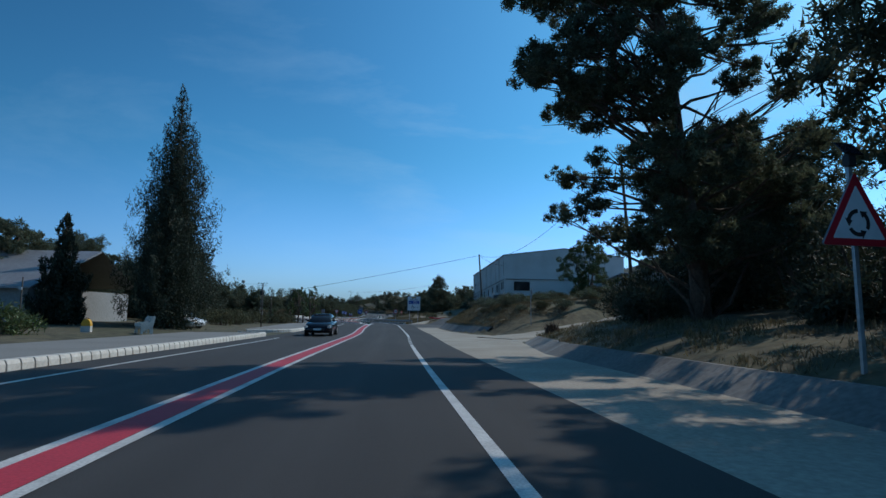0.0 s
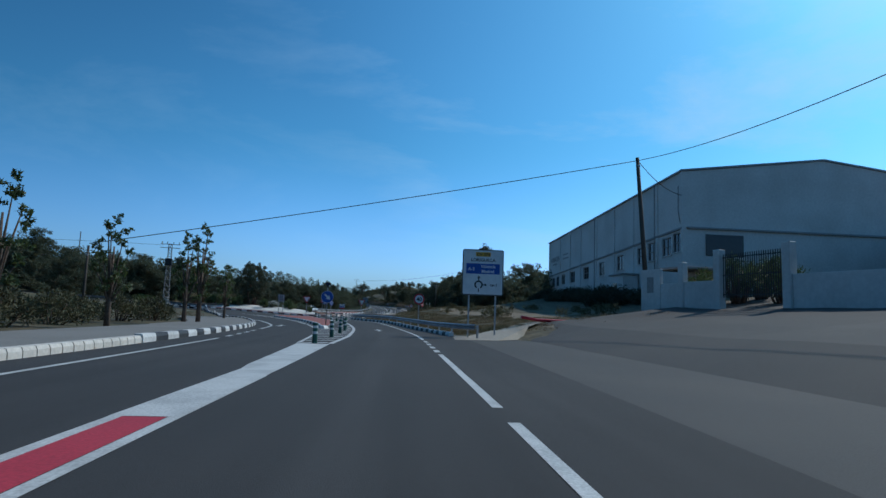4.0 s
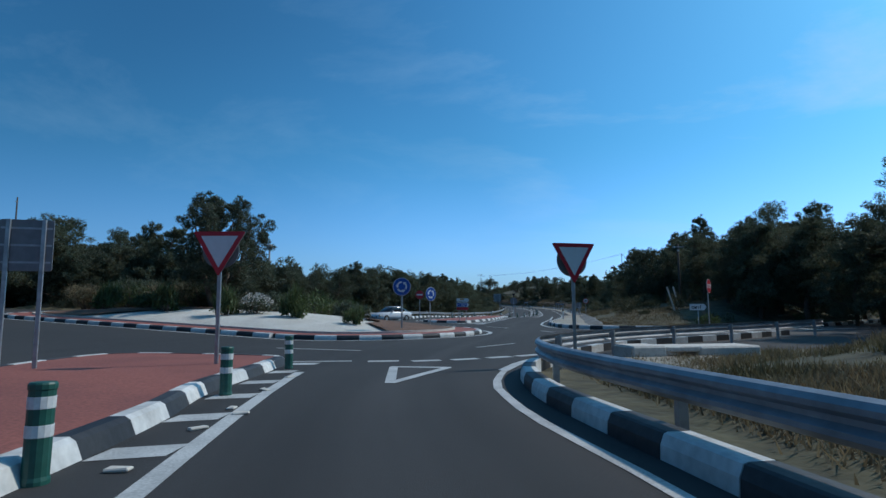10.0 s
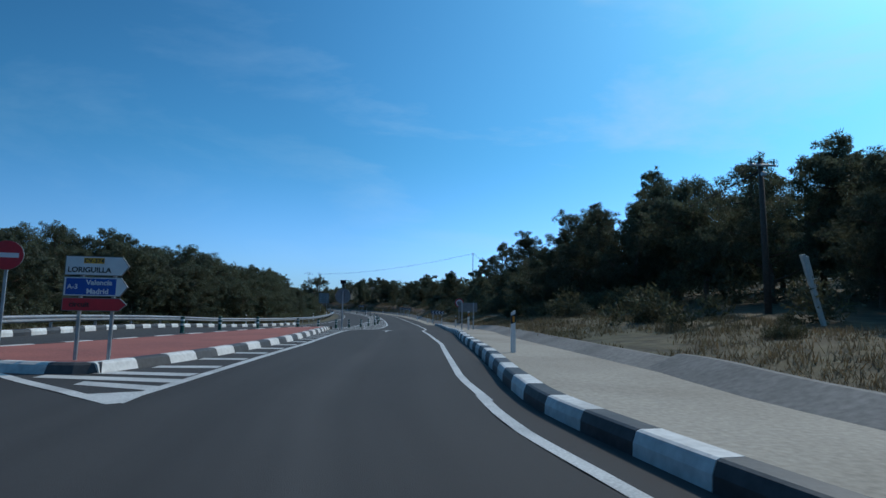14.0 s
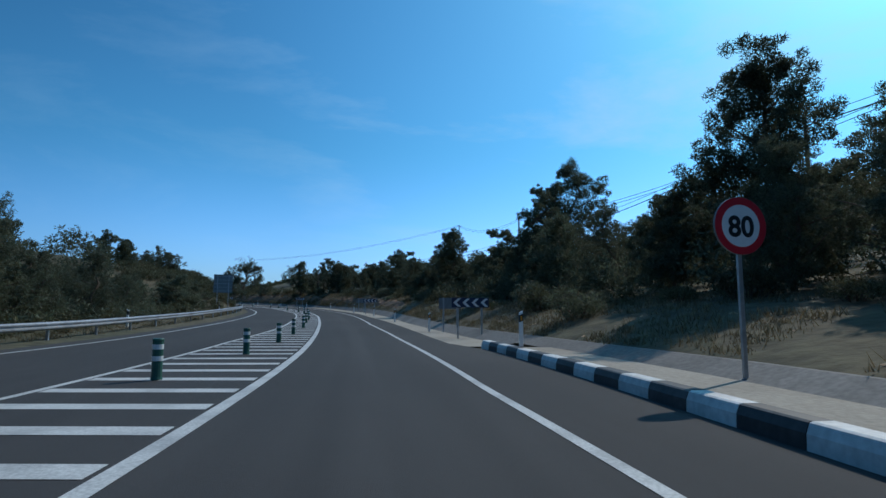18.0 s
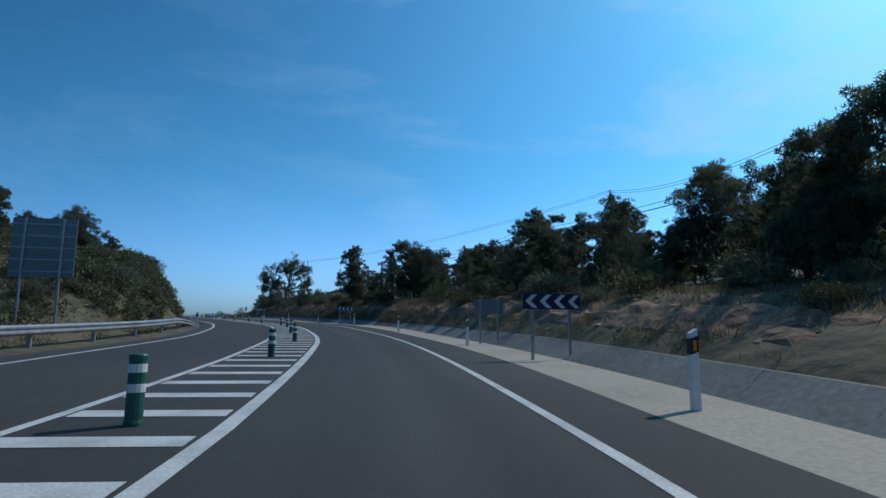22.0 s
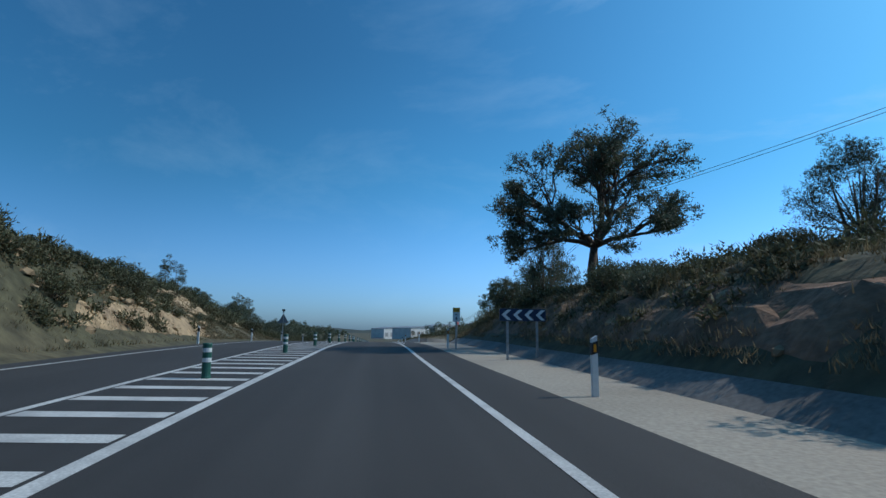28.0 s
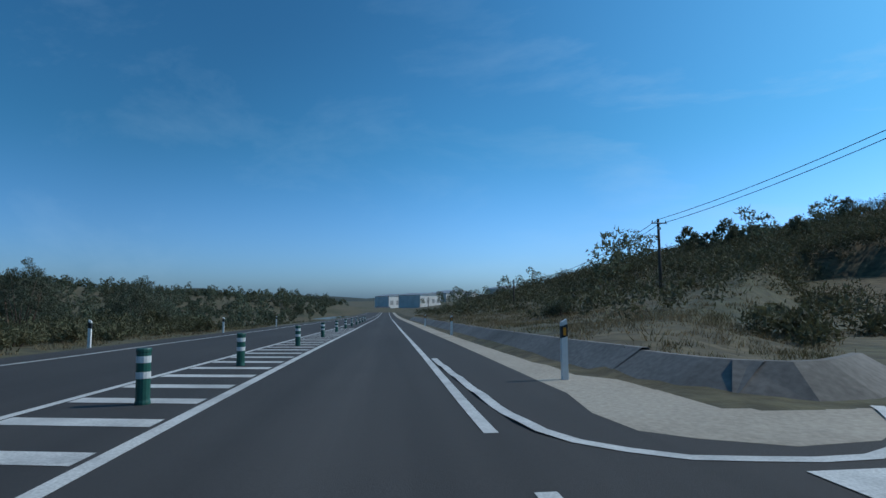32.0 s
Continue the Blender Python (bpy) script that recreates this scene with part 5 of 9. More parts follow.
guard_rail([(-44.7, 151.6, Z_CIRCUS + .1), (-51, 153.6, Z_CIRCUS + .1), (-61, 153.8, Z_CIRCUS + .1), (-85, 151.5, Z_CIRCUS + .1)], 1, RAIL)


# ---- signs ----
def post(parent, x, top, y=0.05, wide=0.08, foot=-0.25):
    return part("post", boxed(x - wide / 2, x + wide / 2, y, y + 0.05, foot, top, bevel=0.006), M_steel, parent)


def solar_lamp(parent, h):
    """A small warning lamp and its solar cell on top of a post."""
    bm = boxed(-0.17, 0.17, -0.13, 0.15, 0, 0.02, bevel=0.004)
    bmesh.ops.rotate(bm, verts=bm.verts, cent=(0, 0, 0), matrix=Matrix.Rotation(radians(52), 3, "X"))
    bmesh.ops.translate(bm, verts=bm.verts, vec=(0, 0.06, h + 0.27))
    part("solar_panel", bm, M_solar, parent, "dark tilted solar panel")
    part("lamp_box", boxed(-0.07, 0.07, 0.0, 0.12, h, h + 0.19, bevel=0.01), M_black_plastic, parent, "black lamp box")


def rounded(pts, r=0.05, n=4):
    """Corners of an outline rounded off."""
    out = []
    for i, p in enumerate(pts):
        p, a, b = Vector(p), Vector(pts[i - 1]), Vector(pts[(i + 1) % len(pts)])
        u, w = (a - p).normalized(), (b - p).normalized()
        p0, p1 = p + u * r, p + w * r
        for k in range(n + 1):
            t = k / n
            out.append(tuple((1 - t) ** 2 * p0 + 2 * t * (1 - t) * p + t * t * p1))
    return out


def shrunk(pts, d):
    """An outline moved inwards (convex outlines only)."""
    c = sum((Vector(p) for p in pts), Vector((0, 0))) / len(pts)
    r = []
    for i, p in enumerate(pts):
        p, a, b = Vector(p), Vector(pts[i - 1]), Vector(pts[(i + 1) % len(pts)])
        n1, n2 = Vector((-(p - a).y, (p - a).x)).normalized(), Vector((-(b - p).y, (b - p).x)).normalized()
        if n1.dot(c - p) < 0:
            n1 = -n1
        if n2.dot(c - p) < 0:
            n2 = -n2
        k = (n1 + n2) / max(1e-6, 1 + n1.dot(n2))
        r.append(tuple(p + k * d))
    return r


def plate(parent, outline):
    return part("plate", prism(outline, -0.006, 0.03), M_signback, parent, "grey sheet-metal plate")


def face(name, outline, mat, parent, depth=0.004, label=""):
    return part(name, prism(outline, -0.006 - depth, -0.0061), mat, parent, label)


def ring_piece(r0, r1, a0, a1, cz, n=14, cx=0.0):
    o = [(cx + r1 * math.cos(radians(a0 + (a1 - a0) * k / n)), cz + r1 * math.sin(radians(a0 + (a1 - a0) * k / n))) for k in range(n + 1)]
    i = [(cx + r0 * math.cos(radians(a1 + (a0 - a1) * k / n)), cz + r0 * math.sin(radians(a1 + (a0 - a1) * k / n))) for k in range(n + 1)]
    return o + i


def turning_arrows(parent, mat, r, cz, depth):
    """Three arrows that chase one another in a ring."""
    for k in range(3):
        a = 90 + 120 * k
        face("arrow", ring_piece(r * 0.8, r * 1.14, a, a + 74, cz), mat, parent, depth)
        t = radians(a + 74)
        tip = radians(a + 108)
        face("arrowhead", [(r * 0.6 * math.cos(t), cz + r * 0.6 * math.sin(t)), (r * 1.36 * math.cos(t), cz + r * 1.36 * math.sin(t)), (r * math.cos(tip), cz + r * math.sin(tip))], mat, parent, depth)


def round_sign(m, h, dia, label, style, text=""):
    g = thing("traffic_sign", m, label, "road sign")
    r = dia / 2
    plate(g, disc(r, 40, h))
    post(g, 0, h + r * 0.7)
    if style == "limit":
        face("border", disc(r - 0.005, 40, h), M_signred, g, 0.003, "red border")
        face("field", disc(r * 0.73, 40, h), M_signwhite, g, 0.006, "white field")
        me = lettering(text, dia * 0.36, -0.016, 0.0, h - dia * 0.18)
        part("number", me, M_signblack, g, "black numerals")
    elif style == "blue":
        face("border", disc(r - 0.005, 40, h), M_signwhite, g, 0.003, "thin white rim")
        face("field", disc(r * 0.95, 40, h), M_signblue, g, 0.006, "blue field")
        if text == "ring":
            turning_arrows(g, M_signwhite, r * 0.52, h, 0.009)
        else:
            q = [(-0.06, 0.3), (0.06, 0.3), (0.06, -0.02), (0.2, -0.02), (0, -0.33), (-0.2, -0.02), (-0.06, -0.02)]
            c, s = math.cos(radians(48)), math.sin(radians(48))
            q = [(x * dia, z * dia) for x, z in q]
            face("arrow", [(x * c - z * s, h + x * s + z * c) for x, z in q], M_signwhite, g, 0.009, "white arrow down to the side")
    elif style == "no_entry":
        face("field", disc(r - 0.005, 40, h), M_signred, g, 0.003, "red field")
        face("bar", [(-r * 0.72, h - r * 0.16), (r * 0.72, h - r * 0.16), (r * 0.72, h + r * 0.16), (-r * 0.72, h + r * 0.16)], M_signwhite, g, 0.006, "white bar")
    return g


def yield_sign(m, h, side, label):
    g = thing("yield_sign", m, label, "road sign")
    t = side * 0.866
    q = rounded([(-side / 2, h + t / 3), (side / 2, h + t / 3), (0, h - 2 * t / 3)], 0.06)
    plate(g, q)
    post(g, 0, h + 0.2)
    face("border", q, M_signred, g, 0.003, "red border")
    s2 = side - 0.34
    t2 = s2 * 0.866
    face("field", rounded([(-s2 / 2, h + t2 / 3), (s2 / 2, h + t2 / 3), (0, h - 2 * t2 / 3)], 0.02), M_signwhite, g, 0.006, "white field")
    part("rear_disc", prism(disc(0.4, 32, h - 0.08), 0.1, 0.125), M_signback, g, "grey back of a round sign for the other direction")
    return g


def warning_sign(m, h, side, label, lamp=True, arrows=True):
    g = thing("warning_sign", m, label, "road sign")
    t = side * 0.866
    q = rounded([(-side / 2, h - t / 3), (side / 2, h - t / 3), (0, h + 2 * t / 3)], 0.06)
    plate(g, q)
    post(g, 0, h + t * 0.75)
    if arrows:
        face("border", q, M_signred, g, 0.003, "red border")
        s2 = side - 0.36
        t2 = s2 * 0.866
        face("field", rounded([(-s2 / 2, h - t2 / 3), (s2 / 2, h - t2 / 3), (0, h + 2 * t2 / 3)], 0.02), M_signwhite, g, 0.006, "white field")
        turning_arrows(g, M_signblack, side * 0.14, h - 0.03, 0.009)
    if lamp:
        solar_lamp(g, h + t * 0.75)
    return g


def octagon(r, cz):
    return [(r * math.cos(radians(22.5 + 45 * k)), cz + r * math.sin(radians(22.5 + 45 * k))) for k in range(8)]


def stop_sign(m, h, dia, label):
    g = thing("stop_sign", m, label, "road sign")
    r = dia / 2 / math.cos(radians(22.5))
    plate(g, octagon(r, h))
    post(g, 0, h + 0.25)
    face("border", octagon(r * 0.985, h), M_signwhite, g, 0.003, "white rim")
    face("field", octagon(r * 0.93, h), M_signred, g, 0.006, "red field")
    part("word", lettering("STOP", dia * 0.3, -0.016, 0, h - dia * 0.15), M_signwhite, g, "white word")
    return g


def panel_back(m, wide, low, high, spread, label, seams=0):
    """The grey rear of a sign panel on two posts."""
    g = thing("sign_panel", m, label, "road sign")
    part("plate", prism(rounded([(-wide / 2, low), (wide / 2, low), (wide / 2, high), (-wide / 2, high)], 0.05), 0.03, 0.06), M_signback, g)
    for x in (-spread / 2, spread / 2):
        post(g, x, high, -0.03)
    for k in range(seams):
        z = low + (high - low) * (k + 0.5) / seams
        part("stiffener", boxed(-wide / 2 + 0.03, wide / 2 - 0.03, 0.02, 0.031, z - 0.02, z + 0.02), M_steel, g)
    return g


warning_sign(place(7.4, 6.95, land(7.4, 6.95), 6), 2.75 - land(7.4, 6.95), 1.3, "red-bordered roundabout warning triangle with a solar lamp beside a pine")
round_sign(place(113.4, 4.0, -0.02), 2.5, 0.92, "round speed limit sign with a red border behind the guard rail", "limit", "40")
g = round_sign(place(110.2, -3.5, 0.15), 2.15, 0.92, "blue direction sign with a slanting white arrow and a solar lamp", "blue", "down")
solar_lamp(g, 2.85)
post(g, 0, 2.86)
round_sign(Matrix.Translation((-29.1, 163.9, Z_CIRCUS + 0.28)) @ Matrix.Rotation(radians(12), 4, "Z"), 2.2, 0.92, "blue roundabout sign with three white arrows on the island", "blue", "ring")
round_sign(Matrix.Translation((-29.8, 172.2, Z_CIRCUS + 0.2)) @ Matrix.Rotation(radians(58), 4, "Z"), 2.1, 0.92, "blue roundabout sign with three white arrows seen at a slant", "blue", "ring")
round_sign(Matrix.Translation((-36.0, 190.9, Z_CIRCUS)) @ Matrix.Rotation(radians(14), 4, "Z"), 2.7, 0.85, "red no-entry sign with a white bar", "no_entry")
round_sign(place(235, 5.8, 0.17, 3), 2.46, 0.94, "round speed limit sign with a red border on the pavement", "limit", "80")
yield_sign(place(150.8, -4.8, 0.19, 4), 2.55, 1.15, "red-bordered yield sign on the splitter island")
yield_sign(place(152.6, 3.2, 0.0, 20), 2.6, 1.14, "red-bordered yield sign behind the guard rail")
stop_sign(Matrix.Translation((-12.5, 174.0, Z_CIRCUS + 0.1)) @ Matrix.Rotation(radians(62), 4, "Z"), 2.55, 0.85, "red stop sign turned towards a side road")
g = stop_sign(place(41.0, 10.4, land(41, 10.4), 82), 2.7, 0.8, "grey back of a stop sign beside the concrete ramp")
stop_sign(place(427.0, 8.9, land(427, 8.9), 70), 2.5, 0.85, "small red stop sign at the side road")
g = round_sign(place(210, -2.75, 0.05, 180), 2.0, 0.92, "grey back of a round sign with a solar lamp", "blue", "down")
solar_lamp(g, 2.55)
warning_sign(place(430, -11.4, -0.05, 180), 2.5, 1.3, "grey back of a triangular warning sign with a solar lamp")
panel_back(place(149.8, -8.3, 0.19, 20), 0.95, 1.95, 3.0, 0.62, "grey back of stacked direction boards on two posts", 3)
panel_back(place(301, -11.7, -0.2, 0), 2.2, 2.6, 4.85, 1.3, "large grey back of a road information panel", 5)
for s, o in ((212.9, 5.0), (256.5, 5.2), (300, 5.5)):
    panel_back(place(s, o, 0.17 if s < 246 else 0, 0), 1.25, 1.25 if s > 246 else 1.1, 1.85 if s > 246 else 1.7, 0.75, "grey back of a chevron panel on two posts")


def chevron_panel(m):
    g = thing("chevron_sign", m, "dark blue curve panel with four white chevrons on two posts", "road sign", "chevron panels along the bend")
    q = rounded([(-0.86, 1.36), (0.86, 1.36), (0.86, 1.8), (-0.86, 1.8)], 0.04)
    plate(g, q)
    for x in (-0.55, 0.55):
        post(g, x, 1.78)
    face("field", shrunk(q, 0.004), M_signnavy, g, 0.003, "dark blue field")
    for k in range(4):
        x = -0.78 + 0.42 * k
        face("chevron", [(x, 1.58), (x + 0.2, 1.76), (x + 0.35, 1.76), (x + 0.15, 1.58), (x + 0.35, 1.4), (x + 0.2, 1.4)], M_signwhite, g, 0.006, "white chevron")
    return g


ch = chevron_panel(place(250.8, 4.9, 0, 2))
for s, o in ((292.2, 5.1), (333.4, 4.6), (382.7, 5.2)):
    copy_thing(ch, place(s, o, 0, 4))

# the large information sign
g = thing("information_sign", Matrix.Translation((-4.89, 98.3, -0.42)) @ Matrix.Rotation(radians(3), 4, "Z") @ Matrix.Scale(0.915, 4), "white road information sign with place names and a roundabout diagram", "road sign")
W0, W1, H0, H1 = -1.28, 1.28, 2.28, 5.12
q = rounded([(W0, H0), (W1, H0), (W1, H1), (W0, H1)], 0.14)
plate(g, q)
for x in (-0.82, 0.82):
    post(g, x, 5.0, wide=0.1, foot=-0.6)
face("border", shrunk(q, 0.02), M_signblack, g, 0.003, "black border line")
face("field", shrunk(q, 0.06), M_signwhite, g, 0.006, "white field")
face("number_box", rounded([(-0.46, 4.68), (0.46, 4.68), (0.46, 4.95), (-0.46, 4.95)], 0.03), M_signyellow, g, 0.009, "orange road-number box")
part("word", lettering("CV-374", 0.19, -0.0175, 0, 4.72), M_signblack, g, "black road number")
part("word", lettering("LORIGUILLA", 0.2, -0.0145, 0, 4.37), M_signblack, g, "black place name")
face("blue_box", [(-1.04, 3.6), (1.04, 3.6), (1.04, 4.24), (-1.04, 4.24)], M_signblue, g, 0.009, "blue motorway box")
part("word", lettering("A-3", 0.2, -0.0175, -0.72, 3.8), M_signwhite, g, "white motorway number")
part("word", lettering("Valencia", 0.2, -0.0175, 0.32, 3.98), M_signwhite, g, "white place name")
part("word", lettering("Madrid", 0.2, -0.0175, 0.3, 3.67), M_signwhite, g, "white place name")
face("ring", ring_piece(0.17, 0.26, -60, 240, 2.93, 28, -0.25), M_signblack, g, 0.009, "black roundabout diagram")
face("stem", [(-0.28, 2.48), (-0.22, 2.48), (-0.22, 2.7), (-0.28, 2.7)], M_signblack, g, 0.009)
face("stem", [(-0.28, 3.17), (-0.22, 3.17), (-0.22, 3.36), (-0.28, 3.36)], M_signblack, g, 0.009)
face("arrowhead", [(-0.35, 3.33), (-0.15, 3.33), (-0.25, 3.5)], M_signblack, g, 0.0095)
face("stem", [(0.0, 2.9), (0.15, 2.9), (0.15, 2.96), (0.0, 2.96)], M_signblack, g, 0.009)
face("arrowhead", [(0.13, 2.83), (0.28, 2.93), (0.13, 3.03)], M_signblack, g, 0.0095)
part("word", lettering("camí", 0.17, -0.0145, 0.66, 2.86), M_signblack, g, "black word")

# the stacked direction boards on the second island
g = thing("direction_sign", place(188.0, -5.55, 0.2, 4), "stacked white, blue and red arrow boards on two posts", "road sign")
for x in (-0.28, 0.3):
    post(g, x, 1.95, wide=0.06)
for z0, z1, mat, sub in ((1.6, 1.97, M_signwhite, None), (1.2, 1.57, M_signwhite, M_signblue), (0.92, 1.17, M_signred, None)):
    q = [(-0.56, z0), (0.44, z0), (0.57, (z0 + z1) / 2), (0.44, z1), (-0.56, z1)]
    plate(g, q)
    face("field", shrunk(q, 0.012), mat, g, 0.003)
    if sub:
        face("blue_box", [(-0.52, z0 + 0.03), (0.36, z0 + 0.03), (0.36, z1 - 0.03), (-0.52, z1 - 0.03)], sub, g, 0.006, "blue motorway box")
face("number_box", [(-0.24, 1.83), (0.12, 1.83), (0.12, 1.94), (-0.24, 1.94)], M_signyellow, g, 0.006, "orange road-number box")
part("word", lettering("CV-374", 0.08, -0.0145, -0.06, 1.845), M_signblack, g, "black road number")
part("word", lettering("LORIGUILLA", 0.1, -0.0115, -0.13, 1.66), M_signblack, g, "black place name")
part("word", lettering("A-3", 0.09, -0.0145, -0.4, 1.34), M_signwhite, g, "white motorway number")
part("word", lettering("Valencia", 0.1, -0.0145, 0.06, 1.42), M_signwhite, g, "white place name")
part("word", lettering("Madrid", 0.1, -0.0145, 0.04, 1.25), M_signwhite, g, "white place name")
part("word", lettering("circuit", 0.1, -0.0115, -0.26, 1.0), M_signblack, g, "dark word")

# kilometre sign and the small side-road sign
g = thing("kilometre_sign", place(391.8, 4.03, 0, 4), "small white kilometre sign with a road number on top", "road sign")
post(g, 0, 2.0, wide=0.07)
plate(g, rounded([(-0.19, 1.4), (0.19, 1.4), (0.19, 2.12), (-0.19, 2.12)], 0.03))
face("number_strip", rounded([(-0.18, 1.89), (0.18, 1.89), (0.18, 2.11), (-0.18, 2.11)], 0.02), M_signyellow, g, 0.003, "yellow road-number strip")
face("field", rounded([(-0.18, 1.41), (0.18, 1.41), (0.18, 1.88), (-0.18, 1.88)], 0.02), M_signwhite, g, 0.003, "white field")
part("word", lettering("CV-374", 0.085, -0.012, 0, 1.95), M_signblack, g, "black road number")
part("word", lettering("km", 0.09, -0.012, 0, 1.74), M_signblack, g, "black letters")
part("word", lettering("6", 0.17, -0.012, 0, 1.49), M_signblack, g, "black numeral")
g = thing("direction_sign", Matrix.Translation((-13.0, 174.9, Z_CIRCUS + 0.1)) @ Matrix.Rotation(radians(-6), 4, "Z"), "small white arrow board on one post by the dirt verge", "road sign")
post(g, 0, 1.4, wide=0.06)
q = [(-0.5, 1.05), (0.36, 1.05), (0.5, 1.26), (0.36, 1.47), (-0.5, 1.47)]
plate(g, q)
face("field", shrunk(q, 0.015), M_signwhite, g, 0.003)
part("word", lettering("camí", 0.22, -0.0115, -0.1, 1.17), M_signblack, g, "black word")


# ---- poles, cables and towers ----
def pole(s, o, top, r=0.14, label="weathered wooden utility pole", arms=0, lean=0.0, base=None):
    h0 = land(s, o) if base is None else base
    g = thing("utility_pole", place(s, o, h0 - 0.4, 0) @ Matrix.Rotation(radians(lean), 4, "Y"), label, "pole")
    L = top - h0 + 0.4
    part("shaft", tube([(0, 0, 0), (0, 0, L * 0.5), (0, 0, L)], [r, r * 0.85, r * 0.68], 10), M_pole, g)
    for k in range(arms):
        part("crossarm", boxed(-0.55, 0.55, -0.16, -0.08, L - 0.35 - 0.5 * k, L - 0.27 - 0.5 * k, bevel=0.008), M_steel, g)
        for x in (-0.48, 0.48):
            part("insulator", tube([(x, -0.12, L - 0.27 - 0.5 * k), (x, -0.12, L - 0.12 - 0.5 * k)], [0.035, 0.025], 8), M_glass, g)
    part("bracket", boxed(-0.09, 0.09, -0.2, -0.1, L - 0.75, L - 0.6, bevel=0.01), M_steel, g)
    return at(s, o, top - 0.25)


def cable(a, b, sag, r=0.022, label="black overhead cable"):
    a, b = Vector(a), Vector(b)
    pts = [a.lerp(b, k / 24) - Vector((0, 0, sag * 4 * (k / 24) * (1 - k / 24))) for k in range(25)]
    ob = part("overhead_cable", tube(pts, [r] * 25, 5), M_cable)
    tagged(ob, label, "cable", kind="structure")


pole(47.8, 21.9, 16.7, 0.17, "tall weathered utility pole behind the mound", lean=-3.5)
pa = at(47.8, 20.9, 16.45)
pole(106.6, 20.6, 14.0, 0.2, "thick weathered utility pole before the warehouse", lean=-4)
pb = at(106.6, 19.8, 13.75)
cable(pa, pb, 3.4, 0.025)
cable(pb, (-32.7, 105.8, 4.55), 0.2, 0.03)
pole(station_of(-32.7, 105.8)[0], station_of(-32.7, 105.8)[1], 5.3, 0.11, "slim weathered utility pole beside the orchard")
cable(pb, (13.0, 114.5, 11.4), 0.5, 0.03)
cable(pa, at(-60, 34, 17), 1.5, 0.025)
pole(202, -71.9, 14.8, 0.14, "bare thin mast above the trees")
pole(33.5, -21.5, 3.4, 0.05, "slim wooden stake beside a wall")
pole(60, -13.4, 4.6, 0.06, "slim bare post beside the pavement")
row = []
for s, o, h in ((196.5, 14.6, 7.4), (249.8, 22, 11.0), (286.7, 22, 9.4), (322.7, 18, 9.0), (341.5, 11.4, 7.5)):
    row.append(pole(s, o, h, 0.13, "slim weathered utility pole among pines", 1))
for a, b in zip(row, row[1:]):
    for dz, r in ((0.1, 0.016), (-0.25, 0.03)):
        cable(a + Vector((0, 0, dz)), b + Vector((0, 0, dz)), 0.9, r)
row2 = [pole(s, o, h, 0.15, "tall utility pole on the wooded slope", 1) for s, o, h in ((245.9, 27, 12.5), (304, 31.5, 14.8), (339, 46, 20.0))]
py = pole(421.7, 24, 15.7, 0.15, "tall weathered utility pole on the bank", lean=-3)
row2 += [py]
for a, b in zip(row2, row2[1:]):
    for dz in (0.2, -0.1):
        cable(a + Vector((0, 0, dz)), b + Vector((0, 0, dz)), 1.6, 0.022)
row3 = [py - Vector((0, 0, 2.4))] + [pole(s, o, h, 0.12, "utility pole beside the far road", 1) for s, o, h in [(*station_of(x, y)[:2], h) for x, y, h in ((-86.4, 446.8, 7.4), (-104.0, 473.0, 5.2), (-119.6, 498.1, 4.8), (-152, 552, 5.5))]]
for a, b in zip(row3, row3[1:]):
    for dz in (0.2, -0.15):
        cable(a + Vector((0, 0, dz)), b + Vector((0, 0, dz)), 1.2, 0.02)
for k in range(2):
    g = thing("leaning_post", place(192.0 + 0.7 * k, 13.2 + 0.55 * k, land(192, 13.5) - 0.3, 0) @ Matrix.Rotation(radians(-15 + 3 * k), 4, "Y"), "leaning white concrete post in dry grass", "post", "leaning posts")
    part("shaft", boxed(-0.06, 0.06, -0.06, 0.06, 0, 2.5, bevel=0.012), M_bench, g)


def bars(parent, name, segs, r, mat):
    bm = bmesh.new()
    for a, b in segs:
        a, b = Vector(a), Vector(b)
        d = b - a
        m = Matrix.Translation((a + b) / 2) @ d.to_track_quat("Z", "Y").to_matrix().to_4x4()
        bmesh.ops.create_cone(bm, cap_ends=True, segments=4, radius1=r, radius2=r, depth=d.length, matrix=m)
    return part(name, bm, mat, parent)


def lattice(m, H, w0, w1, cells, label):
    g = thing("lattice_tower", m, label, "pylon")
    corners = ((-1, -1), (1, -1), (1, 1), (-1, 1))

    def p(k, z):
        w = w0 + (w1 - w0) * z / H
        return (corners[k % 4][0] * w / 2, corners[k % 4][1] * w / 2, z)
    for k in range(4):
        bars(g, "leg", [(p(k, -0.5), p(k, H))], 0.034, M_signback)
        seg = []
        for c in range(cells):
            z0, z1 = H * c / cells, H * (c + 1) / cells
            seg += [(p(k, z0), p(k + 1, z1)), (p(k + 1, z0), p(k, z1)), (p(k, z1), p(k + 1, z1))]
        for q in seg:
            bars(g, "brace", [q], 0.016, M_signback)
    return g


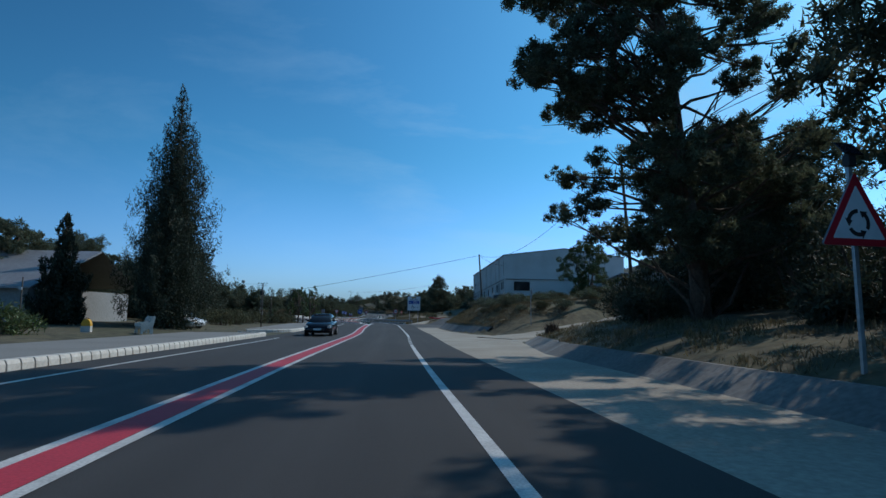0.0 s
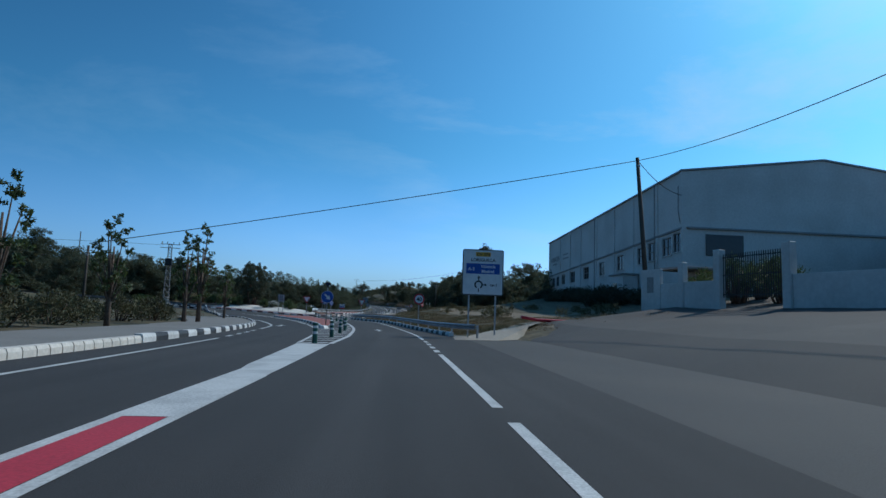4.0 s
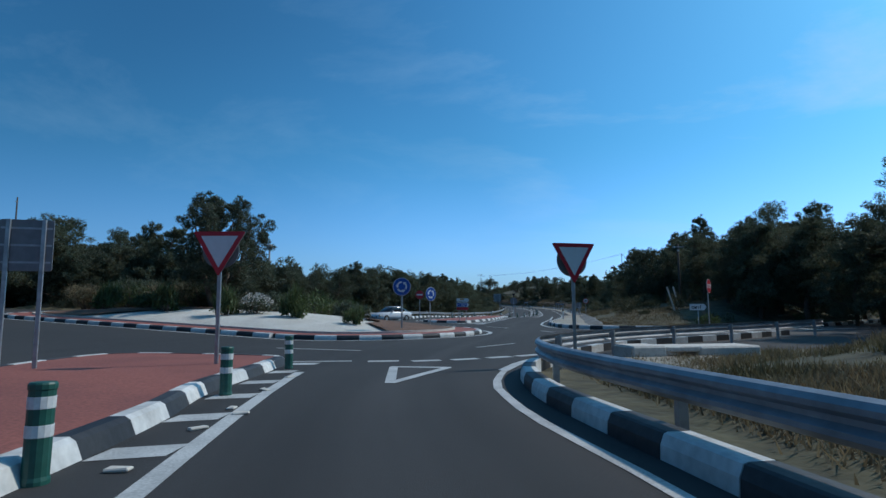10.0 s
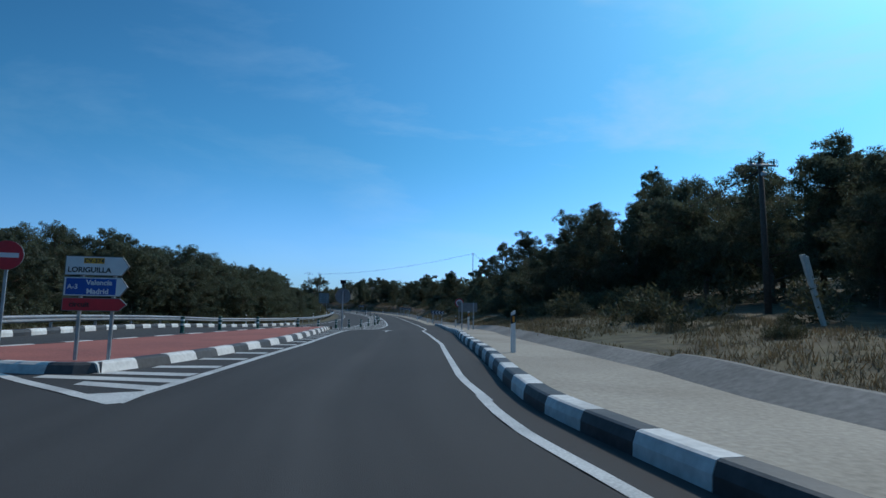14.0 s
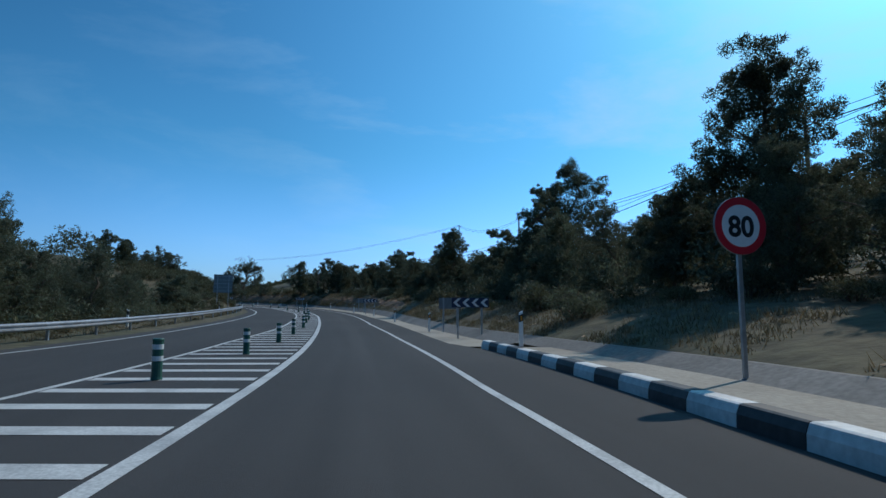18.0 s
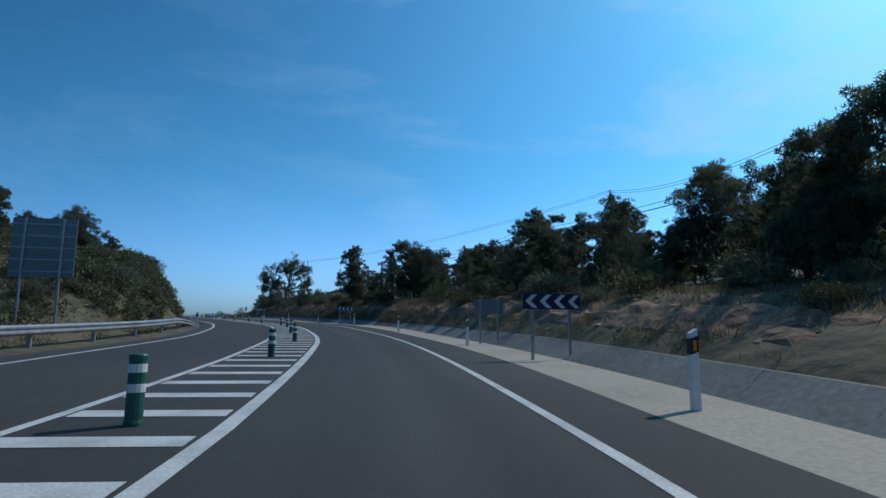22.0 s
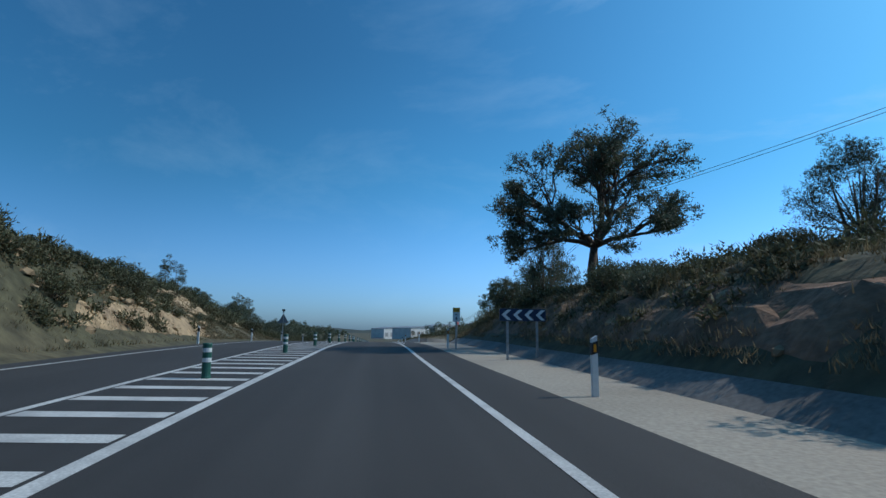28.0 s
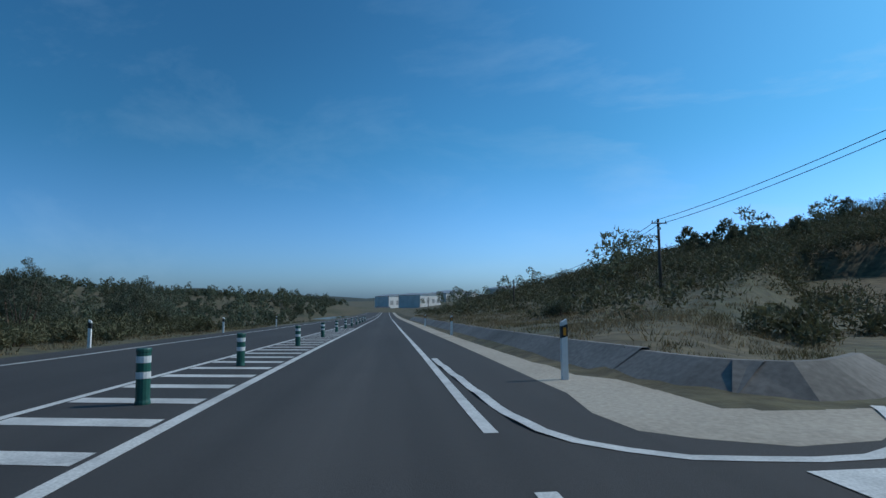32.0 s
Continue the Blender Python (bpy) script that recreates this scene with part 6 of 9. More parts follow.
H = 16.0 - land(425.6, 20)
g = lattice(place(425.6, 20.0, land(425.6, 20), 20), H - 1.9, 1.15, 0.5, 12, "steel lattice power pylon with a broad head on the bank")
seg = []
for sx in (-1, 1):
    b0, b1, b2 = (sx * 0.3, 0, H - 1.9), (sx * 0.95, 0, H - 0.4), (sx * 0.45, 0, H + 0.45)
    tip = (sx * 2.1, 0, H - 0.2)
    seg += [(b0, b1), (b1, b2), (b2, (0, 0, H + 0.25)), (b1, tip), (b2, tip), (b0, (sx * 0.25, 0, H - 0.3)), ((sx * 0.25, 0, H - 0.3), b2), (b1, (0, 0, H - 0.45))]
for q in seg:
    bars(g, "strut", [q], 0.035, M_signback)
for x in (-2.1, 0, 2.1):
    part("insulator", tube([(x, 0, H - 0.2), (x, 0, H - 0.75)], [0.06, 0.06], 8), M_glass, g)
g = lattice(Matrix.Translation((-47, 144, Z_CIRCUS + 0.2)) @ Matrix.Rotation(radians(20), 4, "Z"), 9.0, 0.75, 0.42, 10, "slim lattice pole with a transformer and crossarms")
part("plinth", boxed(-0.32, 0.32, -0.32, 0.32, -0.4, 1.5, bevel=0.03), M_bench, g, "white concrete plinth")
part("transformer", boxed(-0.45, 0.45, -0.75, -0.2, 5.9, 6.9, bevel=0.06), M_black_plastic, g, "dark transformer box")
for z in (8.4, 8.9):
    part("crossarm", boxed(-1.3, 1.3, -0.05, 0.05, z, z + 0.09), M_steel, g)
for x in (-1.1, -0.4, 0.4, 1.1):
    part("insulator", tube([(x, 0, 8.95), (x, 0, 9.3)], [0.05, 0.04], 8), M_glass, g)
cable((-47.9, 144, Z_CIRCUS + 9.0), (-120, 92, Z_CIRCUS + 12), 2.0, 0.02)
# a far water-tower-like mast on the left hill
g = thing("mast", place(262, -66, 7.0), "slim far mast with a small head above the trees", "mast")
part("shaft", tube([(0, 0, -3), (0, 0, 9)], [0.3, 0.22], 8), M_greywall, g)
part("head", tube([(0, 0, 8.6), (0, 0, 9.8)], [0.75, 0.75], 10), M_greywall, g)


# ---- buildings ----
def warehouse():
    """Long shed: x along the front, y along the side; the near corner is the origin."""
    m = Matrix.Translation((13.2, 114.7, 2.2)) @ Matrix.Rotation(math.atan2(3.8, 44.3), 4, "Z")
    g = thing("warehouse", m, "long white-plastered warehouse with a low gable and dark windows", "warehouse")
    L, Wd, top, t = 44.6, 26.0, 11.4, 0.3
    wins = [(0.0, 1.7, 4.35, 6.05), (2.2, 4.0, 4.2, 5.85), (5.1, 7.0, 4.0, 5.75), (7.5, 9.5, 3.85, 5.55), (13.0, 15.0, 3.6, 5.25), (18.9, 20.8, 3.35, 5.0), (24.7, 26.9, 3.2, 4.8), (30.6, 32.8, 3.0, 4.6), (35.4, 37.4, 2.95, 4.45), (38.5, 40.4, 2.8, 4.3), (41.0, 42.9, 2.7, 4.2)]
    wins[0] = (0.5, 1.9, 4.35, 6.05)
    roofline = lambda y: top - 1.3 * y / L
    # side wall in panels round the openings
    ys = sorted({0.0, L} | {a for w in wins for a in w[:2]})
    for a, b in zip(ys, ys[1:]):
        w = next((w for w in wins if w[0] <= a and b <= w[1]), None)
        spans = [(-3.0, w[2]), (w[3], None)] if w else [(-3.0, None)]
        for z0, z1 in spans:
            h0, h1 = (z1, z1) if z1 is not None else (roofline(a), roofline(b))
            bm = bmesh.new()
            vs = [bm.verts.new(p) for p in ((0, a, z0), (0, b, z0), (0, b, h1), (0, a, h0), (t, a, z0), (t, b, z0), (t, b, h1), (t, a, h0))]
            for q in ((0, 3, 2, 1), (4, 5, 6, 7), (0, 4, 7, 3), (1, 2, 6, 5), (3, 7, 6, 2)):
                bm.faces.new([vs[i] for i in q])
            bmesh.ops.recalc_face_normals(bm, faces=bm.faces)
            part("wall_panel", bm, M_plaster, g)
    ridge = 13.0
    for y0, k in ((0.0, 0.0), (L - 0.3, 1.3)):
        bm = bmesh.new()
        a = [bm.verts.new(p) for p in ((t, y0, -3), (Wd, y0, -3), (Wd, y0, top - k), (Wd / 2, y0, ridge - k), (t, y0, top - k))]
        b = [bm.verts.new((v.co.x, y0 + 0.3, v.co.z)) for v in a]
        bm.faces.new(a)
        bm.faces.new(b[::-1])
        for i in range(5):
            j = (i + 1) % 5
            bm.faces.new((a[j], a[i], b[i], b[j]))
        part("gable_wall", bm, M_plaster, g)
    part("side_wall", boxed(Wd - 0.3, Wd, 0.3, L - 0.3, -3, top - 1.2), M_plaster, g)
    for sx in (0, 1):
        v = []
        for y, k in ((-0.15, 0.0), (L + 0.15, 1.3)):
            x0 = -0.2 if sx == 0 else Wd + 0.2
            for dz in (0.02, 0.16):
                v += [(x0, y, top - k + dz - 0.03), (Wd / 2, y, ridge - k + dz)]
        f = [(0, 1, 5, 4), (2, 6, 7, 3), (0, 4, 6, 2), (0, 2, 3, 1), (4, 5, 7, 6)]
        part("roof", mesh("roof", v, f), M_roof, g, "grey sheet roof")
    for y in (0.15, 4.9, 10.4, 15.8, 21.7, 28.0, 32.9, 38.1, L - 0.2):
        part("pilaster", boxed(-0.1, 0.02, y - 0.16, y + 0.16, -3, roofline(y) - 0.02), M_plaster, g)
    v = [(x, y, z) for y in (0.0, L) for x in (-0.13, 0.01) for z in ((6.28, 6.46) if y == 0 else (4.42, 4.6))]
    part("string_course", mesh("string_course", v, [(0, 1, 3, 2), (4, 6, 7, 5), (0, 4, 5, 1), (1, 5, 7, 3), (0, 2, 6, 4)]), M_greywall, g, "narrow grey ledge")
    for a, b, z0, z1 in wins:
        w = part("window", boxed(0.16, 0.2, a, b, z0, z1), M_glass, g, "dark barred window")
        fr = bmesh.new()
        for y0, y1, q0, q1 in ((a, a + 0.07, z0, z1), (b - 0.07, b, z0, z1), (a, b, z0, z0 + 0.07), (a, b, z1 - 0.07, z1), ((a + b) / 2 - 0.03, (a + b) / 2 + 0.03, z0, z1), (a, b, (z0 + z1) / 2 - 0.025, (z0 + z1) / 2 + 0.025)):
            box(fr, 0.11, 0.157, y0, y1, q0, q1)
        part("frame", fr, M_greywall, w)
        part("sill", boxed(-0.12, 0.15, a - 0.08, b + 0.08, z0 - 0.09, z0 - 0.005), M_plaster, w)
    # raised letters high on the far end of the side
    for body, h, y, z, mat in (("ALMACEN", 0.78, 40.9, 6.75, M_greywall), ("MUNICIPAL", 0.34, 41.0, 6.15, M_greywall)):
        me = lettering(body, h, 0, 0, 0)
        me.transform(Matrix.Translation((-0.02, y, z)) @ Matrix.Rotation(radians(-90), 4, "Z"))
        part("wall_word", me, mat, g, "dark wall letters")
    for z, wd in ((7.35, 2.6), (6.75, 3.0)):
        part("writing_bar", boxed(-0.016, -0.004, 35.2 - wd / 2, 35.2 + wd / 2, z, z + 0.2), M_greywall, g, "thin grey line of small writing")
    part("downpipe", tube([(-0.16, 5.2, 0), (-0.16, 5.2, 11.1)], [0.05, 0.05], 8), M_greywall, g)
    part("downpipe", tube([(-0.16, 22.1, 0), (-0.16, 22.1, 10.6)], [0.05, 0.05], 8), M_greywall, g)
    # front: a porch, a blue-grey window and a loose cable
    part("front_window", boxed(2.0, 5.4, -0.05, 0.05, 4.0, 5.9, bevel=0.01), M_glass, g, "wide dark front window")
    part("canopy", boxed(0.3, 25.6, -0.22, 0.0, 6.3, 6.48, bevel=0.02), M_greywall, g, "narrow grey ledge")
    part("wall_cable", tube([(-0.06, 0.7, 10.2), (-0.06, 0.75, 8), (-0.06, 0.3, 6.6)], [0.03] * 3, 6), M_cable, g)
    part("porch", boxed(-1.7, -0.15, 9.0, 12.4, -1.5, 2.75, bevel=0.03), M_plaster, g, "small white lean-to")
    part("porch_roof", boxed(-1.9, -0.15, 8.8, 12.6, 2.75, 2.92, bevel=0.02), M_greywall, g)
    part("porch_door", boxed(-1.76, -1.71, 10.6, 11.8, -0.6, 2.0), M_glass, g, "dark doorway")


warehouse()

g = thing("yard_wall", Matrix.Translation((7.25, 107.6, 2.0)) @ Matrix.Rotation(math.atan2(-0.952, 0.306), 4, "Z"), "low white plastered yard wall with a meter niche and pillars", "wall")
part("wall", boxed(0.0, 2.1, -0.12, 0.12, -1, 2.15, bevel=0.02), M_plaster, g, "higher wall end")
part("meter_door", boxed(0.7, 1.4, -0.15, -0.121, 0.5, 1.6, bevel=0.01), M_greywall, g, "grey metal meter door")
part("wall", boxed(2.1, 3.95, -0.1, 0.1, -1, 1.1, bevel=0.02), M_plaster, g)
part("pillar", boxed(3.95, 4.4, -0.22, 0.22, -1, 2.45, bevel=0.03), M_plaster, g)
part("wall", boxed(4.4, 7.05, -0.1, 0.1, -1, 1.15, bevel=0.02), M_plaster, g)
part("pillar", boxed(7.05, 7.55, -0.25, 0.25, -1, 3.0, bevel=0.03), M_plaster, g)
part("pillar", boxed(11.8, 12.3, -0.25, 0.25, -1, 3.0, bevel=0.03), M_plaster, g)
part("wall", boxed(12.3, 24, -0.1, 0.1, -1, 1.3, bevel=0.02), M_plaster, g)
part("canopy", boxed(-0.6, 2.6, 1.6, 4.4, 2.25, 2.42, bevel=0.02), M_greywall, g, "flat concrete canopy behind the wall")
part("canopy_wall", boxed(-0.4, 2.4, 4.1, 4.3, -1, 2.25), M_plaster, g)
gate = thing("yard_gate", g.matrix_world @ Matrix.Translation((7.6, 0, 0)), "dark green steel gate of upright bars", "gate")
for z in (0.25, 1.4, 2.45):
    part("rail", boxed(0.0, 4.15, -0.03, 0.03, z, z + 0.06), M_black_plastic, gate)
for k in range(28):
    part("bar", boxed(0.02 + 0.15 * k, 0.06 + 0.15 * k, -0.02, 0.02, 0.1, 2.7), M_black_plastic, gate)
g = thing("barrier_pipe", place(101.2, 11.0, land(101.2, 11.0), 4), "long red plastic pipe lying on the dirt", "pipe")
part("pipe", tube([(-2.1, 0, 0.3), (-1.0, 0.1, 0.14), (0.5, 0, 0.12), (2.6, 0.2, 0.16)], [0.1, 0.1, 0.1, 0.1], 10), M_signred, g)

g = thing("industrial_shed", Matrix.Translation((31, 93, 3.0)) @ Matrix.Rotation(radians(-8), 4, "Z"), "low grey industrial building behind the mound", "building")
part("wall", boxed(0, 34, 0, 0.3, -2, 5.2), M_greywall, g)
part("wall", boxed(0, 0.3, 0.3, 24, -2, 5.2), M_greywall, g)
part("roof", boxed(-0.4, 34.4, -0.4, 24, 5.2, 5.5, bevel=0.05), M_roof, g)
for k in range(5):
    part("window", boxed(3 + 6 * k, 6 + 6 * k, -0.04, 0.05, 2.6, 4.0), M_glass, g)
    part("pilaster", boxed(1 + 6.4 * k, 1.3 + 6.4 * k, -0.12, 0.0, -2, 5.2), M_greywall, g)

g = thing("storehouse", place(43.5, -24, 0.1, 0), "low grey storehouse with a long sloping roof behind cypresses", "building")
part("wall", boxed(-46, -3, 0, 0.3, -0.6, 3.1), M_greywall, g)
part("wall", boxed(-3.3, -3, 0.3, 16, -0.6, 3.1), M_greywall, g)
v = [(-46.5, -0.6, 3.0), (-2.5, -0.6, 3.0), (-2.5, 9, 6.6), (-46.5, 9, 6.6), (-46.5, -0.6, 3.14), (-2.5, -0.6, 3.14), (-2.5, 9, 6.76), (-46.5, 9, 6.76), (-2.5, 17, 3.6), (-46.5, 17, 3.6)]
part("roof", mesh("roof", v, [(4, 5, 6, 7), (0, 3, 2, 1), (0, 1, 5, 4), (1, 2, 6, 5), (0, 4, 7, 3), (7, 6, 8, 9)]), M_roof, g, "grey sheet roof")
for k in range(12):
    part("gutter_hook", boxed(-45 + 3.6 * k, -44.8 + 3.6 * k, -0.66, -0.6, 2.85, 3.14), M_greywall, g)
    if k % 3 == 1:
        part("door", boxed(-45 + 3.6 * k, -43 + 3.6 * k, -0.05, 0.01, -0.3, 2.3, bevel=0.02), M_greywall, g)

# the white bench: two cast sides, slatted seat and back
g = thing("bench", place(35.8, -15.5, 0.12, -55), "white cast-stone park bench with scrolled ends", "bench")
for x in (-0.85, 0.85):
    q = [(-0.38, 0), (-0.24, 0), (-0.2, 0.3), (0.1, 0.3), (0.16, 0), (0.32, 0), (0.3, 0.45), (0.42, 1.02), (0.34, 1.12), (0.22, 1.0), (0.14, 0.72), (-0.2, 0.7), (-0.4, 0.62), (-0.42, 0.5), (-0.34, 0.42)]
    bm = prism(q, -0.07, 0.07)
    bmesh.ops.rotate(bm, verts=bm.verts, cent=(0, 0, 0), matrix=Matrix.Rotation(radians(90), 3, "Z"))
    bmesh.ops.translate(bm, verts=bm.verts, vec=(x, 0, 0))
    part("end", bm, M_bench, g)
for k in range(3):
    part("seat_slat", boxed(-0.8, 0.8, -0.3 + 0.18 * k, -0.15 + 0.18 * k, 0.42, 0.48, bevel=0.01), M_bench, g)
    part("back_slat", boxed(-0.8, 0.8, 0.22 + 0.04 * k, 0.28 + 0.04 * k, 0.56 + 0.18 * k, 0.71 + 0.18 * k, bevel=0.01), M_bench, g)
g = thing("milestone", place(34, -18.0, 0.05, 0), "white milestone with a rounded yellow top", "milestone")
q = [(-0.27, 0), (0.27, 0), (0.27, 0.6)]
part("body", prism([(-0.27, -0.1), (0.27, -0.1), (0.27, 0.55), (-0.27, 0.55)], -0.12, 0.12), M_bench, g)
part("cap", prism([(0.27 * math.cos(radians(a)), 0.553 + 0.42 * math.sin(radians(a))) for a in range(0, 181, 15)], -0.12, 0.12), M_signyellow, g, "yellow painted top")

# culvert head behind the rail corner
g = thing("culvert", Matrix.Translation((-17.7, 153.6, Z_CIRCUS)) @ Matrix.Rotation(radians(24), 4, "Z"), "pale concrete culvert with a dark mouth behind the guard rail", "culvert")
part("headwall", boxed(-1.5, -0.5, -0.2, 0.9, -0.5, 0.34, bevel=0.05), M_bench, g)
part("headwall", boxed(0.5, 2.4, -0.2, 0.9, -0.5, 0.3, bevel=0.05), M_bench, g)
part("lintel", boxed(-0.5, 0.5, -0.18, 0.85, 0.16, 0.31, bevel=0.03), M_bench, g)
part("channel", boxed(-0.5, 0.5, -0.15, 1.2, -0.5, -0.2), M_ditch, g)
part("apron", boxed(-1.9, 0.9, -4.6, -0.2, -0.3, 0.06, bevel=0.04), M_concrete, g, "pale concrete apron")


# ---- plants ----
def leaf_mesh(name, clumps, count, long, wide, seed, up=0.0, shell=0.55, droop=0.0):
    """Many small leaf blades set in clumps of (x, y, z, radius, flatness)."""
    r = np.random.RandomState(seed)
    c = np.array([(x, y, z, q, fl) for x, y, z, q, fl in clumps], float)
    w = c[:, 3] ** 2
    n = np.maximum(6, (count * w / w.sum())).astype(int)
    idx = np.repeat(np.arange(len(c)), n)
    m = len(idx)
    d = r.normal(size=(m, 3))
    d /= np.linalg.norm(d, axis=1)[:, None]
    rad = (shell + (1 - shell) * r.rand(m)) * np.where(r.rand(m) < 0.12, 1.22, 1.0)
    p = c[idx, :3] + d * (rad * c[idx, 3])[:, None] * np.stack([np.ones(m), np.ones(m), c[idx, 4]], 1)
    a = d * 0.8 + r.normal(size=(m, 3)) * 0.7 + np.array([0, 0, up - droop])
    a /= np.linalg.norm(a, axis=1)[:, None]
    b = np.cross(a, r.normal(size=(m, 3)))
    b /= np.linalg.norm(b, axis=1)[:, None] + 1e-9
    L, W = long * (0.6 + 0.8 * r.rand(m))[:, None], wide * (0.6 + 0.8 * r.rand(m))[:, None]
    v = np.stack([p - a * L * 0.5 + b * W * 0.5, p + a * L * 0.5, p - a * L * 0.5 - b * W * 0.5], 1).reshape(-1, 3)
    return blade_mesh(name, v)


def blade_mesh(name, v):
    """A mesh of loose three-cornered blades."""
    me = bpy.data.meshes.new(name)
    n = len(v) // 3
    me.vertices.add(3 * n)
    me.vertices.foreach_set("co", np.ascontiguousarray(v, np.float32).ravel())
    me.loops.add(3 * n)
    me.loops.foreach_set("vertex_index", np.arange(3 * n, dtype=np.int32))
    me.polygons.add(n)
    me.polygons.foreach_set("loop_start", np.arange(0, 3 * n, 3, dtype=np.int32))
    me.update(calc_edges=True)
    return me


def joined(parts):
    """Several tubes in one bmesh."""
    bm = bmesh.new()
    for pts, rad, sides in parts:
        t = tube(pts, rad, sides)
        me = bpy.data.meshes.new("limb")
        t.to_mesh(me)
        t.free()
        bm.from_mesh(me)
        bpy.data.meshes.remove(me)
    return bm


def tufted(r, c, size, n=6, flat=0.75):
    """One mass of foliage: a core and tufts that stand out of it."""
    out = [(*c, size * 0.6, flat)]
    for k in range(n):
        a, e = r.uniform(0, 6.283), math.asin(r.uniform(-0.75, 1.0))
        d = size * r.uniform(0.62, 1.02)
        out.append((c[0] + d * math.cos(a) * math.cos(e), c[1] + d * math.sin(a) * math.cos(e), c[2] + d * math.sin(e) * flat, size * r.uniform(0.22, 0.4), r.uniform(0.7, 1.0)))
    return out


def pine(m, H, spread, bare, count, long, seed, label, n=34, group="", mat=None, trunk=0.024, fill=0.45, low=0.22, lift=1.0):
    g = thing("pine_tree", m, label, "pine tree", group)
    r = random.Random(seed)
    bend = [(r.uniform(-0.25, 0.25) * k, r.uniform(-0.25, 0.25) * k, H * 0.96 * k / 5) for k in range(6)]
    bend[0] = (0, 0, -0.4)
    limbs = [(bend, [H * trunk * (1 - 0.16 * k) for k in range(6)], 8)]
    clumps = []
    for k in range(n):
        u = bare + (1 - bare) * ((k + r.random()) / n)
        ang = k * 2.4 + r.uniform(-0.5, 0.5)
        prof = math.sin(math.pi * min(1, low + (1.02 - low) * ((u - bare) / (1 - bare)) ** lift)) ** 0.75
        q = spread * prof * r.uniform(0.45, 1.05)
        i = min(int(u * 5), 4)
        f = u * 5 - i
        tx, ty, tz = (Vector(bend[i]).lerp(Vector(bend[i + 1]), f))
        c = (tx + q * math.cos(ang), ty + q * math.sin(ang), u * H * 0.97 + r.uniform(-0.02, 0.04) * H)
        size = spread * r.uniform(0.22, 0.38)
        clumps += tufted(r, c, size, 8)
        if k % 3 == 0:
            clumps.append((tx + 0.35 * (c[0] - tx), ty + 0.35 * (c[1] - ty), c[2], spread * prof * 0.42, 0.9))
        if q > size * 0.5 and k % 2 == 0:
            fork = max(tz - 0.35 * q, H * bare * 0.7)
            limbs.append(([(tx, ty, fork), ((tx + c[0]) / 2, (ty + c[1]) / 2, (fork + c[2]) / 2 - 0.05 * q), c], [H * trunk * 0.32, H * trunk * 0.2, H * trunk * 0.07], 5))
    part("trunk", joined(limbs), M_bark, g, "rough brown trunk and limbs")
    part("crown", leaf_mesh("crown", clumps, int(count * 1.25), long * 0.92, long * 0.23, seed, 0.25, fill), mat or M_needle, g, "dark needle crown")
    return g


def broadleaf(m, H, spread, bare, count, long, seed, label, mat, name="tree", stems=1, n=26, ratio=0.42, category="tree", group="", puff=1.0, girth=1.0):
    g = thing(name, m, label, category, group)
    r = random.Random(seed)
    limbs, clumps = [], []
    for k in range(stems):
        a = 6.28 * k / stems + r.random()
        d = min(0.12 * H, 0.25 * spread) * (stems > 1)
        limbs.append(([(0.05 * H * (stems > 1) * math.cos(a), 0.05 * H * (stems > 1) * math.sin(a), -0.3), (d * math.cos(a), d * math.sin(a), H * bare), (2 * d * math.cos(a), 2 * d * math.sin(a), H * 0.75)], [H * 0.026 * girth, H * 0.02 * girth, H * 0.006], 8))
    for k in range(n):
        u = bare + (1 - bare) * (k + r.random()) / n
        a = 2.4 * k + r.uniform(-0.4, 0.4)
        prof = math.sin(math.pi * min(1, 0.2 + 0.78 * (u - bare) / (1 - bare))) ** 0.6
        q = spread * prof * r.uniform(0.3, 0.95)
        c = (q * math.cos(a), q * math.sin(a), H * u)
        clumps += tufted(r, c, spread * puff * r.uniform(0.22, 0.38), 4, 0.95)
        if k % 2 == 0:
            limbs.append(([(0, 0, H * bare * 0.8), (c[0] * 0.5, c[1] * 0.5, (H * bare + c[2]) / 2), c], [H * 0.012, H * 0.008, H * 0.003], 5))
    part("trunk", joined(limbs), M_bark, g, "grey-brown trunk and limbs")
    part("crown", leaf_mesh("crown", clumps, count, long, long * ratio, seed, 0.35), mat, g, "leafy crown")
    return g


def shrub(m, H, spread, count, long, seed, label, mat, up=0.6, group="", n=9, ratio=0.35):
    g = thing("shrub", m, label, "shrub", group)
    r = random.Random(seed)
    clumps, stems = [], []
    for k in range(n):
        a, q = 2.4 * k, spread * math.sqrt((k + 0.3) / n) * 0.7
        c = (q * math.cos(a), q * math.sin(a), H * r.uniform(0.3, 0.72) * (1 - 0.35 * q / spread))
        clumps.append((*c, spread * r.uniform(0.32, 0.45), min(1.3, 0.45 * H / spread + 0.35)))
        stems.append(([(0.2 * c[0], 0.2 * c[1], -0.2), c], [0.03 * H, 0.01 * H], 4))
    part("stem", joined(stems), M_bark, g, "thin woody stems")
    part("foliage", leaf_mesh("foliage", clumps, count, long, long * ratio, seed, up, 0.35), mat, g, "dense small foliage")
    return g


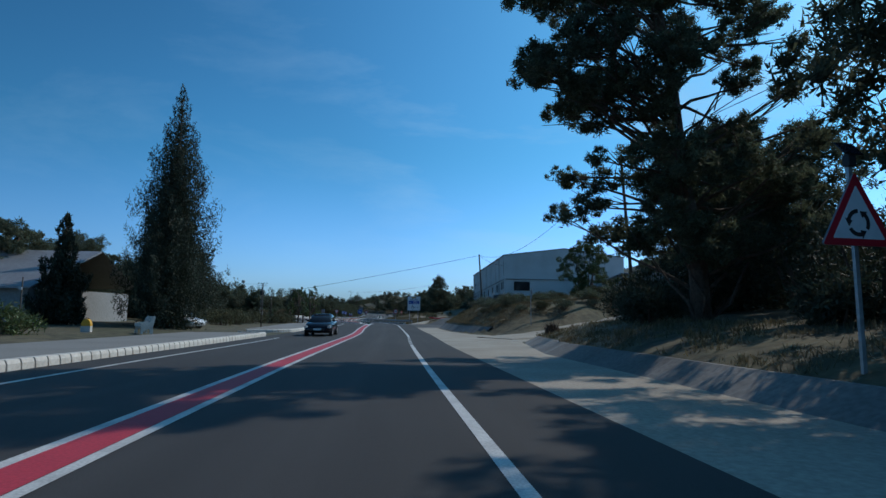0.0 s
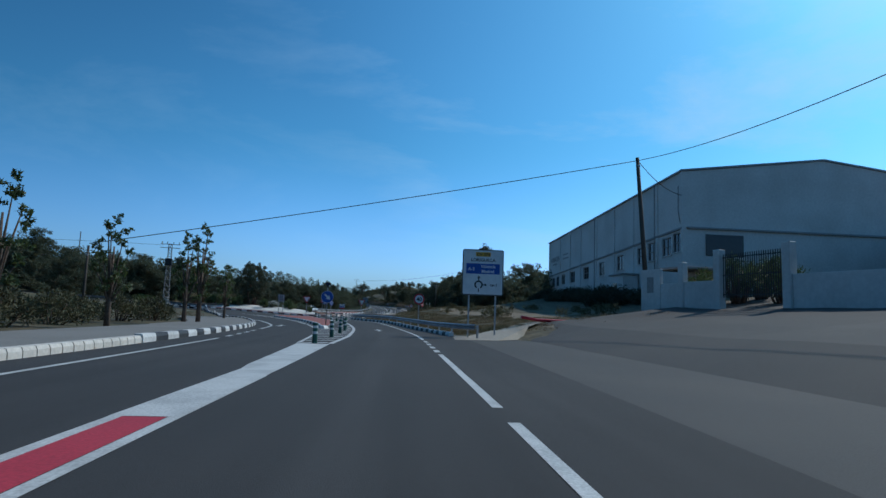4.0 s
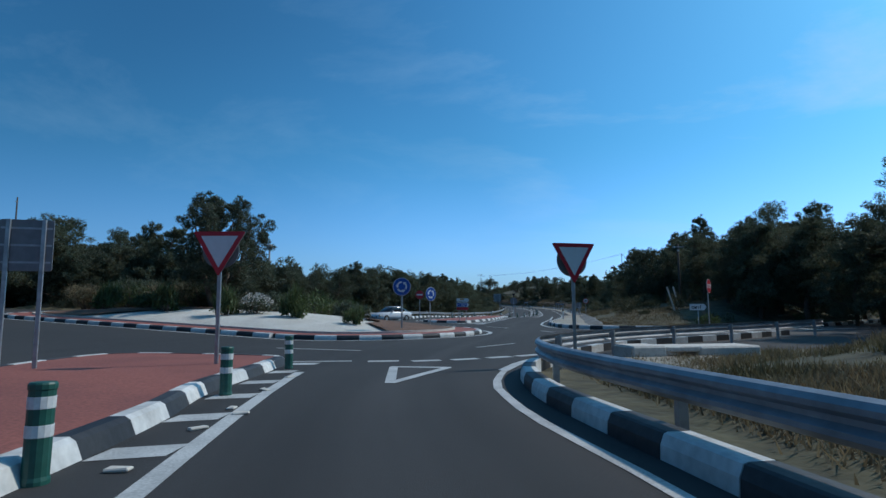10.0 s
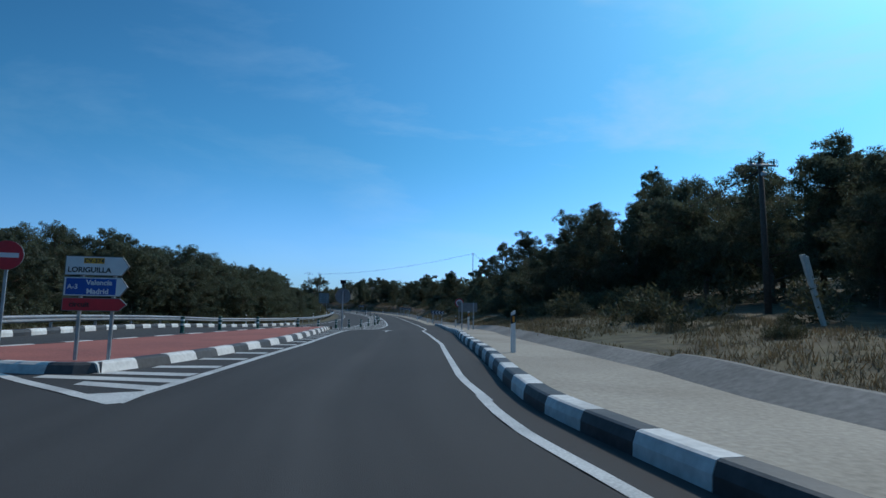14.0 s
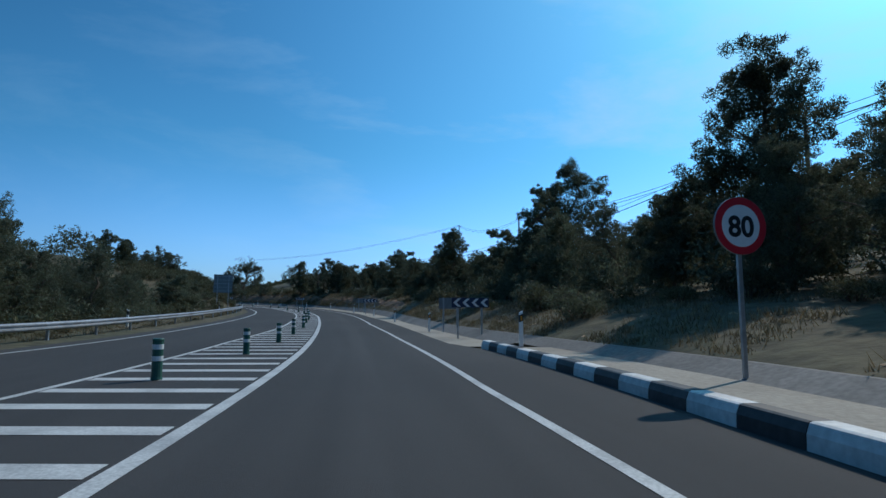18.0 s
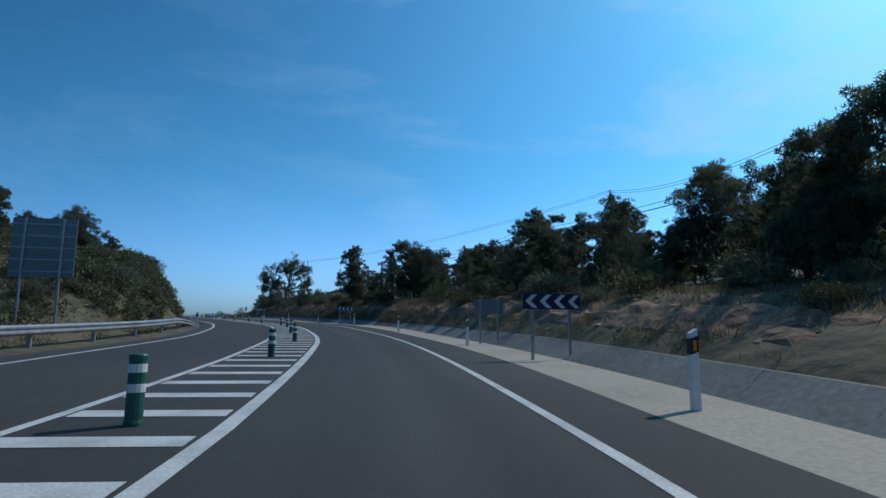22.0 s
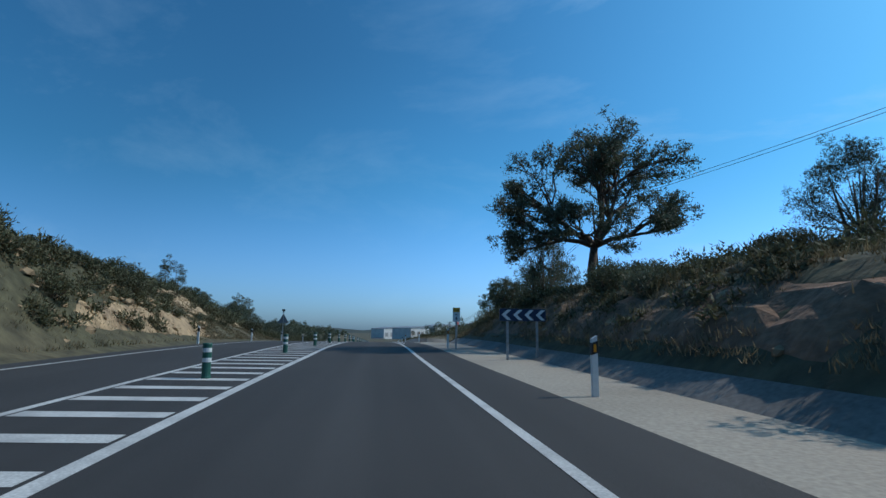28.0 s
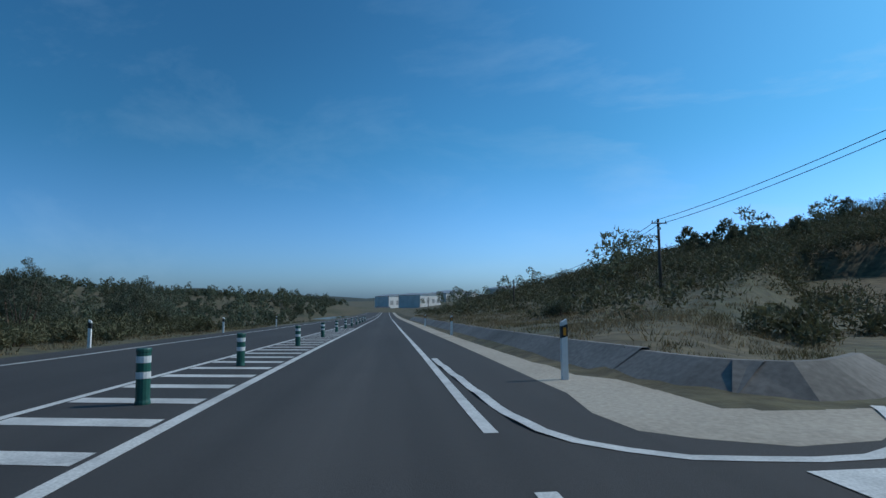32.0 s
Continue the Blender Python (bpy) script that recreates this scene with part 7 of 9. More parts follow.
def cypress(m, H, rad, count, seed, label, long=0.3, bare=0.05):
    """A ragged cone of upright sprays round a dense core, above a short bare stem."""
    g = thing("cypress_tree", m, label, "cypress tree")
    r = random.Random(seed)
    clumps = []
    n = int(H * 13)
    for k in range(n):
        u = bare + (0.99 - bare) * (k + r.random()) / n
        w = rad * min(1.0, (u - bare) * 9 + 0.55) * (1 - u) ** 0.8
        w *= 1 + 0.2 * math.sin(u * H * 2.1 + 1.3 * math.sin(2.4 * k)) + r.uniform(-0.12, 0.12)
        a = 2.4 * k + r.uniform(-0.3, 0.3)
        q = w * r.uniform(0.62, 1.0)
        size = max(0.16, min(0.62, w * r.uniform(0.2, 0.36)))
        x, y, z = q * math.cos(a), q * math.sin(a), H * u + r.uniform(-0.2, 0.2)
        clumps.append((x, y, z, size, r.uniform(1.3, 1.9)))
        clumps.append((x * 1.16, y * 1.16, z + size * 1.3, size * 0.5, 2.0))
        if k % 5 == 0:
            clumps.append((0, 0, z, max(0.15, w * 0.72), 1.2))
    part("trunk", tube([(0, 0, -0.3), (0, 0, H * 0.5), (0, 0, H * 0.95)], [H * 0.016, H * 0.011, 0.03], 8), M_bark, g)
    part("crown", leaf_mesh("crown", clumps, count, long, long * 0.34, seed, 1.1, 0.3), M_cypress, g, "dense dark upright foliage")
    return g


def foot(s, o, turn=0.0, sink=0.1):
    return place(s, o, land(s, o) - sink, turn)


def size(m, k, kz=None):
    return m @ Matrix.Diagonal((k, k, kz or k, 1))


R = random.Random(21)
# the great pine over the verge: a leaning trunk, long limbs and separate masses of needles
def great_pine(m, masses, count, seed, label):
    g = thing("pine_tree", m, label, "pine tree")
    r = random.Random(seed)
    stem = [Vector(q) for q in ((0.5, 0.2, -0.4), (0.3, 0, 2.6), (-0.1, 0.1, 5.4), (-0.35, 0, 8.2), (-0.6, 0.2, 11.0), (-0.9, 0.1, 13.6))]
    limbs = [(stem, [0.36, 0.3, 0.25, 0.2, 0.14, 0.05], 10)]
    clumps = []
    for x, z, size in masses:
        for k in range(3):
            c = Vector((x + r.uniform(-0.5, 0.5) * size, r.uniform(-1.0, 1.0) * (1.4 + 0.9 * size), z + r.uniform(-0.35, 0.35) * size))
            clumps += tufted(r, c, size * r.uniform(0.5, 0.72), 9)
            j = max(0, min(4, int((c.z - 1.2) / 2.8)))
            fork = stem[j].lerp(stem[j + 1], r.random())
            if c.z > 3.2:
                mid = fork.lerp(c, 0.5) + Vector((0, 0, 0.25 - 0.08 * (c - fork).length))
                bow = Vector((r.uniform(-0.3, 0.3), r.uniform(-0.4, 0.4), r.uniform(-0.25, 0.3)))
                limbs.append(([fork, fork.lerp(mid, 0.55) + bow, mid + bow * 0.4, c], [0.075, 0.06, 0.045, 0.015], 6))
                for _ in range(3):
                    e = c + Vector((r.uniform(-1, 1), r.uniform(-1, 1), r.uniform(-0.5, 0.9))) * size * 0.7
                    limbs.append(([mid.lerp(c, r.uniform(0.2, 0.9)), e], [0.03, 0.01], 4))
    part("trunk", joined(limbs), M_bark, g, "rough dark trunk with long forked limbs")
    part("crown", leaf_mesh("crown", clumps, count, 0.2, 0.05, seed, 0.25, 0.3), M_needle, g, "dark layered masses of needles")


great_pine(foot(18.2, 10.4), ((-5.3, 8.4, 1.25), (-4.9, 9.4, 1.2), (-4.2, 7.6, 1.2), (-4.0, 8.6, 1.5), (-3.2, 7.7, 1.5), (-4.0, 14.2, 1.8), (-2.0, 16.0, 2.0), (1.0, 16.4, 2.0), (3.0, 14.6, 1.9), (-5.0, 13.2, 1.4), (4.6, 12.8, 1.6), (0.0, 15.0, 2.0), (-3.4, 9.0, 1.3), (-2.4, 8.2, 1.7), (-1.4, 9.0, 1.5), (-1.2, 7.2, 1.5), (-4.2, 11.2, 1.5), (-3.0, 12.0, 1.8), (-2.2, 10.8, 1.3), (-1.4, 12.3, 1.8), (0.4, 12.4, 1.8), (2.0, 12.1, 1.7), (3.2, 11.4, 1.2), (4.0, 10.4, 0.9), (-2.0, 14.0, 1.6), (1.0, 14.4, 1.6), (-3.7, 5.5, 1.0), (-3.2, 4.4, 1.2), (-2.4, 5.8, 1.4), (-2.0, 3.5, 1.5), (-0.8, 5.4, 1.8), (-0.4, 2.9, 1.7), (1.0, 4.6, 1.9), (1.2, 6.6, 1.6), (1.6, 2.8, 1.7), (2.8, 5.4, 1.6), (3.0, 7.4, 1.2), (2.2, 8.8, 0.9), (4.2, 6.6, 1.2), (3.8, 3.6, 1.7), (5.0, 5.0, 1.4), (0.8, 10.0, 0.8), (4.0, 8.6, 0.7)), 200000, 11, "tall spreading pine with layered dark masses of needles beside the ramp")
pine(foot(25.5, 16.0, 140), 8.0, 3.9, 0.02, 34000, 0.26, 14, "dense dark pine behind the verge", n=44, fill=0.2)
pine(foot(22.5, 17.5, 40), 7.6, 3.9, 0.02, 30000, 0.26, 16, "dense dark pine behind the verge", n=44, fill=0.2)
pine(foot(31.5, 22.5, 90), 9.5, 4.2, 0.02, 34000, 0.26, 17, "dense dark pine behind the verge", n=44, fill=0.2)
pine(foot(43.0, 28.5, 60), 13.8, 5.0, 0.04, 60000, 0.26, 15, "tall dense pine beside the ramp", n=64, fill=0.2)
# unseen pines, placed to cast the broad shadow across the road
pine(foot(9.6, 15.2, 80), 13.6, 5.2, 0.2, 42000, 0.36, 12, "tall pine beside the road with a dark crown", n=40, fill=0.2)
# added out of view to fill gaps in that shadow
pine(foot(5.6, 11.0, 200), 10.4, 3.4, 0.06, 36000, 0.3, 19, "dense unseen pine added to shade the road", n=60, fill=0.2)
pine(foot(4.0, 13.8, 10), 13.0, 4.8, 0.25, 36000, 0.4, 13, "tall pine beside the road with a dark crown", n=36, fill=0.2)
for k, (s, o, h, w) in enumerate(((13.5, 13.0, 4.0, 2.6), (17.5, 14.5, 4.6, 3.0), (22.0, 13.0, 4.2, 2.8), (26.5, 12.0, 3.2, 2.2), (9.5, 15.0, 4.0, 2.8), (20.5, 10.0, 2.2, 1.7), (25.0, 15.5, 4.4, 3.0), (12.0, 10.6, 1.6, 1.3), (4.0, 12.5, 3.6, 2.6), (-2, 11.5, 3.6, 2.6), (29.5, 14.5, 3.0, 2.3))):
    shrub(foot(s, o), h, w, 3200, 0.2, 40 + k, "dark dense evergreen shrub below a pine", M_cypress, 0.5, "shrubs below the pine")
shrub(foot(29.2, 8.6), 0.75, 0.55, 240, 0.55, 60, "dead spiky agave on the verge", M_bark, 1.6, ratio=0.12)

# cypresses and trees on the other side
cypress(foot(46.5, -18.0), 20.2, 4.3, 70000, 3, "tall broad dark cypress beside a bench", 0.22)
cypress(foot(52.5, -20.4), 15.6, 3.4, 50000, 4, "shorter dark cypress leaning on a taller one", 0.24)
cypress(foot(44.5, -25.2), 8.5, 1.9, 14000, 5, "short dark cypress beside a wall", 0.34)
cypress(foot(81.5, -30.0), 19.3, 4.4, 70000, 7, "tall ragged conifer with a pointed top", 0.26)
cypress(foot(92, -32.4), 13.6, 1.6, 20000, 6, "slender dark cypress between larger trees", 0.26)
for k, (s, o, h, w) in enumerate(((103, -32.5, 12.6, 4.6), (98, -36, 12.4, 4.6), (110, -33.5, 12.4, 4.8), (107, -38, 13.0, 5.0), (95, -30.5, 8.6, 3.6), (114, -36.0, 11.4, 4.6))):
    pine(foot(s, o, 60 * k), h, w, 0.03, 30000, 0.26, 180 + k, "dense rounded dark evergreen beyond the far pavement", 44, fill=0.3, mat=M_cypress)
shrub(foot(29, -19.0), 2.2, 1.7, 1500, 0.25, 71, "dark shrub before the garden wall", M_leaf, 0.5)
# young slender trees with yellow-green leaves
for k, (s, o, h) in enumerate(((108.0, -13.0, 6.4), (109.0, -12.3, 7.2), (122.0, -12.6, 5.2), (97.0, -13.4, 5.6), (128.5, -17.0, 4.6), (88.0, -13.2, 5.8))):
    broadleaf(foot(s, o, 40 * k), h, 1.15, 0.3, 950, 0.24, 80 + k, "slender young tree with sparse yellow-green leaves", M_leaf, "young_tree", 1, 18, 0.4, group="young trees along the pavement")
# a low orchard row behind the pavement
hedge = shrub(foot(92, -17), 2.1, 1.9, 1500, 0.24, 95, "low dark orchard tree with bare stems", M_shrub, 0.5, "orchard rows")
for k in range(26):
    s, o = 60 + 5.0 * (k % 13) + R.uniform(-1, 1), -17.5 - 5.5 * (k // 13) + R.uniform(-0.8, 0.8)
    copy_thing(hedge, size(foot(s, o, R.uniform(0, 360)), R.uniform(0.8, 1.2)))

# dark shrubs along the warehouse
WALL_FOOT = Matrix.Translation((13.2, 114.7, 0)) @ Matrix.Rotation(math.atan2(3.8, 44.3), 4, "Z")
thick = shrub(foot(118, 22), 2.3, 2.0, 2600, 0.22, 140, "dark dense shrub along the warehouse wall", M_cypress, 0.5, "shrubs along the warehouse")
for k in range(17):
    p = WALL_FOOT @ Vector((-2.4 - R.uniform(0, 1.2), 0.5 + 2.6 * k, 0))
    s, o, z = station_of(p.x, p.y)
    copy_thing(thick, size(foot(s, o, R.uniform(0, 360), 0.3), R.uniform(0.75, 1.15)))

for k, (x, y, h) in enumerate(((10.6, 105.6, 3.4), (11.6, 102.6, 4.2), (12.6, 99.6, 3.8), (10.2, 103.8, 2.6), (13.6, 103.6, 4.6))):
    s, o, z = station_of(x, y)
    shrub(foot(s, o, 50 * k), h, 1.5, 2600, 0.2, 150 + k, "leafy green garden shrub behind the yard wall", M_leaf, 0.6, "garden shrubs behind the yard wall")

# plants of the roundabout
def ring_at(x, y):
    return Matrix.Translation((x, y, Z_CIRCUS + bed_height(x, y) - 0.08))


broadleaf(ring_at(-44.5, 170.5), 7.6, 3.7, 0.22, 42000, 0.2, 101, "old olive tree with several thick stems on the roundabout", M_olive, "olive_tree", 4, 34, 0.3)
for k, (x, y, h) in enumerate(((-36.0, 165.4, 2.1), (-40.5, 165.6, 2.0), (-45.5, 166.6, 2.2), (-32.0, 164.6, 1.3), (-51, 167.5, 2.2), (-35.5, 171.4, 1.7))):
    shrub(ring_at(x, y), h, 0.95 if h > 1.5 else 0.7, 420, 0.95 * h / 2.2, 110 + k, "spiky upright evergreen shrub on white gravel", M_leaf, 1.9, "shrubs on the roundabout", 6, 0.09)
for k, (x, y, h, w) in enumerate(((-38, 172.5, 2.4, 2.6), (-42.5, 174.5, 2.6, 2.8), (-48, 173.6, 2.6, 2.6), (-35.0, 171.0, 1.6, 1.5), (-51.5, 170.6, 2.2, 2.2), (-39.5, 169.0, 1.5, 1.5), (-47.6, 167.8, 1.5, 1.5))):
    shrub(ring_at(x, y), h, w, 1600, 0.24, 120 + k, "rounded dark green shrub on the roundabout", M_olive if k % 2 else M_leaf, 0.5, "shrubs on the roundabout")
g = shrub(ring_at(-39.2, 166.6), 1.25, 1.2, 900, 0.2, 131, "low shrub covered with white flowers on the roundabout", M_olive, 0.5)
part("blossom", leaf_mesh("blossom", [(0.1, -0.2, 0.85, 0.75, 0.6), (-0.4, 0.1, 0.8, 0.6, 0.6), (0.6, 0.1, 0.75, 0.5, 0.6)], 700, 0.09, 0.08, 132, 0.3, 0.8), M_bench, g, "pale blossom")
for k, (x, y, h, w, mt) in enumerate(((-47.5, 172.5, 2.8, 2.4, M_shrub), (-50.0, 172.0, 2.6, 2.2, M_grass), (-52.5, 171.5, 3.0, 2.2, M_olive), (-45.5, 173.5, 2.9, 2.4, M_olive), (-54.5, 169.5, 2.4, 1.8, M_grass), (-55.5, 172.5, 3.0, 2.2, M_leaf), (-49.5, 174.5, 3.0, 2.2, M_leaf))):
    shrub(ring_at(x, y), h, w, 4200, 0.22, 160 + k, "wide rough bush on the brown soil of the roundabout", mt, 0.9, "shrubs on the roundabout", 12, 0.2)
shrub(Matrix.Translation((-12.0, 177.3, Z_CIRCUS)), 1.1, 1.0, 900, 0.16, 135, "bright yellow-green broom bush by the side road", M_leaf, 0.6)
g = shrub(Matrix.Translation((-3.0, 186.6, Z_CIRCUS)), 1.0, 1.0, 700, 0.16, 136, "yellow-green broom bush on the dirt verge", M_leaf, 0.6)
shrub(Matrix.Translation((-52.5, 148.0, Z_CIRCUS)), 2.0, 1.8, 1500, 0.26, 137, "dark shrub behind the guard rail", M_leaf, 0.5)

# pines to copy
NEAR = [(pine(foot(s, o), h, w, b, 22000, 0.21, 200 + k, "dense dark pine on the roadside slope", 30, "pines on the slope"), h) for k, (s, o, h, w, b) in enumerate(((192.6, 22, 9.8, 3.6, 0.14), (233, 19.8, 7.6, 3.2, 0.16), (228, 25, 8.4, 3.1, 0.2), (256, 20.5, 5.5, 3.0, 0.12), (279, 16.2, 6.4, 2.3, 0.12), (300, 18, 5.6, 2.2, 0.2)))]
BUSH = [shrub(foot(s, o), h, w, 3000, 0.15, 240 + k, "rough dry evergreen shrub on the bank", mt, 0.6, "shrubs on the banks") for k, (s, o, h, w, mt) in enumerate(((204, 12.5, 1.6, 1.6, M_shrub), (221, 11.6, 2.0, 1.8, M_olive), (262, 10.8, 1.8, 1.7, M_needle), (297, 11.0, 1.5, 1.5, M_shrub)))]


def pines(rows):
    """Copies of the roadside pines at given heights."""
    for s, o, h in rows:
        p, own = R.choice(NEAR)
        k = h / own
        copy_thing(p, size(foot(s, o, R.uniform(0, 360)), k * R.uniform(0.9, 1.12), k))


def copies(protos, rows):
    for s, o, k in rows:
        copy_thing(R.choice(protos), size(foot(s, o, R.uniform(0, 360)), k, k * R.uniform(0.88, 1.12)))


def grove(rows, seed, label, blades=460, long=0.5):
    """Pines too far off to tell apart, in one mesh."""
    r = random.Random(seed)
    clumps = []
    for s, o, h in rows:
        p = ground_at(s, o)
        for k in range(8):
            u, a = (k + 0.5) / 8, 2.4 * k + r.random()
            q = 0.26 * h * math.sin(math.pi * (0.2 + 0.75 * u))
            clumps.append((p.x + q * math.cos(a), p.y + q * math.sin(a), p.z + h * (0.14 + 0.8 * u), h * r.uniform(0.15, 0.22), 0.8))
    ob = part("woodland", leaf_mesh("woodland", clumps, blades * len(rows), long, long * 0.42, seed, 0.25, 0.6), M_needle)
    tagged(ob, label, "woodland", kind="stuff")


# single pines that stand out
pine(foot(246.3, 15.6, 10), 9.5, 3.2, 0.2, 52000, 0.19, 220, "tall pine that stands above the roadside wood", 36)
pine(foot(265, 13.6, 70), 8.2, 1.7, 0.05, 26000, 0.17, 219, "dense dark pine close to the concrete lining", 34)
pine(foot(267.2, 15.6, 70), 8.6, 1.9, 0.05, 20000, 0.17, 218, "dense dark pine close to the concrete lining", 34)
pine(foot(268.5, 18.2, 50), 10.4, 3.3, 0.2, 42000, 0.19, 221, "tall open pine with sky between its limbs", 30)
pine(foot(347.5, 15.5, 20), 7.4, 1.9, 0.1, 22000, 0.17, 217, "dense dark pine above the cut bank", 32)
pine(foot(345.4, 9.2, 90), 7.2, 2.1, 0.16, 56000, 0.14, 222, "open pine with a bare trunk at the edge of the wood", 48)
pine(Matrix.Translation((-1, 169.2, Z_CIRCUS + 0.3)), 13.4, 4.2, 0.06, 70000, 0.22, 223, "large dense pine beside the side road", 64)
pine(foot(232.5, 19.3, 120), 10.4, 2.6, 0.2, 40000, 0.19, 224, "tall pine that stands above the roadside wood", 34)
pine(foot(222.0, 21.5, 200), 11.4, 2.7, 0.16, 36000, 0.2, 225, "tall pine that stands above the roadside wood", 34)
pine(foot(283.0, 12.9, 200), 6.7, 2.3, 0.2, 40000, 0.17, 226, "open tall pine close to the concrete lining", 34)
pine(foot(291.0, 13.8, 80), 5.2, 2.2, 0.12, 30000, 0.17, 227, "dense dark pine above the cut bank", 30)
# the wood on the right: an uneven front edge, then rows up the slope
front = table((176, 24), (188, 20), (200, 17.5), (215, 14.5), (226, 12.8), (240, 12.6), (252, 13.6), (260, 12.8), (270, 12.4), (280, 12.2), (290, 13.5), (305, 13), (325, 13.5), (338, 14))
height = table((176, 9.5), (200, 8.2), (230, 7.4), (245, 5.6), (258, 5.0), (270, 4.8), (282, 4.6), (290, 4.8), (296, 4.8), (304, 4.4), (320, 4.5), (338, 5.4))
rows = []
s = 178.0
while s < 338:
    rows.append((s + R.uniform(-1, 1), front(s) + R.uniform(-0.6, 1.8), height(s) * R.uniform(0.62, 1.0)))
    s += R.uniform(3.2, 4.8)
for depth in (5, 10.5):
    s = 174.0
    while s < 342:
        rows.append((s + R.uniform(-1.6, 1.6), front(s) + depth + R.uniform(-1.8, 1.8), height(s) * R.uniform(0.75, 1.08)))
        s += R.uniform(4.4, 6.2)
pines(rows)
pines([(294, 16, 5.4), (299, 16, 5.2), (306, 15, 5.0), (312, 16, 5.0), (319.6, 18.6, 7.0), (321.5, 20.6, 7.2), (326, 16, 5.0), (333, 13.0, 5.6), (336.2, 13.2, 6.2), (338.5, 14.8, 6.2), (340.5, 16.5, 5.6), (330, 17, 5.2), (352, 15, 3.4), (360, 18, 3.8), (192, 24, 9.6), (213, 19, 8.2)])
rows = []
for o0 in (30, 36, 43, 51, 60, 72, 86):
    s = 160.0
    while s < 352:
        rows.append((s, o0 + R.uniform(-3, 3), R.uniform(5, 7.5) if s < 262 else R.uniform(4, 6)))
        s += R.uniform(5, 7.5)
grove(rows, 31, "dark pine wood that climbs the slope")
rows = [(R.uniform(462, 560), R.uniform(40, 100), R.uniform(2, 4.5)) for k in range(90)]
grove(rows, 32, "dark scattered pines on a scrub hill")
# the woods on the left
edge_l = table((62, 34), (100, 40), (130, 46), (180, 50), (196, 32), (205, 22), (225, 19.5), (245, 16.8), (260, 15.4), (275, 14.8), (290, 14.5), (302, 17), (318, 19), (345, 22), (390, 26))
rows, rows2, front_l = [], [], []
for depth in (0, 4.5, 9):
    s = 188.0
    while s < 300:
        rows.append((s, -edge_l(s) - depth - R.uniform(0, 2), (7.0 if s < 258 else 5.0 if s < 268 else 3.4) * R.uniform(0.8, 1.1)))
        s += R.uniform(3.0, 4.4)
pines(rows)
for depth in (0, 5, 10, 17, 25, 34, 44):
    s = 46.0
    while s < 196:
        (front_l if depth < 12 else rows2).append((s, -edge_l(s) - depth - R.uniform(-2, 3), R.uniform(6.5, 10.5)))
        s += R.uniform(4, 6)
    s = 200.0
    while s < 390 and depth > 9:
        rows2.append((s, -edge_l(s) - depth - R.uniform(-2, 3), R.uniform(4.5, 6.5) if s < 300 else R.uniform(3, 5)))
        s += R.uniform(3.6, 5.2) if s < 300 else R.uniform(6, 9)
pines(front_l)
grove(rows2, 33, "dark mixed woodland beyond the far lane")
pines([(110, -44, 9.5), (118, -40, 9), (86, -38, 9), (64, -33, 8), (55, -40, 9), (329, -18, 3.6), (361, -22, 4.6), (350, -17.6, 3.3), (354, -19.4, 3.5), (347, -19.5, 3.0), (343, -20.5, 3.4), (345, -24, 3.4), (337, -19.5, 4.4), (316, -24, 4.0), (333, -24, 4.6), (322, -27, 4.5)])


def on_side_road(p):
    """True on the side road, the ramp and the road to the east, where nothing grows."""
    for pts, w in ((TURNING[:3], 2.8), (RAMP, 2.3), (EAST, 5.5)):
        for a, c in zip(pts, pts[1:]):
            dx, dy = c[0] - a[0], c[1] - a[1]
            u = min(max(((p[0] - a[0]) * dx + (p[1] - a[1]) * dy) / (dx * dx + dy * dy), 0), 1)
            if math.hypot(p[0] - a[0] - u * dx, p[1] - a[1] - u * dy) < w:
                return True
    return False


def scrub(rows, seed, label, mat=None, blades=160, long=0.21, wide=0.075):
    r = random.Random(seed)
    clumps = []
    for s, o, k in rows:
        p = ground_at(s, o)
        if on_side_road(p):
            continue
        for j in range(3):
            clumps.append((p.x + r.uniform(-0.6, 0.6) * k, p.y + r.uniform(-0.6, 0.6) * k, p.z + r.uniform(0.3, 0.8) * k, k * r.uniform(0.5, 0.8), 0.9))
    ob = part("scrub", leaf_mesh("scrub", clumps, blades * len(rows), long, wide, seed, 0.6, 0.4), mat or M_shrub)
    tagged(ob, label, "scrub", kind="stuff")


# scrub on both banks
rows = []
s = 190.0
while s < 412:
    rows.append((s, toe(s) + 2.6 + R.uniform(0, 5.5), R.uniform(0.35, 0.9)))
    s += R.uniform(1.8, 4.0)
s = 198.0
while s < 470:
    rows.append((s, road_left(s) - (2.8 if s > 306 else 4.2) - R.uniform(0, 3), R.uniform(0.4, 1.15)))
    s += R.uniform(3.0, 5.0)
for k in range(60):
    s = R.uniform(44, 62)
    rows.append((s, toe(s) + R.uniform(2.5, 18), R.uniform(0.3, 0.75)))
for k in range(14):
    s = R.uniform(432, 520)
    rows.append((s, toe(s) + R.uniform(4, 16), R.uniform(0.3, 0.7)))
copies(BUSH, rows)
rows = []
for k in range(30):
    s = R.uniform(104, 150)
    rows.append((s, R.uniform(12, 19), R.uniform(0.4, 0.8)))
for k in range(30):
    s = R.uniform(44, 72)
    rows.append((s, toe(s) + R.uniform(4, 24), R.uniform(0.25, 0.7)))
for k in range(30):
    s = R.uniform(98, 122)
    rows.append((s, -R.uniform(24, 36), R.uniform(0.5, 1.0)))
for k in range(330):
    s = R.uniform(412, 440)
    rows.append((s, toe(s) + R.uniform(7, 34), R.uniform(0.4, 1.0)))
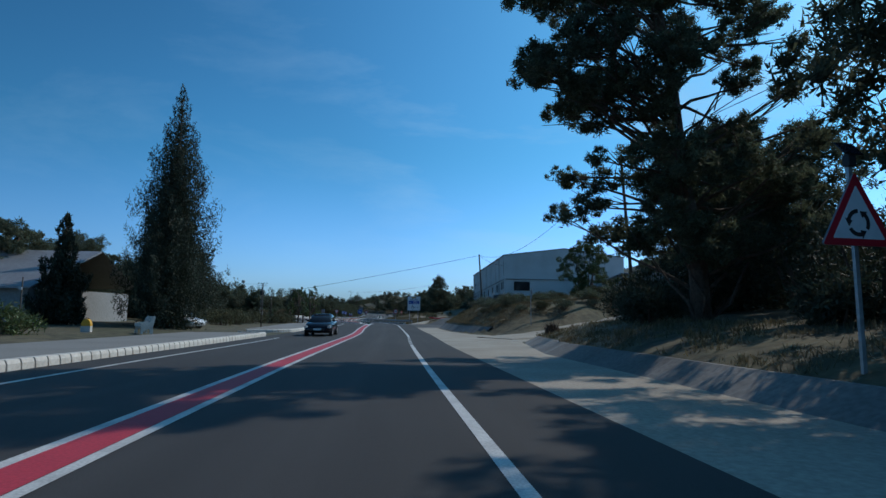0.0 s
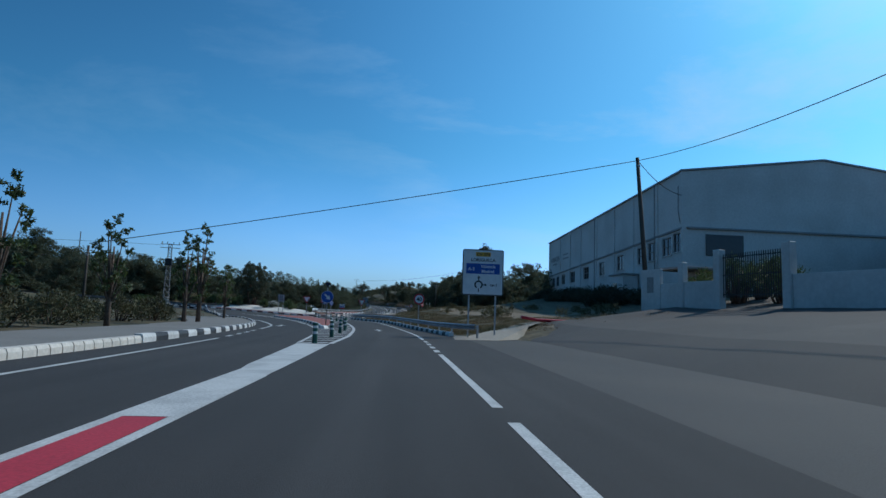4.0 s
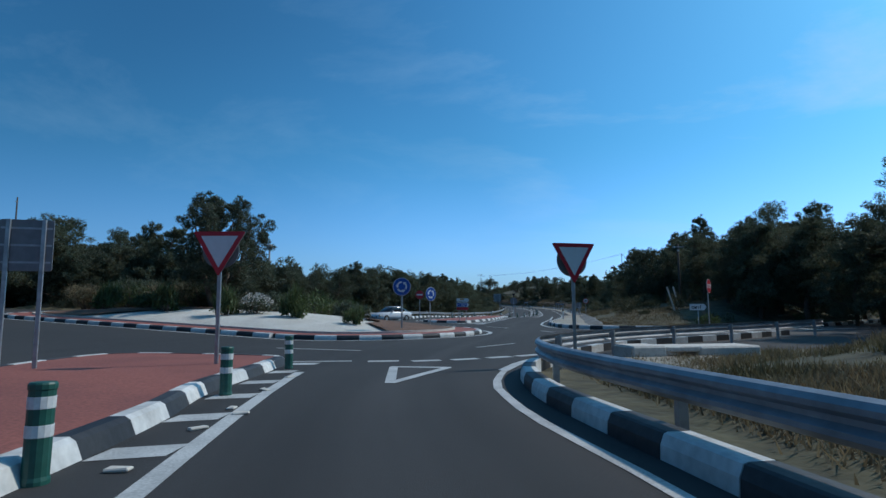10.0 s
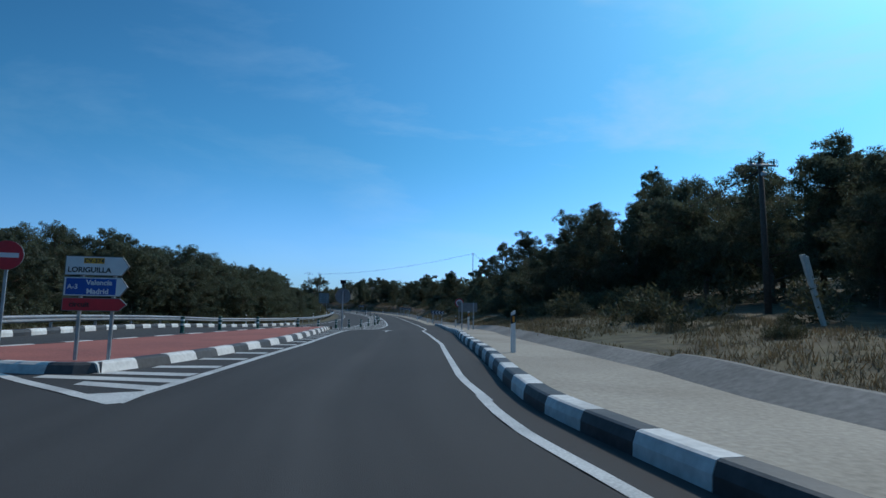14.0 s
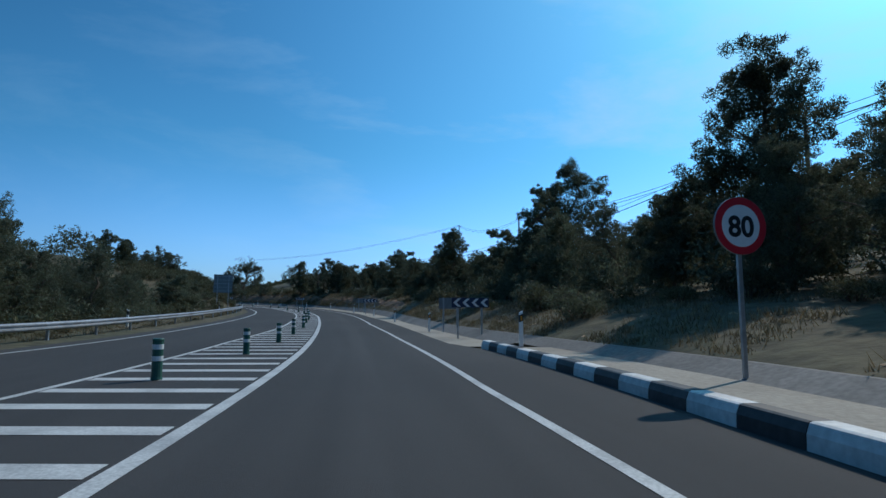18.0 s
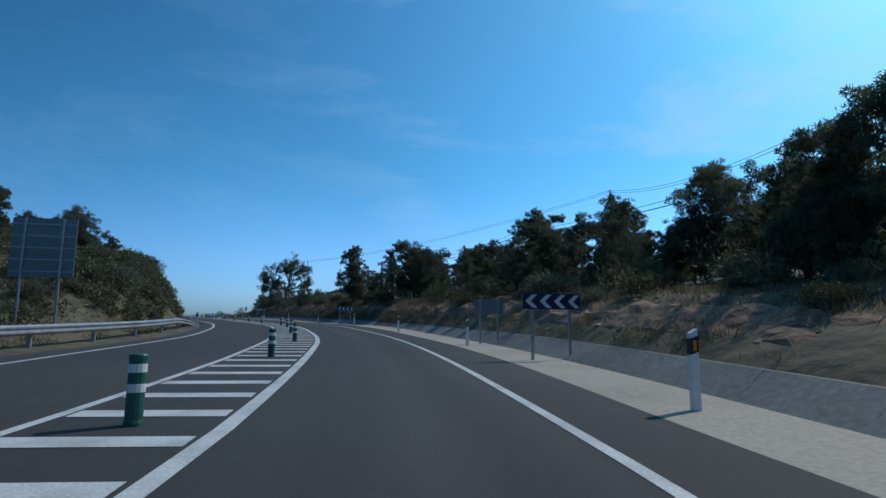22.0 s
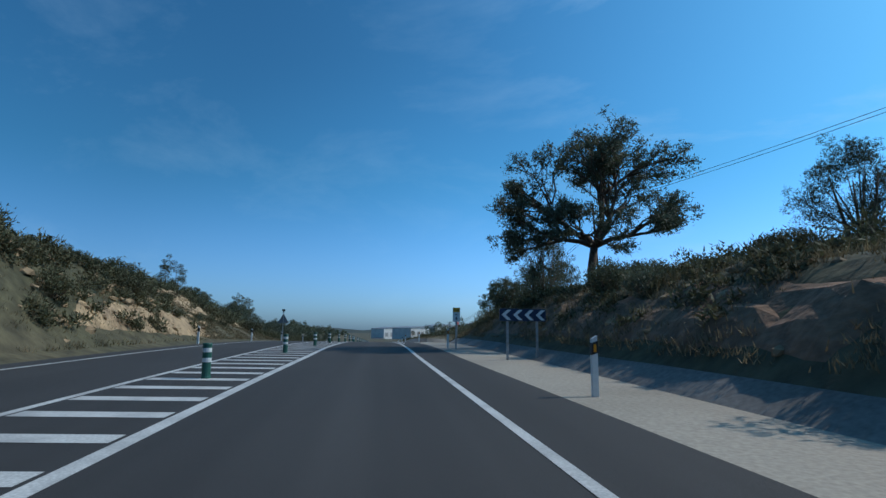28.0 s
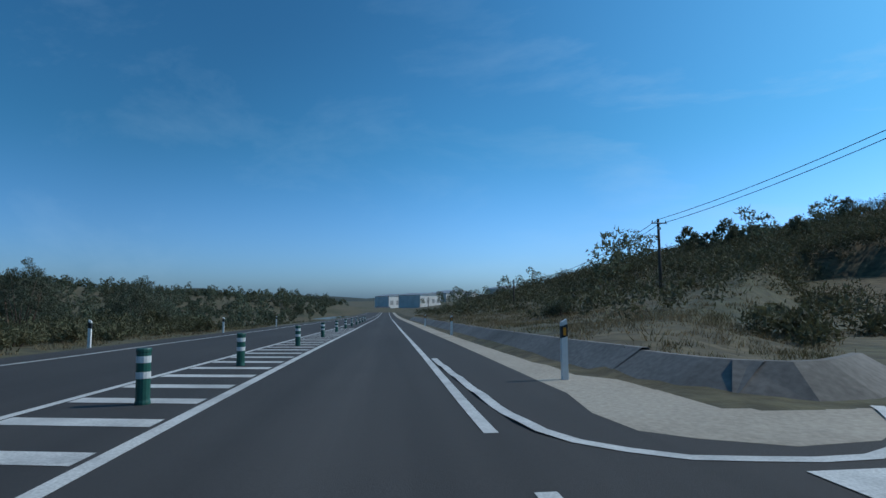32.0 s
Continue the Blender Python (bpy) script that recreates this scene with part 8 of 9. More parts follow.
for k in range(380):
    s = R.uniform(384, 428)
    rows.append((s, road_left(s) - (3.6 if s < 403 else 5.6) - R.uniform(0, 6), R.uniform(0.3, 0.75)))
for k in range(260):
    s = R.uniform(374, 396)
    rows.append((s, toe(s) + R.uniform(1.6, 8), R.uniform(0.2, 0.5)))
for k in range(240):
    s = R.uniform(394, 414)
    rows.append((s, toe(s) + R.uniform(1.8, 10), R.uniform(0.25, 0.6)))
for k in range(300):
    s = R.uniform(402, 470)
    rows.append((s, road_left(s) - (2.0 if s > 428 else 6.0) - R.uniform(0, 9), R.uniform(0.35, 1.0)))
for k in range(880):
    s = R.uniform(308, 402)
    rows.append((s, road_left(s) - R.uniform(1.8, 7.5), R.uniform(0.28, 0.68)))
for k in range(520):
    s = R.uniform(308, 372)
    rows.append((s, road_left(s) - R.uniform(2.4, 15), R.uniform(0.4, 1.0)))
for k in range(190):
    s = R.uniform(198, 306)
    rows.append((s, road_left(s) - R.uniform(3.0, 12), R.uniform(0.3, 0.8)))
for k in range(260):
    s = R.uniform(306, 480)
    rows.append((s, road_left(s) - R.uniform(3.4, 20), R.uniform(0.5, 1.4)))
for k in range(200):
    s = R.uniform(186, 414)
    rows.append((s, toe(s) + R.uniform(3, 14), R.uniform(0.4, 1.2)))
scrub(rows, 41, "low dry scrub on the banks")
rows = []
for k in range(650):
    s = R.uniform(455, 600)
    rows.append((s, toe(s) + R.uniform(16, 60), R.uniform(0.9, 1.9)))
for k in range(900):
    s = R.uniform(436, 575)
    rows.append((s, toe(s) + R.uniform(4, 60), R.uniform(0.4, 1.25)))
for k in range(420):
    s = R.uniform(450, 560)
    rows.append((s, toe(s) + R.uniform(34, 80), R.uniform(0.9, 2.0)))
for k in range(420):
    s = R.uniform(458, 535)
    rows.append((s, toe(s) + R.uniform(24, 80), R.uniform(0.9, 1.9)))
for k in range(420):
    s = R.uniform(456, 500)
    rows.append((s, R.uniform(30, 62), R.uniform(0.6, 1.3)))
for k in range(300):
    s = R.uniform(436, 640)
    rows.append((s, road_left(s) - R.uniform(3, 34), R.uniform(0.35, 0.95)))
scrub(rows, 44, "dense low scrub on the far slope", None, 110, 0.3, 0.11)
# dark understorey along the front of the wood
rows = []
for k in range(110):
    s = R.uniform(196, 258)
    rows.append((s, front(s) + R.uniform(-1.2, 4), R.uniform(0.9, 1.9)))
for k in range(70):
    s = R.uniform(286, 342)
    rows.append((s, front(s) + R.uniform(-0.6, 4), R.uniform(1.0, 1.8)))
for k in range(46):
    s = R.uniform(258, 286)
    rows.append((s, front(s) + R.uniform(-1.2, 4), R.uniform(1.0, 2.0)))
for k in range(190):
    s = R.uniform(204, 300)
    rows.append((s, -edge_l(s) + R.uniform(-3, 1.6), R.uniform(0.8, 1.7) * (1.0 if s < 268 else 0.7)))
scrub(rows, 42, "dark evergreen undergrowth along the edge of the wood", M_needle)
# trees one can tell apart
broadleaf(foot(86, 33), 10.2, 4.6, 0.06, 30000, 0.24, 300, "round bushy tree behind the mound", M_leaf, "tree", 2, 30)
def almond(m, seed, label):
    """A dark trunk that forks low, crooked limbs and sparse leaves at their ends."""
    g = thing("almond_tree", m, label, "almond tree")
    r = random.Random(seed)
    limbs = [([(0.1, 0, -0.4), (-0.05, 0, 1.0), (0.15, 0, 2.3)], [0.27, 0.21, 0.19], 10)]
    clumps = []

    def grow(p, d, ln, rad, depth):
        mid = p + d * ln * 0.5 + Vector((r.uniform(-1, 1), r.uniform(-1, 1), r.uniform(-0.3, 0.6))) * ln * 0.13
        e = p + d * ln
        limbs.append(([p, mid, e], [rad, rad * 0.8, rad * 0.6], 7 if depth < 2 else 4))
        if depth >= 2:
            clumps.append((*e, r.uniform(0.25, 0.5), 0.8))
            clumps.append((*mid, r.uniform(0.15, 0.3), 0.8))
        if depth < 4:
            for k in range(3 if depth else 4):
                q = (d + Vector((r.uniform(-1, 1), r.uniform(-1, 1), r.uniform(-0.6, 0.7))) * 0.85).normalized()
                grow(p.lerp(e, r.uniform(0.65, 1.0)), q, ln * r.uniform(0.6, 0.85), rad * 0.58, depth + 1)
    for d, ln in (((-0.8, 0.1, 0.65), 2.2), ((0.12, -0.2, 1.0), 2.6), ((0.6, 0.35, 0.85), 2.4), ((0.1, -0.8, 0.7), 2.0), ((-0.6, -0.6, 0.2), 1.7), ((0.8, -0.4, 0.25), 1.8), ((-0.9, 0.4, 0.25), 1.7)):
        grow(Vector((0.15, 0, 2.2)), Vector(d).normalized(), ln, 0.15, 0)
    part("trunk", joined(limbs), M_bark, g, "dark forked trunk and crooked limbs")
    part("crown", leaf_mesh("crown", clumps, 42000, 0.17, 0.055, seed, 0.3, 0.1), M_olive, g, "sparse narrow leaves")


almond(size(foot(392.3, 11.6), 1.14), 301, "open almond tree with a dark forked trunk on the bank")
broadleaf(foot(388, 24), 5.0, 3.0, 0.15, 20000, 0.15, 302, "dark bushy tree on the bank", M_cypress, "tree", 3, 30, 0.25, puff=1.25)
for k, (s, o, h, w) in enumerate(((399.0, 10.8, 4.4, 2.4), (407, 12.5, 3.2, 2.0), (403.5, 9.4, 2.4, 1.7), (415.5, 13.2, 3.2, 1.9), (418, 15.5, 4.2, 1.8), (410, 16, 3.6, 2.1))):
    broadleaf(foot(s, o, 30 * k), h, w, 0.05, 17000, 0.13, 310 + k, "bushy olive-green tree on the grassy bank", M_olive, "tree", 3, 24, 0.22, puff=1.3)
for k, (s, o, h, w) in enumerate(((450.4, -32.2, 11.6, 3.2), (447.5, -29, 7.0, 3.0), (426, -20, 2.6, 1.8), (441.9, -19.4, 5.6, 2.3), (436, -19, 3.4, 2.2), (448, -20, 4.6, 2.6), (457, -21, 4.0, 2.4), (431, -17.5, 2.6, 2.0), (446, -24, 4.4, 2.6), (462, -17, 3.2, 2.2), (470, -20, 4.2, 2.4))):
    broadleaf(foot(s, o, 30 * k), h, w, 0.05, 40000 if h > 9 else 15000, 0.16, 330 + k, "rough grey-green tree beyond the far lane", M_olive, "tree", 2, 26, 0.22, puff=1.25)
broadleaf(foot(421.5, 12.2), 4.2, 1.7, 0.08, 20000, 0.13, 346, "dark upright leafy tree at the mouth of a side road", M_leaf, "tree", 3, 34, 0.24, puff=1.1)
broadleaf(foot(366, 8.6), 2.8, 1.8, 0.1, 9000, 0.14, 345, "bare-looking leafy tree at the crest of the bank", M_olive, "tree", 3, 22, 0.34)


# ---- far woodland, grasses and stones ----
def far_height(x, y):
    s, o, z = station_of(x, y)
    h = land(min(max(s, -90), 690), math.copysign(min(abs(o), 60), o)) if abs(o) < 400 else 3.0
    hill = 0.0
    if o > 60 and -60 < s < 640:
        hill = 14 * min(1, (o - 60) / 160) * (0.6 + 0.5 * noise.noise((x * 0.006, y * 0.006, 1.0)))
    if o < -60 and 60 < s < 560:
        hill = 7 * min(1, (-o - 60) / 160) * (0.6 + 0.5 * noise.noise((x * 0.007, y * 0.007, 2.0)))
    return z + h + hill + ridge(s, o)


def woodland(name, spots, seed, label, blades=70, long=1.5, low=4.0, tall=7.5):
    clumps = []
    r = random.Random(seed)
    for x, y in spots:
        z = far_height(x, y)
        h = r.uniform(low, tall)
        for k in range(3):
            clumps.append((x + r.uniform(-1.4, 1.4), y + r.uniform(-1.4, 1.4), z + h * (0.25 + 0.28 * k), h * r.uniform(0.25, 0.42) * (1 - 0.17 * k), 0.9))
    ob = part(name, leaf_mesh(name, clumps, blades * len(spots), long, long * 0.5, seed, 0.2, 0.75), M_needle)
    tagged(ob, label, "woodland", kind="stuff")


spots = []
for k in range(420):
    s, o = R.uniform(40, 260), R.uniform(64, 240)
    spots.append(at(s, o)[:2])
for k in range(260):
    s, o = R.uniform(-60, 150), R.uniform(58, 200)
    spots.append(at(s, o)[:2])
for k in range(640):
    s, o = R.uniform(-60, 640), R.uniform(86, 270)
    spots.append(at(s, o)[:2])
woodland("woodland", spots, 5, "distant dark pine woodland on a low hill")
spots = []
for k in range(900):
    s, o = R.uniform(-60, 420), -R.uniform(72, 300)
    spots.append(at(s, o)[:2])
for k in range(420):
    s, o = R.uniform(470, 900), -R.uniform(34, 230)
    spots.append(at(s, o)[:2])
woodland("woodland", spots, 6, "distant dark pine woodland beyond the road", 110, 1.1)
spots = []
for k in range(130):
    s, o = R.uniform(470, 960), R.uniform(22, 140)
    spots.append(at(s, o)[:2])
for k in range(60):
    s, o = R.uniform(8, 34), R.uniform(30, 90)
    spots.append(at(s, o)[:2])
woodland("woodland", spots, 7, "scattered dark trees in the valley", 420, 0.55)
spots = []
for k in range(900):
    s, o = R.gauss(700, 75), R.gauss(-190, 75)
    if o < -28:
        spots.append(at(s, o)[:2])
for k in range(260):
    s, o = R.uniform(620, 800), -R.uniform(26, 130)
    spots.append(at(s, o)[:2])
for k in range(160):
    s, o = R.uniform(480, 640), -R.uniform(26, 120)
    spots.append(at(s, o)[:2])
woodland("woodland", spots, 8, "dark scrub and small trees on the ridge", 130, 0.7, 1.4, 4.2)


def grass(name, rows, blades, tall, label, seed, mat=None):
    """Tufts of upright blades; rows: (s0, s1, near offset, far offset, count), offsets from the edge of the land."""
    r = np.random.RandomState(seed)
    v = []
    for s0, s1, o0, o1, n in rows:
        for k in range(n):
            s = r.uniform(s0, s1)
            u = r.rand() ** 1.3
            side = 1 if o0 > 0 else -1
            base = toe(s) if side > 0 else road_left(s)
            o = base + o0 + (o1 - o0) * u
            if noise.noise((s * 0.35, o * 0.35, 9.0)) < -0.25:
                continue
            p = np.array(at(s, o, land(s, o) - 0.02))
            if on_side_road(p):
                continue
            q = p + np.c_[r.normal(size=(blades, 2)) * 0.16, np.zeros(blades)]
            h = tall * r.uniform(0.3, 1.25, blades) * (0.7 + 0.6 * noise.noise((s * 0.6, o * 0.6, 2.0)))
            lean = np.c_[r.normal(size=(blades, 2)) * 0.42 * h[:, None], h]
            w = np.c_[r.normal(size=(blades, 2)), np.zeros(blades)]
            w *= 0.015 / (np.linalg.norm(w, axis=1)[:, None] + 1e-6)
            v.append(np.stack([q - w, q + w, q + lean], 1).reshape(-1, 3))
    ob = part(name, blade_mesh(name, np.concatenate(v)), mat or M_grass)
    tagged(ob, label, "grass", kind="stuff")


grass("grass", [(43, 62, 1.0, 14, 5200), (46, 72, 5, 26, 4200), (136, 154, 0.5, 4, 1800), (8, 31, 1.0, 5, 900), (101, 150, 0.7, 9, 7500), (438, 540, 2, 34, 8000), (448, 520, 28, 64, 5500), (412, 440, 5, 24, 3500), (176, 186, 0.5, 16, 1500), (176, 250, 1.0, 8, 5200), (250, 345, 1.0, 6, 5200), (318, 356, 0.9, 4, 3500), (345, 415, 1.0, 7, 5600), (431, 480, 1.0, 8, 1300), (98, 108, 2.0, 12, 500), (140, 158, 3.0, 18, 3600), (394, 416, 1.4, 9, 4200)], 11, 0.28, "dry brown and yellow grass tufts on the banks", 3)
grass("grass", [(200, 305, -1.4, -7, 1700), (306, 415, -1.0, -9, 6500), (306, 372, -3, -14, 2500), (415, 480, -0.8, -8, 1300), (126, 148, -2, -12, 500), (400, 432, -1.2, -9, 3600)], 13, 0.28, "dry grass tufts beyond the far lane", 4)


def stones(name, rows, label, seed, mat=None):
    """Broken rocks half sunk in a bank."""
    r = random.Random(seed)
    bm_v, bm_f = [], []
    base = [(0, 0, 1), (0.9, 0, 0.3), (0.28, 0.85, 0.3), (-0.72, 0.53, 0.3), (-0.72, -0.53, 0.3), (0.28, -0.85, 0.3), (0.72, 0.53, -0.4), (-0.28, 0.85, -0.4), (-0.9, 0, -0.4), (-0.28, -0.85, -0.4), (0.72, -0.53, -0.4)]
    tri = [(0, 1, 2), (0, 2, 3), (0, 3, 4), (0, 4, 5), (0, 5, 1), (1, 6, 2), (2, 6, 7), (2, 7, 3), (3, 7, 8), (3, 8, 4), (4, 8, 9), (4, 9, 5), (5, 9, 10), (5, 10, 1), (1, 10, 6)]
    for s0, s1, o0, o1, n, a, b in rows:
        for k in range(n):
            s = r.uniform(s0, s1)
            o = (toe(s) if o0 > 0 else road_left(s)) + r.uniform(o0, o1)
            p = at(s, o, land(s, o) - 0.05)
            q = r.uniform(a, b) * r.uniform(0.5, 1)
            i = len(bm_v)
            rot = Matrix.Rotation(r.uniform(0, 6.28), 3, "Z")
            sc = Vector((r.uniform(0.8, 1.6), r.uniform(0.6, 1.0), r.uniform(0.4, 0.8)))
            for x in base:
                w = Vector([x[j] * sc[j] * q * r.uniform(0.75, 1.25) for j in range(3)])
                bm_v.append(p + rot @ w)
            bm_f += [(i + x, i + y, i + z) for x, y, z in tri]
    ob = part(name, mesh(name, bm_v, bm_f), mat or M_rock)
    tagged(ob, label, "rocks", kind="stuff")


stones("rocks", [(306, 385, -1.6, -6.5, 90, 0.1, 0.3), (385, 408, -1.5, -4, 180, 0.15, 0.5), (403, 428, -3.6, -6, 260, 0.12, 0.42), (270, 345, 1.2, 3.6, 300, 0.06, 0.22), (345, 412, 1.2, 4.0, 240, 0.08, 0.35), (30, 62, 1.2, 6, 90, 0.08, 0.3), (200, 270, 1.2, 4, 90, 0.06, 0.22)], "broken ochre limestone in the cut bank", 8)
vv, ff = [], []
for k in range(19):
    s = 97 + 2.9 * k
    for j in range(6):
        o = float(np.interp(s, [97, 104, 112, 150], [8.6, 9.5, 12.0, 13.5])) + float(np.interp(s, [97, 112, 150], [1.5, 0.95, 0.8])) * j + 0.5 * noise.noise((s * 0.2, j, 2))
        vv.append(at(s, o, land(s, o) + 0.03 - 0.25 * (j in (0, 5)) - 0.1 * (k in (0, 18))))
for k in range(18):
    for j in range(5):
        a = k * 6 + j
        ff.append((a, a + 1, a + 7, a + 6))


def cut_face(s0, s1, inner, wide, mat, label, seed):
    """Bare broken ground on a cut bank, between two offsets from the edge of the land."""
    n, m = int((s1 - s0) / 0.7), 8
    v, f = [], []
    for k in range(n + 1):
        s = s0 + (s1 - s0) * k / n
        fade = min(1.0, (s - s0) / 3, (s1 - s) / 3)
        for j in range(m):
            u = j / (m - 1)
            o = (toe(s) if inner > 0 else road_left(s)) + inner + (wide + 0.5 * noise.noise((s * 0.5, seed, 1))) * u
            edge = math.sin(math.pi * u) ** 0.6 * fade
            v.append(at(s, o, land(s, o) - 0.12 + edge * (0.26 + 0.3 * noise.noise((s * 0.9, o * 1.6, seed)))))
    for k in range(n):
        for j in range(m - 1):
            a = k * m + j
            f.append((a, a + 1, a + m + 1, a + m))
    sheet("cut_bank", v, f, mat, label, "bank")


cut_face(386, 406, -1.2, -1.9, M_rock, "broken ochre rock face of a low cut", 3)
cut_face(403, 428, -3.4, -2.0, M_rock, "broken ochre rock face of a low cut", 4)
cut_face(346, 411, 1.0, 2.2, M_clay, "reddish earth face of a cut bank", 5)
cut_face(284, 345, 1.3, 1.9, M_clay, "reddish earth face of a cut bank", 7)
sheet("dirt_track", vv, ff, M_dirt, "pale trampled dirt beside the yard entry", "dirt")


# ---- distance ----
def hill(x, y, r, h, seed, label):
    v, f = [], []
    n, m = 28, 8
    for j in range(m):
        u = j / (m - 1)
        for k in range(n):
            a = 2 * math.pi * k / n
            q = r * (1 - u) * (1 + 0.2 * noise.noise((math.cos(a) * 1.5, math.sin(a) * 1.5, seed)))
            px, py = x + q * math.cos(a) * 1.6, y + q * math.sin(a)
            z = h * (u * u * (3 - 2 * u)) * (1 + 0.15 * noise.noise((px * 0.02, py * 0.02, seed)))
            v.append((px, py, z - 6))
    for j in range(m - 1):
        for k in range(n):
            f.append((j * n + k, j * n + (k + 1) % n, (j + 1) * n + (k + 1) % n, (j + 1) * n + k))
    ob = part("far_hill", mesh("far_hill", v, f, True), M_hill)
    tagged(ob, label, "hill", kind="structure")
    if h > 70:
        # its trees
        rr = random.Random(seed)
        clumps = []
        for _ in range(1500):
            q, k = rr.randrange((m - 2) * n), rr.random()
            a, b, c = Vector(v[q]), Vector(v[q + n]), Vector(v[q - q % n + (q + 1) % n])
            p = a + (b - a) * k + (c - a) * rr.random()
            clumps.append((p.x, p.y, p.z + 1.5, rr.uniform(2.6, 5.0), 0.9))
        wood = part("woodland", leaf_mesh("woodland", clumps, 90000, 2.0, 1.0, seed, 0.3, 0.6), M_needle)
        tagged(wood, "dark woodland covering a far hill", "woodland", kind="stuff")


p0, d0 = spot(423)
d0 = Vector((d0[0], d0[1], 0))
r0 = Vector((d0.y, -d0.x, 0))


def ahead(dist, side):
    q = Vector((p0[0], p0[1], 0)) + d0 * dist + r0 * side
    return q.x, q.y


hill(322, 480, 220, 80, 1, "dark wooded hill far behind the industrial yard")
for k, (dist, side, r, h) in enumerate(((2300, -780, 260, 62), (2600, -420, 420, 34), (2500, 150, 380, 30), (2700, 760, 520, 46), (2200, -1500, 500, 40))):
    hill(*ahead(dist, side), r, h, 3 + k, "low hazy hill on the horizon")


def shed(m, wide, deep, tall, label, bays):
    g = thing("industrial_shed", m, label, "building", "sheds on the horizon")
    part("wall", boxed(-wide / 2, wide / 2, 0, deep, -4, tall), M_plaster, g)
    v = [(-wide / 2 - 0.5, -0.5, tall), (wide / 2 + 0.5, -0.5, tall), (wide / 2 + 0.5, deep + 0.5, tall), (-wide / 2 - 0.5, deep + 0.5, tall), (0, -0.5, tall + wide * 0.06), (0, deep + 0.5, tall + wide * 0.06)]
    part("roof", mesh("roof", v, [(0, 1, 2, 3), (0, 4, 5, 3), (1, 2, 5, 4), (0, 1, 4), (2, 3, 5)]), M_roof, g)
    for k in range(bays):
        x = -wide / 2 + wide * (k + 0.5) / bays
        part("door", boxed(x - wide / bays * 0.25, x + wide / bays * 0.25, -0.08, 0.02, 0.2, tall * 0.5), M_greywall, g)
    return g


for s, o, w, h in ((985, 14, 34, 9), (900, 66, 46, 8), (930, 120, 40, 9), (830, -66, 24, 6), (700, 75, 26, 7), (800, 30, 22, 6)):
    shed(place(s, o, land(min(s, 690), o) + ridge(s, o) - 0.5, 45), w, 20, h, "white industrial shed far down the valley", 4)


